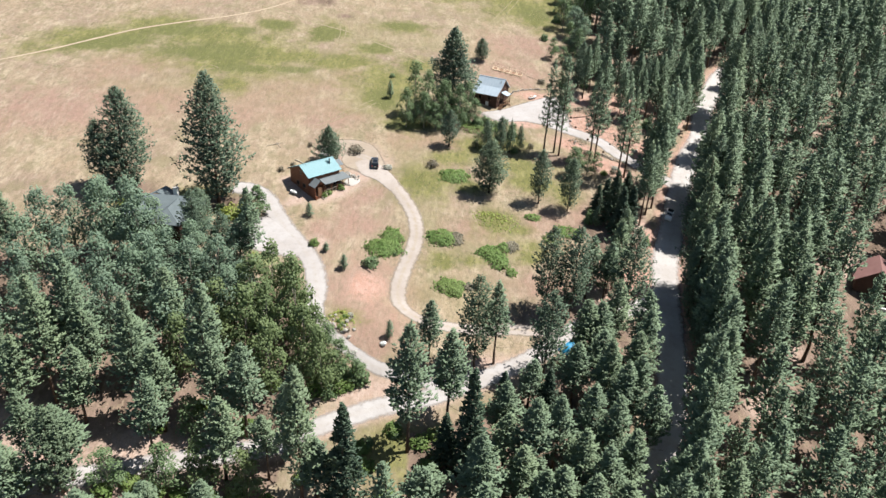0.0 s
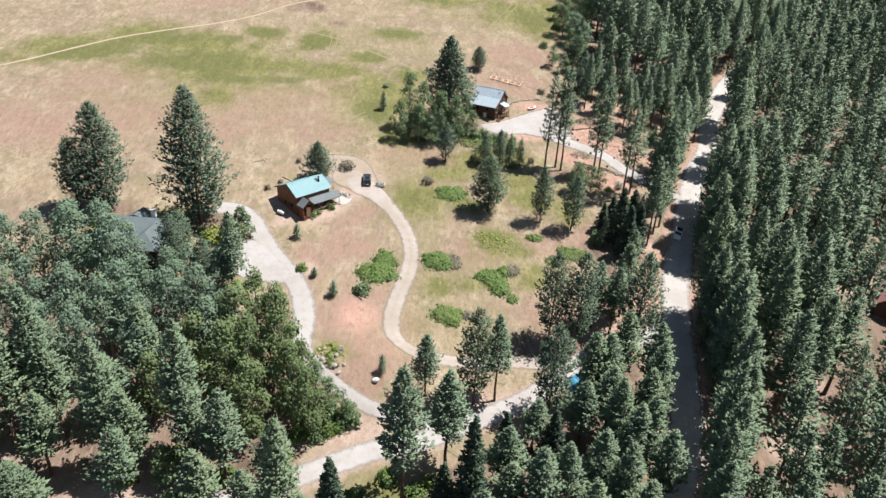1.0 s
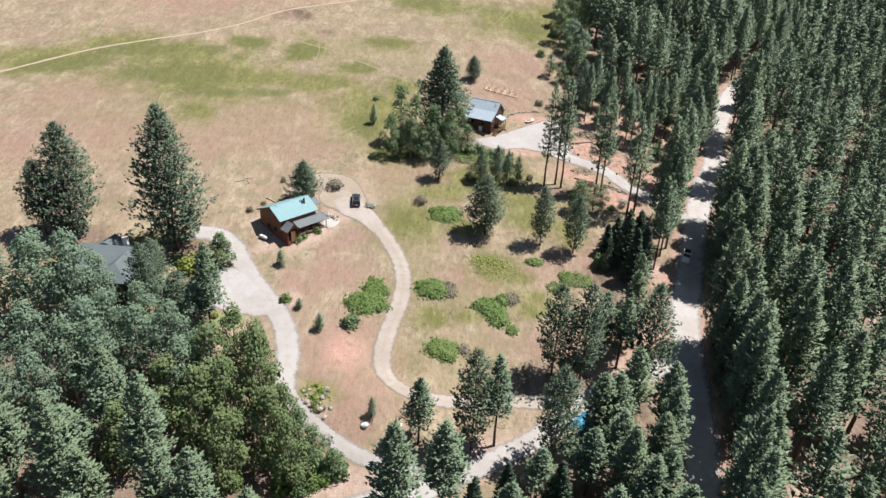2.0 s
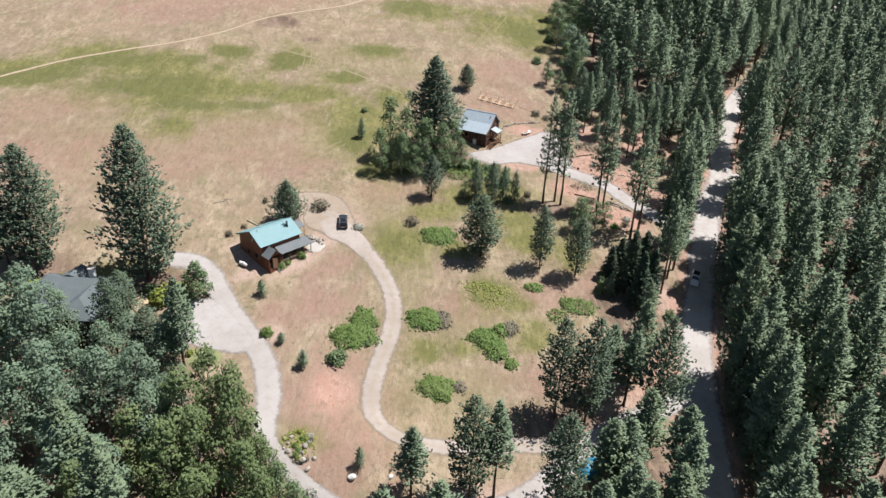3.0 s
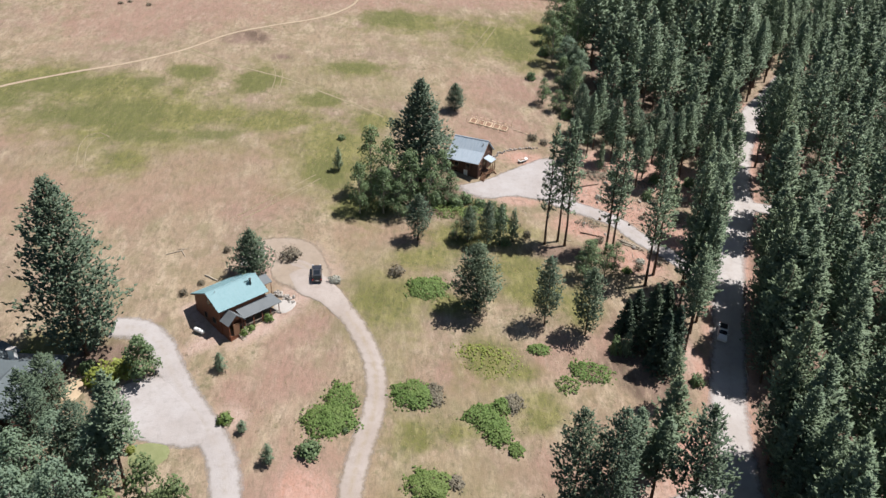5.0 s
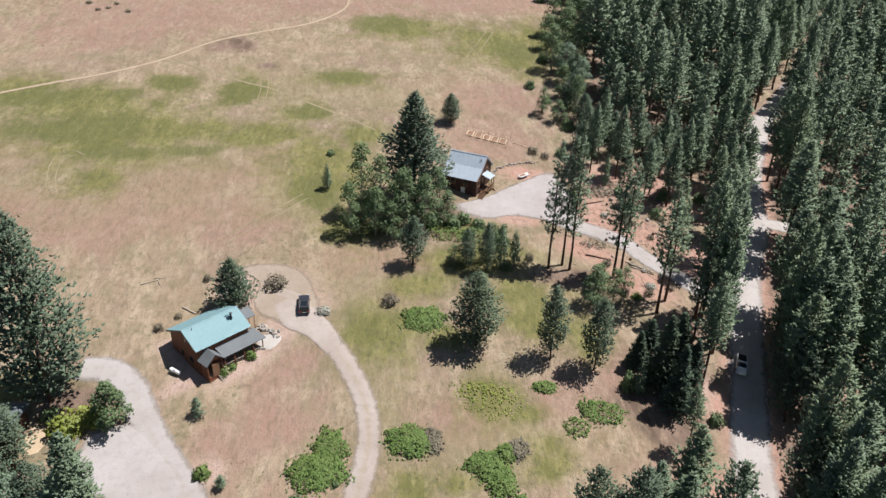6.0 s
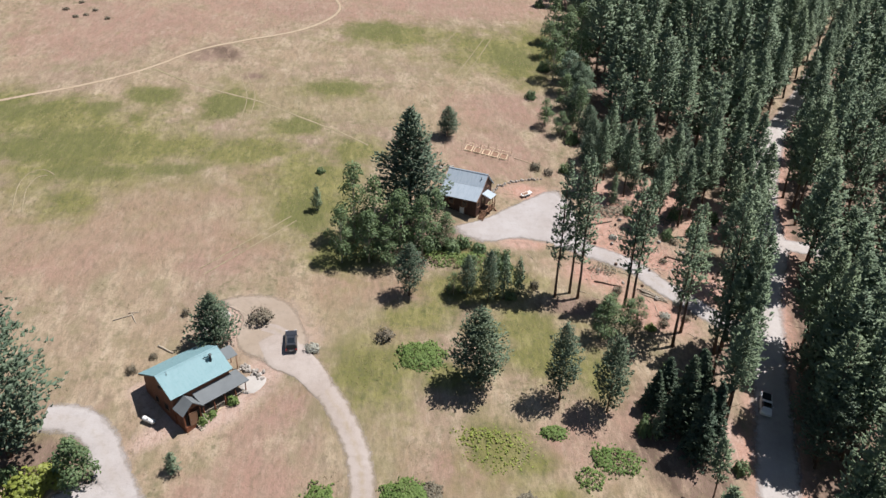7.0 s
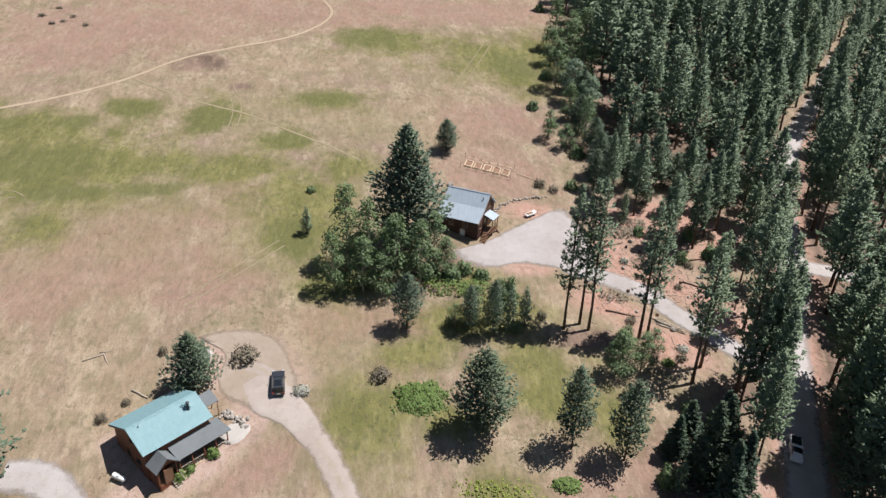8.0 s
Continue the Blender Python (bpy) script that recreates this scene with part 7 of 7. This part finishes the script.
def forest(rows, rng):
    """The woods further off, as one joined mass of crowns and one of trunks."""
    makers = []
    for k in range(10):
        r, far = np.random.default_rng(70 + k), k > 5
        start = (0.26, 0.2, 0.4, 0.22, 0.34, 0.16)[k % 6]
        v, f = pine_crown(r, 22, 3.0, start, 84 if far else 116, 10, "broad" if k % 3 == 1 else "pine", 0.78 if far else 0.6)
        s = trunk_shape(r, 22, 0.22, bare=start)
        tv, tf = np.array(s.v), np.array([q for q in s.f if len(q) == 4])
        makers.append((v, f, tv, tf))
    cv, cf, tv, tf, nc, nt = [], [], [], [], 0, 0
    for x, y, h, w in rows:
        v, f, a, b = makers[rng.integers(6) if y < 225 else 6 + rng.integers(4)]
        t, z = rng.uniform(0, math.tau), land_at(x, y)
        turn = np.array([[math.cos(t), math.sin(t), 0], [-math.sin(t), math.cos(t), 0], [0, 0, 1]])
        scale, move = np.array([w / 6, w / 6, h / 22]), np.array([x, y, z])
        cv.append(v @ turn * scale + move)
        cf.append(f + nc)
        tv.append(a @ turn * scale + move)
        tf.append(b + nt)
        nc, nt = nc + len(v), nt + len(a)
    ob = thing("pine_forest", "dense dark green forest of tall ponderosa pines", "forest", kind="stuff")
    part("crowns", mesh_from("crowns", np.concatenate(cv), np.concatenate(cf), NEEDLES), NEEDLES, ob)
    part("trunks", mesh_from("trunks", np.concatenate(tv), np.concatenate(tf), BARK, True), BARK, ob)
    for o in ob.children:
        o["kind"] = "stuff"
    return ob


# the trees at the wood's edges stand singly, those behind them are one mass
def rank(r):
    x, y = np.array([r[0]]), np.array([r[1]])
    return float(min(near_line(MAIN_ROAD, x, y)[0], near_line(LOWER_ROAD, x, y)[0])) + 0.02 * r[1] + (0 if r[0] < road_x(r[1]) else 4)


pines = sorted([r for r in woods if not r[4]], key=rank)
singles, mass = pines[:60], pines[60:]
order = "abcd"
planted({k: (copy_thing(PINE_KINDS[k][0], Matrix()), 22, 3.0) for k in order}, [(x, y, h, w, order[i % 4]) for i, (x, y, h, w, _) in enumerate(singles)], rng)
forest([r[:4] for r in mass], rng)
